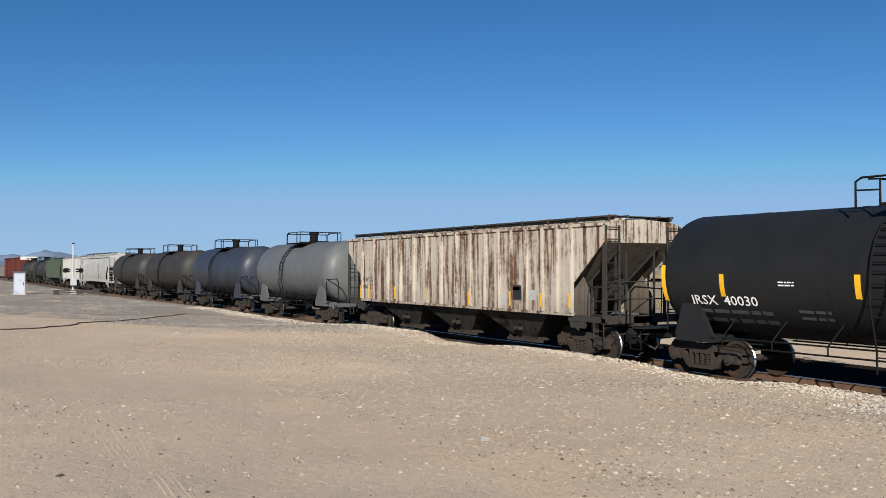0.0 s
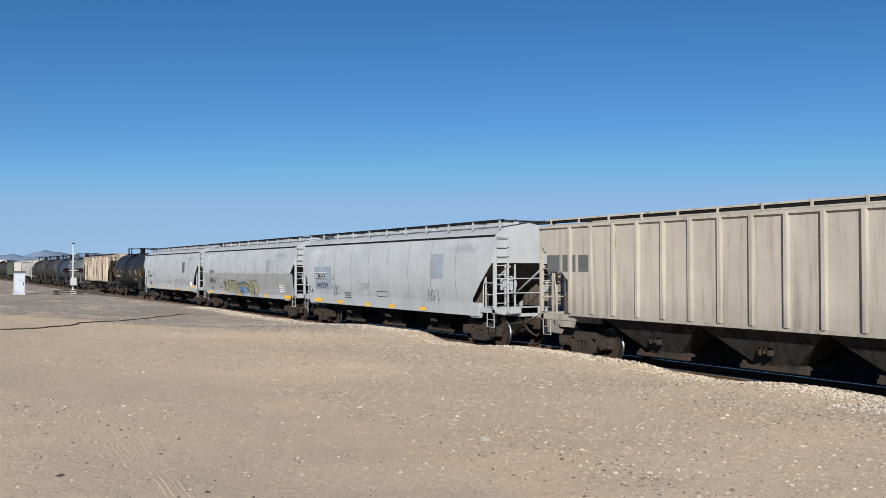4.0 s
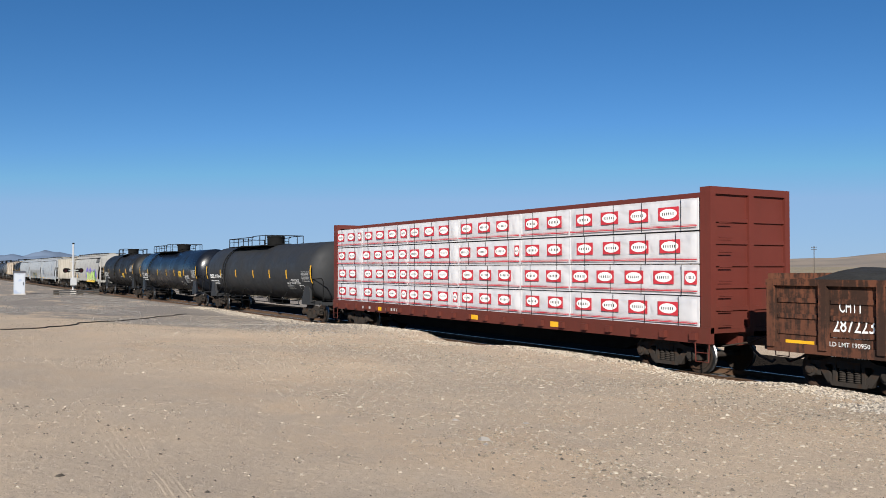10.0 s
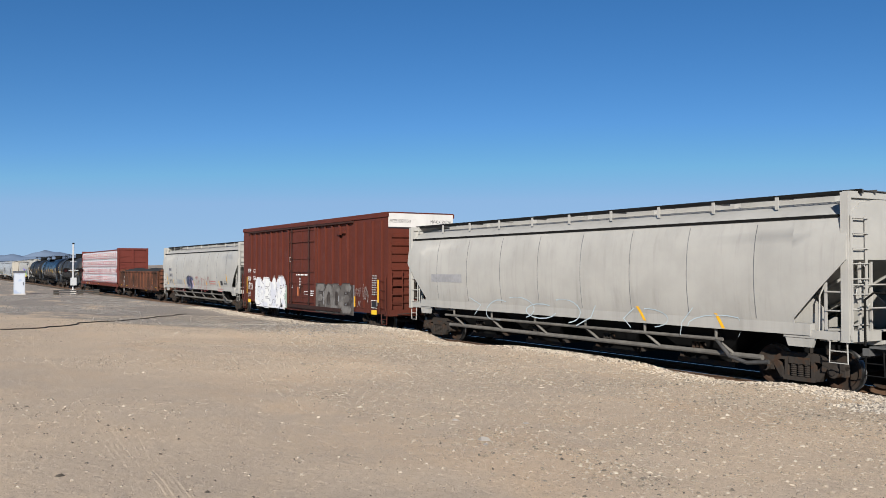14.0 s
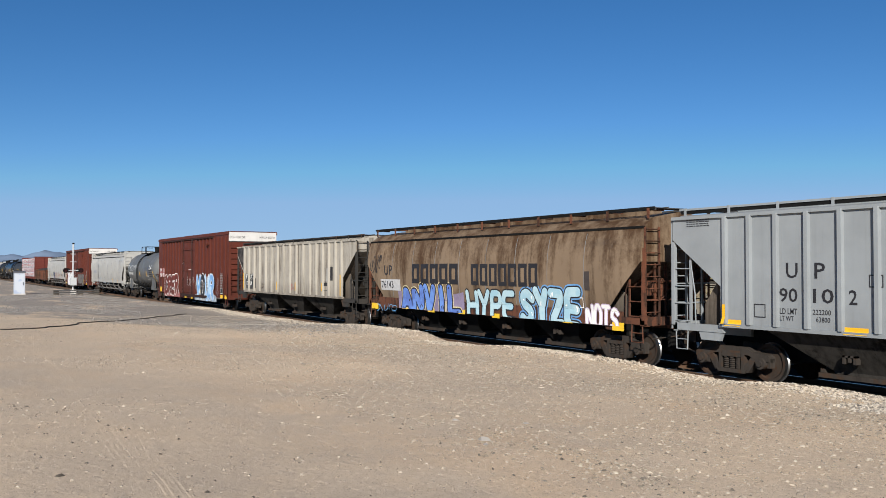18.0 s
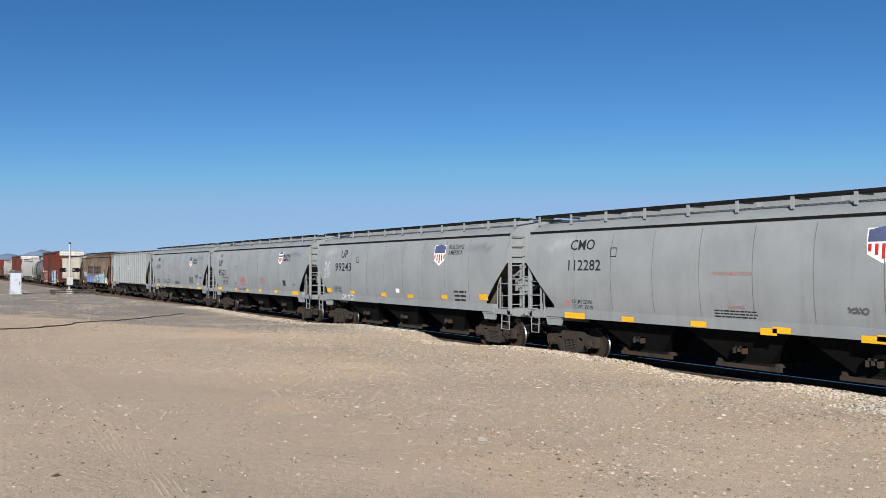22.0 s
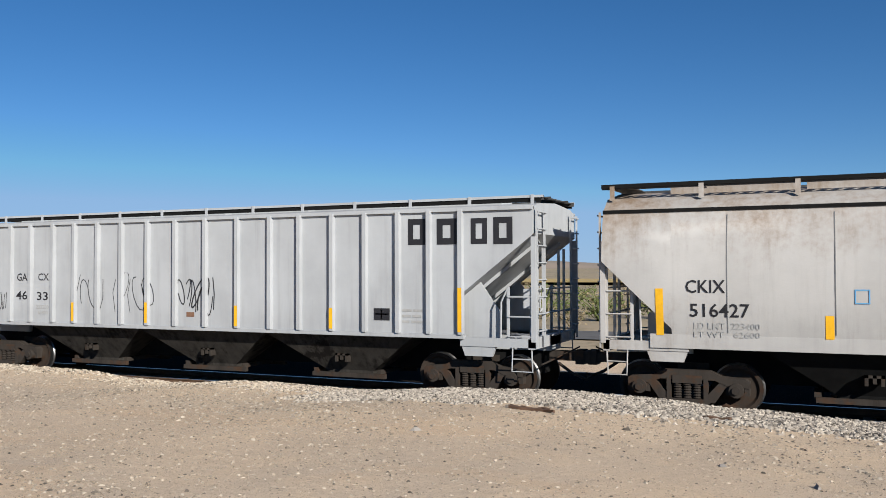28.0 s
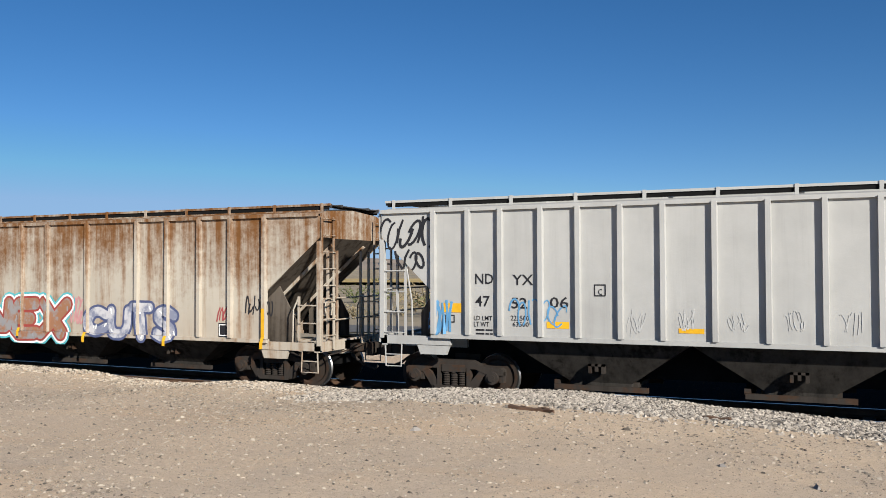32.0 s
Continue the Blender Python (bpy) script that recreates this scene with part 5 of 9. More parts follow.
def load_red_car():
    x, y = 152.6, TRACK_Y
    cols = (0.36, 3.05, 7.25, 11.1, 14.9, 17.4, 22.42)
    rows = ((1.22, 1.99), (2.02, 2.79), (2.82, 3.62), (3.66, 4.46))
    seed = 0
    for sgn in (-1, 1):
        for a, b in zip(cols, cols[1:]):
            for z0, z1 in rows:
                seed += 1
                rnd = random.Random(seed)
                y0, y1 = (-1.47, -0.34) if sgn < 0 else (0.34, 1.47)
                shift = rnd.uniform(-0.02, 0.02)
                ob = bundle(a + 0.02 + shift, b - 0.02 + shift, y0, y1, z0, z1, WRAP_WHITE, seed, 0.03, max(2, int((b - a) / 1.1)))
                tagged(ob, "lumber pack in white printed wrap on the red flat car", "lumber pack", "white-wrapped lumber packs")
                LOADS.append((ob, x + a, y + y0, z0))
                if sgn > 0:
                    continue
                w, h = b - a, z1 - z0
                part("red_stripe", boxes((0.04, w - 0.04, -0.036, -0.033, 0.09, 0.115), (0.04, w - 0.04, -0.036, -0.033, 0.13, 0.14)), WRAP_RED, ob)
                s = rnd.uniform(0.1, 0.35)
                while s < w - 0.3:
                    e2 = min(s + 0.72, w - 0.05)
                    logo = part("printed_panel", boxes((s, e2, -0.038, -0.033, 0.27, 0.62)), WRAP_RED, ob)
                    m, hx = (s + e2) / 2, (e2 - s) * 0.42
                    bm = bmesh.new()
                    ring = [(m + hx * math.cos(q), 0.445 + 0.13 * math.sin(q)) for q in (2 * math.pi * k / 20 for k in range(20))]
                    slab(bm, ring, -0.042, -0.039)
                    part("oval", bm, WHITE, logo)
                    part("wordmark_bar", boxes(*[(m - hx * 0.72 + hx * 0.25 * k, m - hx * 0.72 + hx * (0.25 * k + 0.09), -0.046, -0.043, 0.41, 0.48) for k in range(6)]), INK, logo)
                    s += 0.72 + rnd.uniform(0.36, 0.44)


def load_gold_car():
    x, y = 468.6, TRACK_Y
    cols = (0.38, 3.75, 7.42, 11.17, 11.42, 15.1, 18.8, 22.5)
    seed = 60
    for sgn in (-1, 1):
        for i, (a, b) in enumerate(zip(cols, cols[1:])):
            if i == 3:
                continue
            for z0, z1 in ((1.22, 2.52), (2.56, 3.98)):
                seed += 1
                y0, y1 = (-1.47, -0.34) if sgn < 0 else (0.34, 1.47)
                ob = bundle(a + 0.015, b - 0.015, y0, y1, z0, z1, WRAP_YELLOW, seed, 0.06, 3)
                tagged(ob, "lumber pack in wrinkled yellow wrap on the gold flat car", "lumber pack", "yellow-wrapped lumber packs")
                LOADS.append((ob, x + a, y + y0, z0))
                if sgn < 0:
                    for k in range(3):
                        t = (b - a) * (k + 0.4) / 3
                        part("corner_guard", boxes((t - 0.035, t + 0.035, -0.05, 0.05, z1 - z0 - 0.035, z1 - z0 + 0.015)), WHITE, ob)
    e = CARS["CC"][0]
    for k in range(12):
        a = 1.5 + 1.83 * k
        part("tie_cable", tubes([(a, -0.3, 4.42), (a - 0.35, -1.4, 4.0)], radius=0.012, sides=4), STRAP, e)
    flap = tagged(bundle(11.24, 11.34, -1.44, -1.36, 1.22, 4.1, WRAP_WHITE, 99, 0.02, 0), "torn strip of white wrap hanging loose", "wrap")
    flap.name = "loose_wrap"
    LOADS.append((flap, x + 11.24, y - 1.44, 1.22))


load_red_car()
load_gold_car()
CHALK = plain("chalk_stencil", (0.45, 0.44, 0.42), 0.7, 0, 8, 0.3)
e, w, _ = CARS["L"]
for a in (4.6, 12.0, 16.5):
    decal(e, "reflector", [rect(a, a + 0.45, 0.92, 1.08)], YELLOW, w, 0.03)
for a, b in [(3.2 + 0.32 * k, 0.25) for k in range(3)] + [(5.4 + 0.25 * k, 0.2) for k in range(5)]:
    decal(e, "stencil_bar", [rect(a, a + b * 0.7, 0.95, 1.06)], CHALK, w, 0.03)
e, w, _ = CARS["CC"]
for a in (3.4, 9.2, 17.0):
    decal(e, "reflector", [rect(a, a + 0.5, 0.9, 1.06)], YELLOW, w, 0.03)
decal(e, "stencil_ground", [rect(1.66, 2.47, 0.88, 1.13), rect(3.75, 4.55, 0.88, 1.13), rect(5.83, 6.6, 0.88, 1.13), rect(11.05, 11.85, 0.88, 1.13)], INK, w, 0.024)
write(e, "TTZX", 1.72, 0.93, 0.15, WHITE, w, 0.69, 0.03)
write(e, "855", 3.9, 0.93, 0.15, WHITE, w, 0.5, 0.03)
write(e, "183", 5.96, 0.93, 0.15, WHITE, w, 0.5, 0.03)
decal(e, "wordmark_block", [rect(11.1 + 0.25 * k, 11.3 + 0.25 * k, 0.93, 1.08) for k in range(3)], WHITE, w, 0.03)

PIPE_GREY = plain("dull_pipe", (0.15, 0.14, 0.125), 0.7, 0, 5, 0.4)
# pipes and end frames that mark the two plastics hoppers
for key in ("N", "P"):
    e, w, _ = CARS[key]
    L = 19.3 if key == "N" else 19.0
    part("unloading_pipe", tubes([(2.6, -1.2, 0.62), (L - 2.4, -1.2, 0.62)], radius=0.065, sides=10), PIPE_GREY, e)
    part("unloading_pipe", tubes([(2.6, -1.4, 0.98), (L - 3.4, -1.4, 0.98)], radius=0.045, sides=8), PIPE_GREY, e)
    for k in range(6):
        a = 3.2 + (L - 6.8) * k / 5
        part("pipe_hanger", tubes([(a, -1.4, 1.25), (a, -1.4, 0.98), (a + 0.4, -1.2, 0.62)], radius=0.04), PIPE_GREY, e)
    part("hose", tubes(*[[(L - 3.6, -1.4, 0.98), (L - 3.2, -1.4, 0.6), (L - 2.7, -1.38, 0.48), (L - 2.1, -1.36, 0.55)]], radius=0.05, sides=8), GALV, e)
    for xx in (0.06, L - 0.06):
        for y in (-1.46, 1.46):
            part("end_frame_post", boxes((xx - 0.09, xx + 0.09, y - 0.06, y + 0.06, 1.15, 4.3)), WARM_WHITE, e)
        part("end_frame_beam", boxes((xx - 0.08, xx + 0.08, -1.46, 1.46, 4.18, 4.32)), WARM_WHITE, e)
        part("end_frame_sheet", boxes((xx - 0.02, xx + 0.02, -1.4, 1.4, 3.6, 4.18)), WARM_WHITE, e)
e, w, _ = CARS["BB"]
for xx in (0.06, 16.54):
    for y in (-1.46, 1.46):
        part("end_frame_post", boxes((xx - 0.08, xx + 0.08, y - 0.06, y + 0.06, 1.15, 4.25)), WARM_WHITE, e)
    part("end_frame_beam", boxes((xx - 0.08, xx + 0.08, -1.46, 1.46, 4.12, 4.25)), WARM_WHITE, e)


# ---- beside the track ----
def crossing_signal(x, y):
    z = ground_z(x, y)
    white = plain("signal_white", (0.42, 0.43, 0.44), 0.5, 0, 5, 0.15)
    s = new("crossing_signal")
    s.location = (x, y, z)
    tagged(s, "white railway crossing mast with two black-backed flashing lights", "crossing signal")
    part("base", boxes((-0.25, 0.25, -0.25, 0.25, -0.1, 0.5)), plain("concrete_base", (0.45, 0.43, 0.4), 0.9), s)
    part("post", disc(bmesh.new(), 2, (0, 0, 2.6), 0.085, 2.65, 12), white, s)
    part("control_box", boxes((0.06, 0.5, -0.28, 0.28, 0.95, 1.75)), white, s)
    part("light_arm", tubes([(0.02, -0.85, 2.5), (0.02, 0.85, 2.5)], radius=0.05), white, s)
    for yy in (-0.75, 0.75):
        d = part("light_disc", disc(bmesh.new(), 0, (0.12, yy, 2.5), 0.25, 0.015, 20), BLACK_STEEL, s)
        part("lens", disc(bmesh.new(), 0, (0.16, yy, 2.5), 0.14, 0.03, 16), plain("red_lens", (0.03, 0.006, 0.006), 0.3), d)
        bm = bmesh.new()
        tube(bm, [(0.3, yy + 0.17 * math.cos(q), 2.5 + 0.17 * math.sin(q)) for q in (math.pi * k / 8 for k in range(9))], 0.03, 5)
        part("hood", bm, BLACK_STEEL, d)
    for yy in (-0.45, 0.45):
        part("back_light", disc(bmesh.new(), 0, (-0.14, yy, 2.5), 0.22, 0.05, 14), BLACK_STEEL, s)
    part("junction_box", boxes((-0.2, -0.06, -0.12, 0.12, 1.5, 1.85)), plain("junction_grey", (0.2, 0.2, 0.2), 0.6), s)
    part("step_iron", tubes([(0.0, -0.3, 3.4), (0.0, 0.3, 3.4)], [(0.0, -0.25, 4.2), (0.0, 0.25, 4.2)], radius=0.03), white, s)
    part("bell", disc(bmesh.new(), 2, (0, 0, 5.3), 0.12, 0.06, 14), BLACK_STEEL, s)
    g = new("guard_rail")
    g.location = (x + 0.8, y, z)
    tagged(g, "low weathered guard rail round the mast foot", "guard rail")
    for yy in (-1.7, 0.6, 2.2):
        part("rail_post", boxes((-0.18, 0.18, yy - 0.25, yy + 0.25, -0.1, 0.5)), TIE, g)
    for zz in (0.22, 0.42):
        part("rail_bar", tubes([(0.2, -1.9, zz), (0.2, 2.4, zz)], radius=0.06), GALV, g)


def cabinet(x, y):
    z = ground_z(x, y)
    n = Nodes("cabinet_paint")
    tags = n.noise(2.2, 3, (1, 1, 0.8), 0.5)
    color = n.mix(n.step(tags, 0.55, 0.6, 0, 0.5), (0.42, 0.45, 0.5), (0.2, 0.28, 0.45))
    mat = n.done(color, 0.5, 0.0, tags, 0.002)
    c = new("relay_cabinet")
    c.location = (x, y, z)
    tagged(c, "white steel relay cabinet with faded blue scrawls", "cabinet")
    part("plinth", boxes((-0.65, 0.65, -0.55, 0.55, -0.1, 0.12)), plain("plinth_concrete", (0.45, 0.43, 0.4), 0.9), c)
    part("body", boxes((-0.58, 0.58, -0.5, 0.5, 0.12, 2.25)), mat, c)
    part("roof", slab(bmesh.new(), [(-0.66, 2.25), (0.66, 2.25), (0.6, 2.36), (0.0, 2.44), (-0.6, 2.36)], -0.57, 0.57), plain("cabinet_roof", (0.1, 0.1, 0.11), 0.6), c)
    d = part("door", boxes((0.58, 0.6, -0.44, 0.44, 0.2, 2.15)), mat, c)
    part("handle", boxes((0.6, 0.64, 0.3, 0.34, 1.0, 1.3)), BLACK_STEEL, d)


crossing_signal(-97.5, 13.3)
cabinet(-100.4, 8.5)


def ground_line():
    pts = [(-30.0, -5.0), (-30.3, 0.0), (-30.7, 2.06), (-31.4, 3.1), (-32.9, 4.15), (-36.4, 5.4), (-39.0, 7.4), (-42.9, 10.2), (-45.6, 11.7)]
    fine = []
    for (a, b), (c, d) in zip(pts, pts[1:]):
        for k in range(8):
            u = k / 8
            x, y = a + (c - a) * u, b + (d - b) * u + 0.12 * math.sin(k * 0.9 + a)
            fine.append((x, y, ground_z(x, y) + 0.015))
    tagged(new("ground_cable", mesh_of("ground_cable", tubes(fine, radius=0.024, sides=7), plain("cable_black", (0.055, 0.043, 0.035), 0.8), 40)),
           "black cable snaking over the sand", "cable")


ground_line()


# ---- stones, gravel, scraps ----
def stone_shape(bm, x, y, z, r, rnd):
    """A small angular stone, half sunk."""
    a = rnd.uniform(0, 6.3)
    ca, sa = math.cos(a), math.sin(a)
    sx, sy, sz = r * rnd.uniform(0.8, 1.3), r * rnd.uniform(0.6, 1.0), r * rnd.uniform(0.45, 0.8)
    v = []
    for px, py, pz in ((1, 0, 0), (0.2, 1, 0), (-1, 0.2, 0), (-0.1, -1, 0), (0.3, 0.2, 1), (-0.35, -0.2, 0.85)):
        px, py, pz = px * sx * rnd.uniform(0.8, 1.15), py * sy * rnd.uniform(0.8, 1.15), pz * sz
        v.append(bm.verts.new((x + px * ca - py * sa, y + px * sa + py * ca, z - 0.15 * r + pz)))
    for f in ((0, 1, 4), (1, 2, 5), (1, 5, 4), (2, 3, 5), (3, 0, 4), (3, 4, 5)):
        bm.faces.new([v[i] for i in f])


def stone_mat(name, a, b, c):
    n = Nodes(name)
    g = n.put("NewGeometry")
    r = g.outputs["Random Per Island"]
    color = n.mix(n.step(r, 0.1, 0.7), a, n.mix(n.step(r, 0.6, 1.0), b, c))
    return n.done(color, 0.95, 0, n.noise(60, 3), 0.003, 0.05)


PEBBLES = stone_mat("pebble_stone", (0.17, 0.14, 0.108), (0.4, 0.345, 0.275), (0.07, 0.06, 0.05))
GREY_STONES = stone_mat("ballast_pieces", (0.25, 0.22, 0.185), (0.44, 0.395, 0.335), (0.07, 0.062, 0.054))
BANK_STONES = stone_mat("bank_stones", (0.33, 0.28, 0.22), (0.52, 0.45, 0.36), (0.1, 0.085, 0.07))
DULL_STONES = stone_mat("approach_stones", (0.17, 0.158, 0.145), (0.27, 0.25, 0.23), (0.07, 0.066, 0.062))


def scatter_stones():
    rnd = random.Random(11)
    bm = bmesh.new()
    count = 0
    while count < 60000:
        x, y = rnd.uniform(-44, 5), rnd.uniform(0.6, 15.2)
        patch = noise.noise((x * 0.25, y * 0.35, 9))
        if rnd.random() > 0.5 + 0.75 * patch + 0.25 * (y / 15) - (0.38 if y < 4.7 + 0.05 * (x + 8) * (x > -8) else 0.0):
            continue
        r = 0.007 + 0.022 * rnd.random() ** 3 + (0.02 if rnd.random() < 0.015 else 0)
        if y > 9:
            r *= 1.35
        stone_shape(bm, x, y, ground_z(x, y), r, rnd)
        count += 1
    for _ in range(4500):
        x, y = rnd.uniform(-13, 4), rnd.uniform(4.2, 13.5)
        stone_shape(bm, x, y, ground_z(x, y), 0.009 + 0.024 * rnd.random() ** 3, rnd)
    tagged(new("pebbles", mesh_of("pebbles", bm, PEBBLES)), "scattered tan and grey pebbles on the sand", "pebbles", kind="stuff")
    bm = bmesh.new()
    shoulder = bmesh.new()
    count = 0
    while count < 40000:
        x = rnd.uniform(-56, 3) if rnd.random() < 0.6 else rnd.uniform(-11, 3)
        y = rnd.gauss(15.3, 0.9) if x < -9 else rnd.gauss(14.2, 1.0)
        if not 12.0 < y < 17.0:
            continue
        thin = max(0.0, (14.3 - y) / 2.3)
        if x < -9 and rnd.random() > (0.7 + 0.9 * noise.noise((x * 0.3, y * 0.5, 4))) * (1 - 0.6 * thin):
            continue
        if x >= -9 and y < 12.7 + 0.5 * noise.noise((x * 0.8, 3, 1)) and rnd.random() < 0.85:
            continue
        stone_shape(shoulder if x > -9.5 + rnd.gauss(0, 1.2) else bm, x, y, ground_z(x, y) + 0.005, rnd.uniform(0.02, 0.058) if x > -9 else rnd.uniform(0.016, 0.045) if y > 14 else rnd.uniform(0.01, 0.03), rnd)
        count += 1
    tagged(new("gravel_bank", mesh_of("gravel_bank", bm, BANK_STONES)), "loose tan gravel on the bank", "gravel", kind="stuff")
    tagged(new("gravel_shoulder", mesh_of("gravel_shoulder", shoulder, GREY_STONES)), "coarse grey ballast gravel beside the track", "gravel", kind="stuff")
    # drifts of coarser stones in the yard
    bm = bmesh.new()
    for cx, cy, sx, sy, count in ((-5.9, 5.5, 0.5, 0.22, 260), (-5.4, 5.2, 0.4, 0.2, 140), (-9.1, 5.1, 0.35, 0.16, 110), (-7.3, 5.4, 0.7, 0.2, 140), (-10.5, 4.8, 0.8, 0.2, 90), (-15.0, 5.0, 2.2, 0.3, 260), (-9.4, 11.7, 1.3, 0.5, 420), (-7.3, 10.7, 0.8, 0.5, 260),
                                  (-12.5, 12.9, 2.0, 0.6, 420), (-20.0, 12.2, 3.5, 1.1, 800), (-29.0, 11.8, 4.0, 1.2, 800), (-7.6, 5.0, 0.6, 0.3, 60), (-2.0, 11.0, 3.0, 1.2, 160)):
        for _ in range(count):
            x, y = rnd.gauss(cx, sx), rnd.gauss(cy, sy)
            stone_shape(bm, x, y, ground_z(x, y), 0.008 + 0.03 * rnd.random() ** 5, rnd)
    tagged(new("gravel_drift", mesh_of("gravel_drift", bm, PEBBLES)), "patches of coarse grey gravel in the sand", "gravel", kind="stuff")
    bm = bmesh.new()
    for _ in range(17000):
        x, y = rnd.uniform(-100, -26), rnd.uniform(3.0, 14.5)
        if x - 3.4 * y > -60 + 7 * noise.noise((x * 0.1, y * 0.2, 6)) or noise.noise((x * 0.08, y * 0.2, 2)) < -0.1:
            continue
        stone_shape(bm, x, y, ground_z(x, y), rnd.uniform(0.02, 0.06), rnd)
    tagged(new("gravel_spill", mesh_of("gravel_spill", bm, DULL_STONES)), "grey gravel spread over the crossing approach", "gravel", kind="stuff")
    for x, y, r in ((-7.7, 5.1, 0.07), (-7.45, 4.95, 0.05), (-9.1, 5.6, 0.05), (-8.6, 6.3, 0.055), (-5.1, 4.4, 0.06), (-4.6, 4.2, 0.06), (-3.9, 4.5, 0.05), (-2.2, 6.3, 0.06),
                    (-4.7, 9.5, 0.08), (-1.1, 9.2, 0.06), (-0.2, 8.6, 0.07), (-14.9, 9.1, 0.06), (-1.6, 13.0, 0.12), (-0.6, 12.8, 0.1), (-13.2, 15.0, 0.16), (-19.8, 6.1, 0.05)):
        b2 = bmesh.new()
        stone_shape(b2, 0, 0, 0, r, rnd)
        bmesh.ops.subdivide_edges(b2, edges=b2.edges[:], cuts=1, use_grid_fill=True, smooth=0.25)
        o = new("rock", mesh_of("rock", b2, DULL_STONES if r < 0.1 else PEBBLES, 30))
        o.location = (x, y, ground_z(x, y))
        tagged(o, "small angular rock lying on the sand", "rock", "loose rocks on the sand")


scatter_stones()


def scrap(x, y, length, turn):
    b2 = bmesh.new()
    box(b2, -length / 2, length / 2, -0.03, 0.03, 0.0, 0.035)
    box(b2, -length * 0.3, length * 0.35, 0.04, 0.11, 0.0, 0.035)
    bmesh.ops.subdivide_edges(b2, edges=b2.edges[:], cuts=3, use_grid_fill=True)
    for v in b2.verts:
        v.co += Vector((0, 0.07 * noise.noise(v.co * 4), 0.035 * noise.noise(v.co * 7 + Vector((3, 1, 0)))))
    o = new("wood_scrap", mesh_of("wood_scrap", b2, plain("scrap_wood", (0.12, 0.07, 0.045), 0.9, 0, 12, 0.4)))
    o.location, o.rotation_euler = (x, y, ground_z(x, y) + 0.005), (0, 0, radians(turn))
    tagged(o, "splintered dark brown wood scrap in the gravel", "wood scrap")


scrap(-4.1, 12.1, 0.75, -8)
scrap(-1.65, 13.3, 0.45, -25)


# ---- tyre tracks across the yard ----
def tyre_tracks():
    """Fine ridges that run along the wheel ruts."""
    bm = bmesh.new()
    rnd = random.Random(3)
    ruts = [(((-34, 2.7), (-26.1, 2.2), (-17.2, 1.85), (-13.7, 1.81), (-9.9, 1.68), (-8.0, 1.57), (-6.6, 1.46), (-5.0, 1.3)), 5, 0.05, 0.005),
            (((-30, 3.0), (-21.5, 2.16), (-16.1, 2.04), (-10.4, 1.86), (-7.0, 1.67), (-5.0, 1.5)), 4, 0.05, 0.007),
            (((-9.4, 1.92), (-7.9, 1.74), (-6.6, 1.52), (-5.4, 1.3)), 5, 0.04, 0.005)]
    for k in range(6):
        ruts.append((((-10.4 - 0.2 * k, 1.5 - 0.16 * k), (-8.6, 1.1 - 0.15 * k), (-6.9, 0.72 - 0.12 * k)), 2, 0.05, 0.004))
    for n, (rut, ridges, gap, tall) in enumerate(ruts):
        for ridge in range(ridges):
            side = (ridge - (ridges - 1) / 2) * gap + rnd.uniform(-0.006, 0.006)
            last = None
            for (a, b), (c, d) in zip(rut, rut[1:]):
                steps = max(2, int((c - a) / 0.12))
                for k in range(steps):
                    u = k / steps
                    x = a + (c - a) * u
                    y = b + (d - b) * u + side + 0.012 * noise.noise((x * 0.6, n, 2.0))
                    h = tall * max(0.2, 0.85 + 0.7 * noise.noise((x * 0.4, ridge * 2.1, n * 5.0)))
                    z = ground_z(x, y)
                    ring = [bm.verts.new(p) for p in ((x, y - gap * 0.45, z - 0.004), (x, y - gap * 0.1, z - 0.003 + h), (x, y + gap * 0.45, z - 0.004))]
                    if last and h > 0.001:
                        bm.faces.new((last[0], ring[0], ring[1], last[1]))
                        bm.faces.new((last[1], ring[1], ring[2], last[2]))
                    last = ring
    tagged(new("tyre_tracks", mesh_of("tyre_tracks", bm, SAND, 60)), "faint ribbed tyre tracks pressed into the sand", "tyre tracks", kind="stuff")


tyre_tracks()


# ---- beyond the track ----
ASPHALT = plain("old_asphalt", (0.13, 0.125, 0.12), 0.9, 0, 3, 0.25)
bm = bmesh.new()
g = [[bm.verts.new((x, y, -0.27)) for y in (36.5, 41.5)] for x in (-900, -300, -100, 0, 100, 400)]
for a, b in zip(g, g[1:]):
    bm.faces.new((a[0], b[0], b[1], a[1]))
tagged(new("road", mesh_of("road", bm, ASPHALT)), "grey asphalt road along the far side of the track", "road", kind="structure")


def leaf_mat(name, a, b):
    n = Nodes(name)
    gg = n.put("NewGeometry")
    return n.done(n.mix(gg.outputs["Random Per Island"], a, b), 0.8, 0, None, 0.01, 0.2)


BRUSH_GREEN, BRUSH_DRY = leaf_mat("brush_green", (0.07, 0.10, 0.03), (0.13, 0.14, 0.05)), leaf_mat("brush_dry", (0.20, 0.16, 0.09), (0.30, 0.24, 0.14))


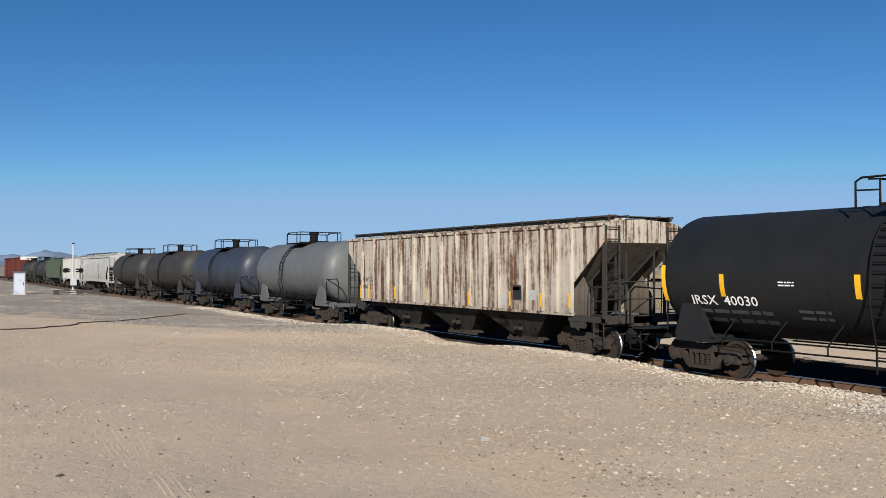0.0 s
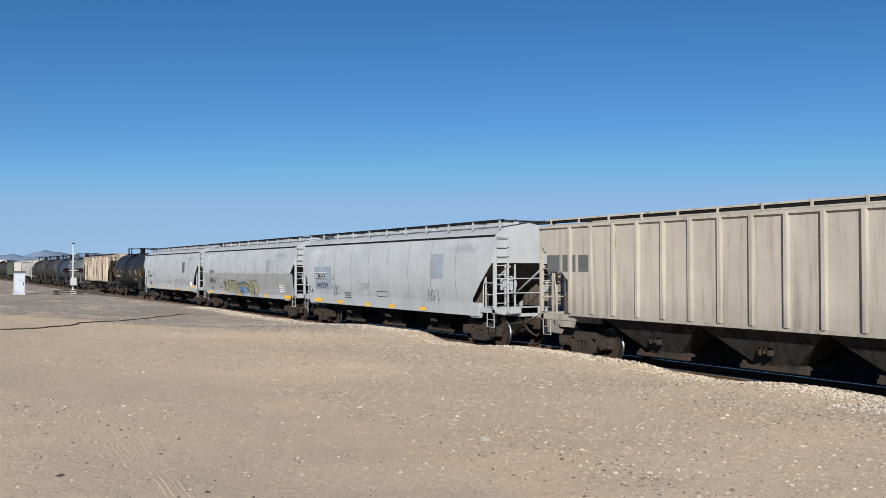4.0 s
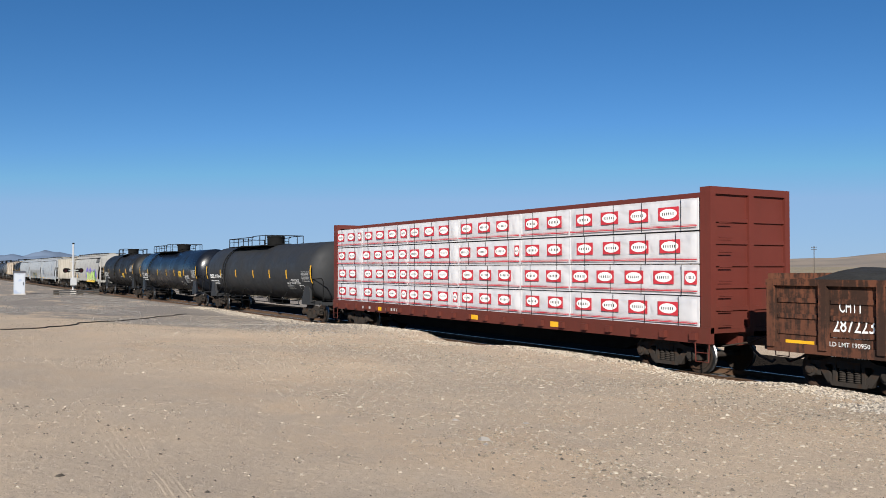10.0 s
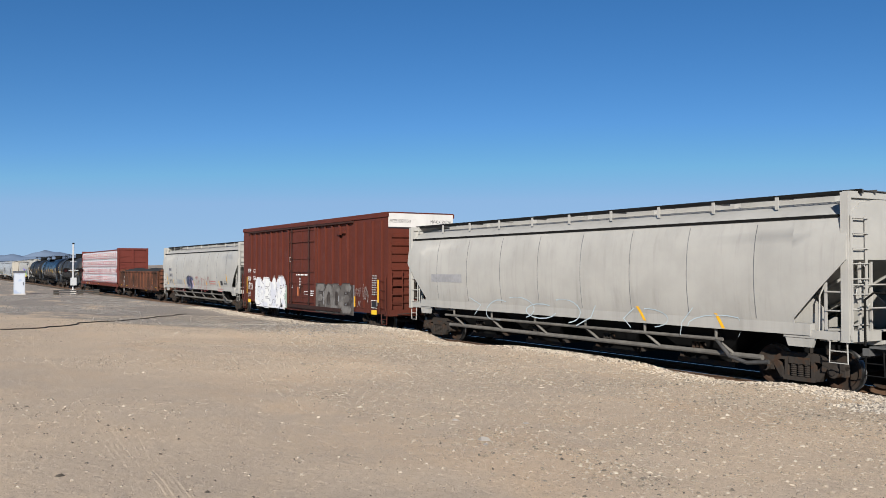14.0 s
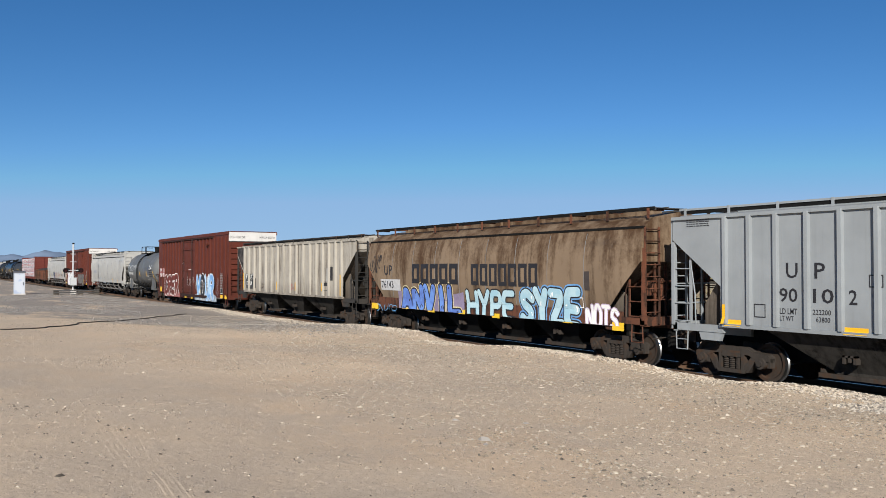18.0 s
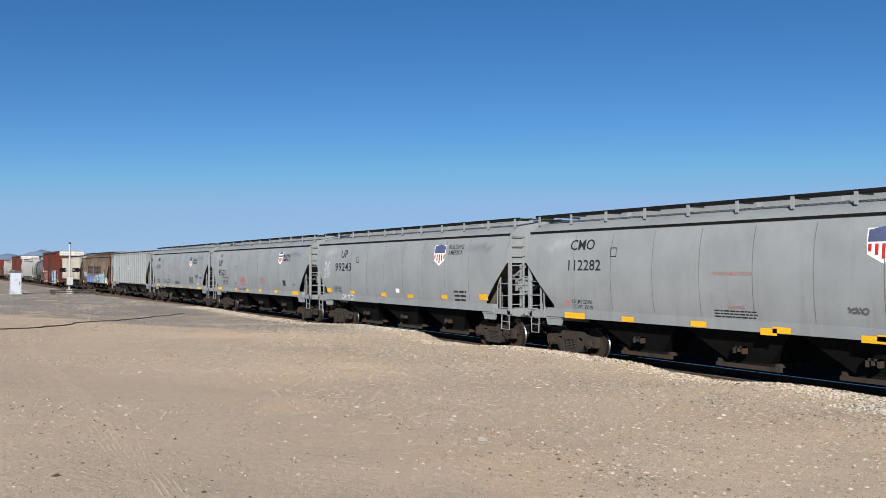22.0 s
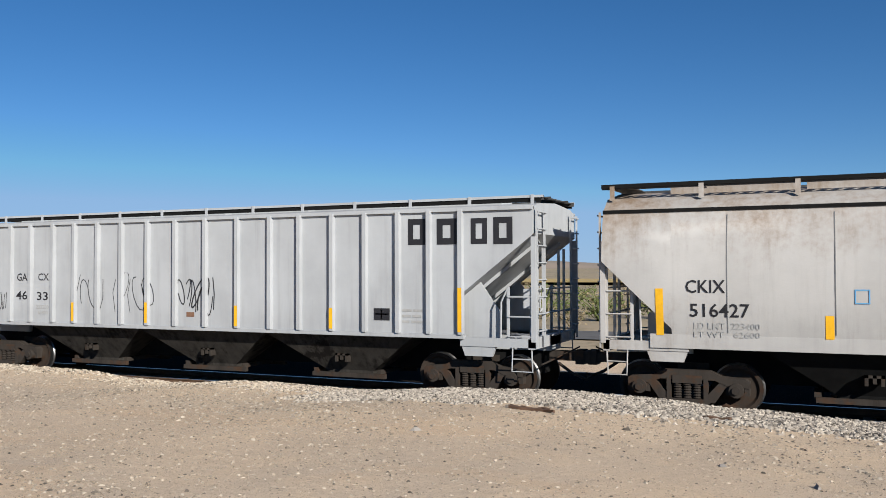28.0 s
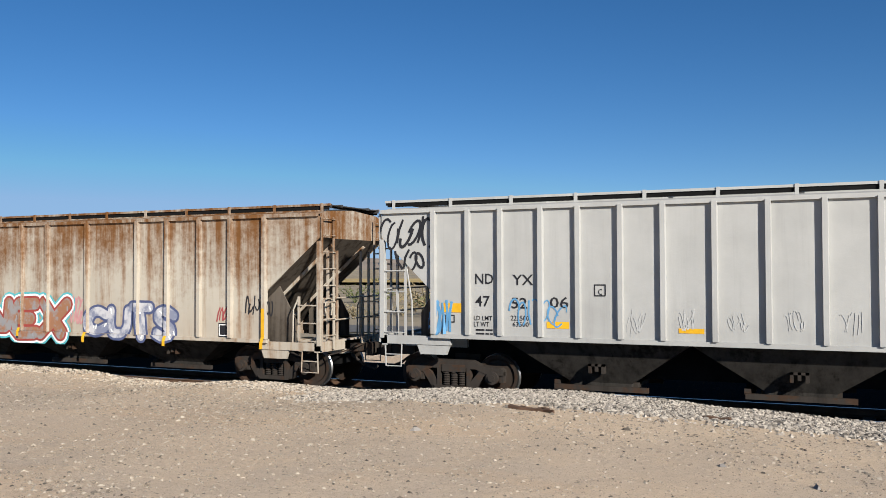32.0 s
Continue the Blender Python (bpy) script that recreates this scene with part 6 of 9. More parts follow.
def shrub_mesh(name, mat, seed, leaves=260):
    """A desert shrub: stems that fan out, with small leaf tufts on their outer half."""
    rnd = random.Random(seed)
    bm = bmesh.new()
    for _ in range(14):
        a, lean = rnd.uniform(0, 6.3), rnd.uniform(0.2, 0.9)
        tip = (lean * math.cos(a), lean * math.sin(a), rnd.uniform(0.6, 1.0))
        tube(bm, [(0, 0, 0), (tip[0] * 0.4, tip[1] * 0.4, tip[2] * 0.55), tip], 0.012, 3)
        for _ in range(leaves // 14):
            u = rnd.uniform(0.4, 1.1)
            c = Vector((tip[0] * u + rnd.gauss(0, 0.1), tip[1] * u + rnd.gauss(0, 0.1), tip[2] * u + rnd.gauss(0, 0.08)))
            d = Vector((rnd.gauss(0, 1), rnd.gauss(0, 1), rnd.gauss(0, 1))).normalized() * 0.07
            f = Vector((rnd.gauss(0, 1), rnd.gauss(0, 1), rnd.gauss(0, 1))).normalized() * 0.05
            bm.faces.new([bm.verts.new(c + d), bm.verts.new(c + f), bm.verts.new(c - d)])
    return mesh_of(name, bm, mat)


def plant_shrubs():
    greens = [shrub_mesh("shrub", BRUSH_GREEN, k) for k in range(3)]
    drys = [shrub_mesh("shrub", BRUSH_DRY, 10 + k) for k in range(4)]
    rnd = random.Random(21)
    for k in range(250):
        y = 43 + 130 * rnd.random() ** 1.6
        x = rnd.uniform(-1.9, 0.35) * y
        green = rnd.random() < 0.28
        o = new("shrub", rnd.choice(greens if green else drys))
        s = rnd.uniform(0.9, 1.7) if green else rnd.uniform(0.6, 1.2)
        o.location, o.rotation_euler, o.scale = (x, y, ground_z(x, y) - 0.05), (0, 0, rnd.uniform(0, 6.3)), (s * 1.2, s * 1.2, s)
        tagged(o, "green desert shrub on pale sand" if green else "dry straw-brown desert shrub", "shrub", "desert shrubs beyond the road")
    # thick brush seen through the gaps between the cars
    for k in range(16):
        x, y = -26 + 1.9 * k + rnd.uniform(-1, 1), 50 + rnd.uniform(0, 9)
        o = new("shrub", rnd.choice(greens if k % 3 else drys))
        s = rnd.uniform(1.6, 2.6)
        o.location, o.rotation_euler, o.scale = (x, y, ground_z(x, y) - 0.05), (0, 0, rnd.uniform(0, 6.3)), (s * 1.3, s * 1.3, s)
        tagged(o, "tall green desert shrub", "shrub", "desert shrubs beyond the road")


plant_shrubs()


def hill_mesh(name, cx, cy, rx, ry, h, mat, seed, n=60, rough=0.18):
    bm = bmesh.new()
    g = []
    for i in range(n + 1):
        row = []
        for j in range(n + 1):
            u, v = 2 * i / n - 1, 2 * j / n - 1
            x, y = cx + rx * u, cy + ry * v
            d = math.sqrt(u * u + v * v)
            base = max(0.0, 1 - d) ** 0.8
            f = noise.fractal(Vector((u * 3 + seed, v * 3, seed)), 0.9, 2.1, 6)
            row.append(bm.verts.new((x, y, -1.2 + h * base * (1 + rough * f) + 0.03 * h * f * (base > 0))))
        g.append(row)
    for i in range(n):
        for j in range(n):
            bm.faces.new((g[i][j], g[i + 1][j], g[i + 1][j + 1], g[i][j + 1]))
    return mesh_of(name, bm, mat, 40)


def rocky_mat():
    n = Nodes("rocky_hillside")
    d, c = n.cells(0.55)
    f = n.noise(0.25, 6, (1, 1, 1), 0.7)
    k = n.noise(1.4, 6, (1, 1, 1), 0.75)
    color = n.mix(n.step(f, 0.4, 0.62), (0.37, 0.27, 0.18), (0.26, 0.2, 0.145))
    color = n.mix(n.step(k, 0.5, 0.66, 0, 0.8), color, (0.10, 0.08, 0.06))
    color = n.mix(n.step(n.noise(0.6, 5, (1, 1, 1), 0.7, (9, 1, 2)), 0.58, 0.66, 0, 0.7), color, (0.12, 0.12, 0.06))
    return n.done(color, 0.95, 0, n.math("ADD", k, n.math("MULTIPLY", d, 0.5)), 0.6, 0.15)


ROCKY = rocky_mat()
tagged(new("rocky_hill", hill_mesh("rocky_hill", 44, 150, 62, 60, 21, ROCKY, 4, 90)), "rocky tan hillside with dark boulders and scrub", "hill", kind="structure")


def boulders():
    rnd = random.Random(8)
    deps = bpy.data.objects["rocky_hill"].data
    verts = [v.co.copy() for v in deps.vertices if v.co.z > -0.5 and v.co.x < 25 and v.co.y < 150]
    bm = bmesh.new()
    for _ in range(1500):
        p = rnd.choice(verts) + Vector((rnd.uniform(-0.8, 0.8), rnd.uniform(-0.8, 0.8), 0))
        stone_shape(bm, p.x, p.y, p.z, rnd.uniform(0.2, 0.75), rnd)
    tagged(new("boulders", mesh_of("boulders", bm, stone_mat("boulder_stone", (0.24, 0.18, 0.12), (0.33, 0.25, 0.17), (0.1, 0.08, 0.065)))), "brown boulders strewn over the hillside", "boulders", kind="stuff")


boulders()


def far_hills():
    def haze(name, a, b):
        n = Nodes(name)
        return n.done(n.mix(n.step(n.noise(0.004, 6, (1, 1, 4), 0.6), 0.35, 0.65), a, b), 1.0, 0, None, 0.01, 0.05)
    tan, blue = haze("hill_tan", (0.31, 0.25, 0.2), (0.23, 0.2, 0.17)), haze("hill_blue", (0.15, 0.20, 0.28), (0.13, 0.175, 0.25))
    for name, x, y, rx, ry, h, mat, s in (("distant_hill", -900, 1500, 900, 300, 30, tan, 1), ("distant_hill", 100, 1700, 700, 300, 36, tan, 2),
                                          ("distant_hill", -2200, 900, 700, 500, 34, tan, 3), ("distant_hill", -3400, 380, 600, 420, 58, blue, 5),
                                          ("distant_hill", -620, 20, 200, 60, 8, tan, 6), ("distant_hill", -2100, 1500, 1150, 950, 40, tan, 9), ("distant_hill", -1500, 1700, 500, 250, 26, tan, 7)):
        tagged(new(name, hill_mesh(name, x, y, rx, ry, h, mat, s, 40, 0.5)), "low bare hills along the skyline", "hill", "hills on the skyline", kind="structure")


far_hills()
GRASS_DRY = plain("dry_grass", (0.5, 0.36, 0.14), 0.95, 0, 0.4, 0.3)
bm = bmesh.new()
g = [[bm.verts.new((x, y + 0.12 * x + 4 * noise.noise((x * 0.03, 0, 0)), ground_z(x, y) + 0.5)) for y in (150, 168, 195)] for x in range(-320, 60, 20)]
for a, b in zip(g, g[1:]):
    for k in range(2):
        bm.faces.new((a[k], b[k], b[k + 1], a[k + 1]))
tagged(new("dry_grass", mesh_of("dry_grass", bm, GRASS_DRY)), "band of yellow dry grass", "grass", kind="stuff")


def utility_pole(x, y):
    p = new("utility_pole")
    p.location = (x, y, ground_z(x, y))
    tagged(p, "weathered wooden utility pole with crossarms", "utility pole", "utility poles")
    part("pole", disc(bmesh.new(), 2, (0, 0, 5.0), 0.14, 5.2, 8), TIE, p)
    for z in (9.6, 8.8):
        part("crossarm", boxes((-1.2, 1.2, -0.06, 0.06, z - 0.07, z + 0.07)), TIE, p)
    for k in (-1.0, -0.4, 0.4, 1.0):
        part("insulator", disc(bmesh.new(), 2, (k, 0, 9.78), 0.05, 0.1, 8), GALV, p)


for k in range(7):
    utility_pole(-330 + 62 * k, 277 + 3 * k)


# ---- markings and graffiti on the cars ----


def tint(name, base, rough=0.55):
    return plain(name, base, rough, 0, 7, 0.22)


CHALK_GREY, PALE_LABEL = tint("chalk_grey", (0.36, 0.36, 0.35)), tint("pale_label", (0.42, 0.28, 0.16))
PATCH_DARK, PATCH_DARK2 = tint("patch_dark", (0.10, 0.105, 0.11)), tint("patch_mid", (0.28, 0.29, 0.3))
WHITE_PATCH, PATCH_BLUE = tint("patch_white", (0.5, 0.5, 0.5)), tint("patch_blue_grey", (0.25, 0.29, 0.34))
PATCH_GREY, PATCH_PINK = tint("patch_grey", (0.3, 0.3, 0.31)), tint("patch_pink", (0.3, 0.1, 0.09))
PATCH_PALE, PATCH_BROWN = tint("patch_pale", (0.6, 0.64, 0.68)), tint("patch_brown", (0.2, 0.11, 0.07))
PATCH_LIGHT = tint("patch_light_grey", (0.36, 0.365, 0.37))
PATCH_BLACK, LOWER_GREY = tint("patch_black", (0.035, 0.035, 0.038)), tint("lower_grey", (0.27, 0.275, 0.275))
SOOT, SLATE = tint("soot_grey", (0.055, 0.045, 0.042)), tint("slate_grey", (0.075, 0.085, 0.095))
LAVENDER, PAINT_YELLOW = tint("lavender", (0.24, 0.2, 0.3)), tint("paint_yellow", (0.8, 0.5, 0.03))
RED_INK, PLACARD_RED = tint("red_ink", (0.42, 0.17, 0.15)), tint("placard_red", (0.5, 0.03, 0.03))
PLACARD_ORANGE = tint("placard_orange", (0.6, 0.2, 0.08))
SCRIBBLE_BROWN, SCRIBBLE_RED = tint("brown_spray", (0.2, 0.14, 0.11)), tint("red_spray", (0.36, 0.08, 0.08))
SCRIBBLE_PINK, SCRIBBLE_BLUE = tint("pink_spray", (0.55, 0.28, 0.28)), tint("blue_spray", (0.12, 0.32, 0.55))
SCRIBBLE_GREEN, SCRIBBLE_NAVY = tint("green_spray", (0.08, 0.22, 0.12)), tint("navy_spray", (0.08, 0.1, 0.2))
SCRIBBLE_PALE = tint("pale_spray", (0.42, 0.5, 0.55))
LIME, FROG, VIOLET = tint("lime", (0.5, 0.68, 0.22)), tint("leaf_green", (0.14, 0.36, 0.06)), tint("violet", (0.18, 0.14, 0.5))
MAUVE, BRICK_RED, ORANGE = tint("mauve", (0.55, 0.45, 0.58)), tint("brick_spray", (0.33, 0.06, 0.05)), tint("orange_spray", (0.5, 0.2, 0.07))
SILVER, CREAM_SPRAY, TEAL = tint("silver_spray", (0.36, 0.36, 0.36)), tint("cream_spray", (0.6, 0.52, 0.3)), tint("teal_spray", (0.1, 0.45, 0.5))
KHAKI, MID_BLUE = tint("khaki_spray", (0.33, 0.315, 0.2)), tint("mid_blue_spray", (0.14, 0.32, 0.58))
SOOT_BROWN = tint("soot_brown", (0.045, 0.036, 0.033))
MAROON = tint("maroon_spray", (0.14, 0.03, 0.04))
FAINT_WHITE = tint("faint_white", (0.5, 0.5, 0.485))
FAINT_PRINT = tint("faint_print", (0.075, 0.077, 0.08))
# fills, outline, halo
PIECES = {"E1": ((KHAKI, MID_BLUE, ORANGE), INK, None), "H0": ((VIOLET,), None, None), "H2": ((FROG,), INK, None),
          "N1": ((SCRIBBLE_NAVY, MAUVE), INK, None)}


def bars(key, mat, *rects):
    e, w, _ = CARS[key]
    for r in rects:
        if r[1] - r[0] > 0.16 and r[3] - r[2] > 1.4 * (r[1] - r[0]):
            r = ((r[0] + r[1]) / 2 - 0.07, (r[0] + r[1]) / 2 + 0.07, r[2], r[3])
        near = min(POSTS.get(e.name, (99,)), key=lambda q: abs(q - (r[0] + r[1]) / 2))
        if r[1] - r[0] < 0.3 and abs(near - (r[0] + r[1]) / 2) < 0.42:     # on the face of a side post
            decal(e, "reflector", [rect(near - 0.044, near + 0.044, r[2], r[3])], mat, w, 0.106)
        else:
            decal(e, "reflector", strips(*r, max(1, int((r[3] - r[2]) / 0.07))), mat, w, 0.007)


def slant(key, mat, *rects):
    e, w, _ = CARS[key]
    for x0, x1, z0, z1 in rects:
        t = min(0.1, (x1 - x0) * 0.5)
        n = 6
        decal(e, "reflector", [[(x0 + (x1 - x0 - t) * (1 - i / n), z0 + (z1 - z0) * i / n), (x0 + t + (x1 - x0 - t) * (1 - i / n), z0 + (z1 - z0) * i / n),
                                (x0 + t + (x1 - x0 - t) * (1 - (i + 1) / n), z0 + (z1 - z0) * (i + 1) / n), (x0 + (x1 - x0 - t) * (1 - (i + 1) / n), z0 + (z1 - z0) * (i + 1) / n)]
                               for i in range(n)], mat, w, 0.007)


def strips(x0, x1, z0, z1, n=1):
    """A rectangle in level strips, so that it follows a bowed side."""
    return [rect(x0, x1, z0 + (z1 - z0) * i / n, z0 + (z1 - z0) * (i + 1) / n) for i in range(n)]


def patch(key, mat, r):
    e, w, _ = CARS[key]
    decal(e, "paint_patch", strips(*r, max(1, int((r[3] - r[2]) / 0.12))), mat, w, 0.0055)


def field(key, mat, r):
    """A rough-edged field of spray or roller paint behind lettering."""
    e, w, _ = CARS[key]
    n = max(4, int((r[1] - r[0]) / 0.35))
    m = max(2, int((r[3] - r[2]) / 0.12))
    polys = []
    tops = [r[3] - 0.16 * noise.noise((i * 0.7, 3.1, len(key))) - 0.05 for i in range(n + 1)]
    for i in range(n):
        a, b = r[0] + (r[1] - r[0]) * i / n, r[0] + (r[1] - r[0]) * (i + 1) / n
        for j in range(m):
            f0, f1 = j / m, (j + 1) / m
            polys.append([(a, r[2] + (tops[i] - r[2]) * f0), (b, r[2] + (tops[i + 1] - r[2]) * f0), (b, r[2] + (tops[i + 1] - r[2]) * f1), (a, r[2] + (tops[i] - r[2]) * f1)])
    decal(e, "paint_field", polys, mat, w, 0.0045)


def outline(key, mat, r):
    e, w, _ = CARS[key]
    x0, x1, z0, z1 = r
    t = min(0.022, (x1 - x0) * 0.12)
    decal(e, "outline_box", [rect(x0, x1, z0, z0 + t), rect(x0, x1, z1 - t, z1), rect(x0, x0 + t, z0 + t, z1 - t), rect(x1 - t, x1, z0 + t, z1 - t)], mat, w, 0.009)


def placard(key, mat, r):
    e, w, _ = CARS[key]
    x0, x1, z0, z1 = r
    xm, zm = (x0 + x1) / 2, (z0 + z1) / 2
    decal(e, "placard", [[(x0, zm), (xm, z0), (x1, zm), (xm, z1)]], mat, w, 0.04)
    decal(e, "placard_bar", [rect(xm - 0.07, xm + 0.07, zm - 0.03, zm + 0.03)], WHITE, w, 0.05)


def words(key, text, mat, r, inset=1.0):
    e, w, _ = CARS[key]
    x0, x1, z0, z1 = r
    dx, dz = (x1 - x0) * (1 - inset) / 2, (z1 - z0) * (1 - inset) / 2
    write(e, text, x0 + dx, z0 + dz, z1 - z0 - 2 * dz, mat, w, x1 - x0 - 2 * dx)


def print_rows(key, mat, r, rows):
    e, w, _ = CARS[key]
    h = (r[3] - r[2]) / (rows + 1.3 * (rows - 1)) if rows > 1 else (r[3] - r[2]) * 0.7
    lines(e, r[0], r[3] - h, r[1] - r[0], rows, h, mat, w, 2.3, rows + int(r[0] * 10))


def blocks(key, mat, r, n=1):
    """A wordmark as plain upright blocks."""
    e, w, _ = CARS[key]
    step = (r[1] - r[0]) / n
    for i in range(n):
        a, b = r[0] + step * (i + 0.08), r[0] + step * (i + 0.92 if n > 1 else 1.0)
        t = (b - a) * 0.3
        decal(e, "wordmark_block", [rect(a, a + t, r[2], r[3]), rect(b - t, b, r[2], r[3]), rect(a + t, b - t, r[2], r[2] + t), rect(a + t, b - t, r[3] - t, r[3])], mat, w, 0.008)


def shield(key, r):
    """A shield emblem as plain shapes: blue head, red and white stripes."""
    e, w, _ = CARS[key]
    x0, x1, z0, z1 = r
    xm, zs = (x0 + x1) / 2, z0 + (z1 - z0) * 0.56
    decal(e, "emblem_ground", [[(x0, zs), (x0 + 0.02, z0 + (zs - z0) * 0.45), (xm, z0), (x1 - 0.02, z0 + (zs - z0) * 0.45), (x1, zs)], rect(x0, x1, zs, z1 - 0.03)], WHITE, w, 0.007)
    decal(e, "emblem_head", [rect(x0 + 0.03, x1 - 0.03, zs + 0.02, z1 - 0.06), [(x0 + 0.08, z1 - 0.06), (x1 - 0.08, z1 - 0.06), (xm, z1)]], SCRIBBLE_NAVY, w, 0.01)
    k = (x1 - x0 - 0.08) / 9
    decal(e, "emblem_stripes", [rect(x0 + 0.04 + k * i, x0 + 0.04 + k * (i + 1), z0 + 0.1 + (zs - z0) * 0.35 * abs(i - 4) / 4, zs - 0.02) for i in range(0, 9, 2)], PLACARD_RED, w, 0.01)


def ribbon(pts, t):
    out = []
    for (a, b), (c, d) in zip(pts, pts[1:]):
        l = math.hypot(c - a, d - b) or 1e-6
        nx, nz = -(d - b) / l * t / 2, (c - a) / l * t / 2
        ex, ez = (c - a) / l * t * 0.3, (d - b) / l * t * 0.3
        out.append([(a - ex + nx, b - ez + nz), (a - ex - nx, b - ez - nz), (c + ex - nx, d + ez - nz), (c + ex + nx, d + ez + nz)])
    return out


def scrawl(key, mat, r, n, t, seed):
    """A quick spray-can tag: looping strokes of an even width."""
    e, w, _ = CARS[key]
    rnd = random.Random(seed)
    x0, x1, z0, z1 = r
    polys = []
    for i in range(n):
        cx = x0 + (x1 - x0) * (i + 0.5) / n
        hw, hz = (x1 - x0) / n * rnd.uniform(0.5, 0.85), (z1 - z0) * rnd.uniform(0.3, 0.48)
        cz = (z0 + z1) / 2 + rnd.uniform(-0.12, 0.12) * (z1 - z0)
        a0, turn, lean = rnd.uniform(0, 6.3), rnd.uniform(2.2, 5.6) * rnd.choice((-1, 1)), rnd.uniform(-0.3, 0.5)
        m = 11
        pts = []
        for k in range(m + 1):
            a = a0 + turn * k / m
            pts.append((cx + hw * math.cos(a) + lean * hz * math.sin(a), cz + hz * math.sin(a)))
        if rnd.random() < 0.45:
            pts = [(cx + rnd.uniform(-hw, hw), z0 + rnd.uniform(0, 0.2) * (z1 - z0)), (cx + rnd.uniform(-0.3, 0.3) * hw, cz), (cx + rnd.uniform(-hw, hw), z1 - rnd.uniform(0, 0.15) * (z1 - z0))]
        polys += ribbon(pts, t * rnd.uniform(0.8, 1.2))
    for i, p in enumerate(polys):
        polys[i] = [(min(max(x, x0 - 0.05), x1 + 0.05), min(max(z, z0 - 0.03), z1 + 0.03)) for x, z in p]
    bm = bmesh.new()
    for i, p in enumerate(polys):
        lift = 0.009 + 0.00004 * (i % 60)
        bm.faces.new([bm.verts.new((x, -w(z) - lift, z)) for x, z in p])
    part("spray_tag", bm, mat, e)


def blob(cx, cz, hx, hz, rnd, rough=0.18, n=18, p=3.0):
    pts = []
    ph = rnd.uniform(0, 6)
    for k in range(n):
        a = 2 * math.pi * k / n
        c, s = math.cos(a), math.sin(a)
        q = (abs(c) ** p + abs(s) ** p) ** (-1 / p)
        q *= 1 + rough * math.sin(3 * a + ph) * rnd.uniform(0.3, 1.0)
        pts.append((cx + hx * q * c, cz + hz * q * s))
    return pts


def layer(e, name, w, polys, mat, lift):
    """Overlapping flat shapes, each a hair above the last; tall shapes are cut into level strips to follow the side."""
    bm = bmesh.new()
    for i, poly in enumerate(polys):
        f = bm.faces.new([bm.verts.new((x, 0, z)) for x, z in poly])
        lo, hi = min(z for _, z in poly), max(z for _, z in poly)
        faces = [f]
        k = max(1, int((hi - lo) / 0.14))
        for j in range(1, k):
            z = lo + (hi - lo) * j / k
            geom = list({v for g in faces for v in g.verts}) + list({d for g in faces for d in g.edges}) + faces
            res = bmesh.ops.bisect_plane(bm, geom=geom, plane_co=(0, 0, z), plane_no=(0, 0, 1))
            faces = [g for g in res["geom"] if isinstance(g, bmesh.types.BMFace)]
        for v in {v for g in faces for v in g.verts}:
            v.co.y = -w(v.co.z) - lift - 0.0002 * i
    tagged(part(name, bm, mat, e), kind="stuff" if len(polys) > 12 else "")


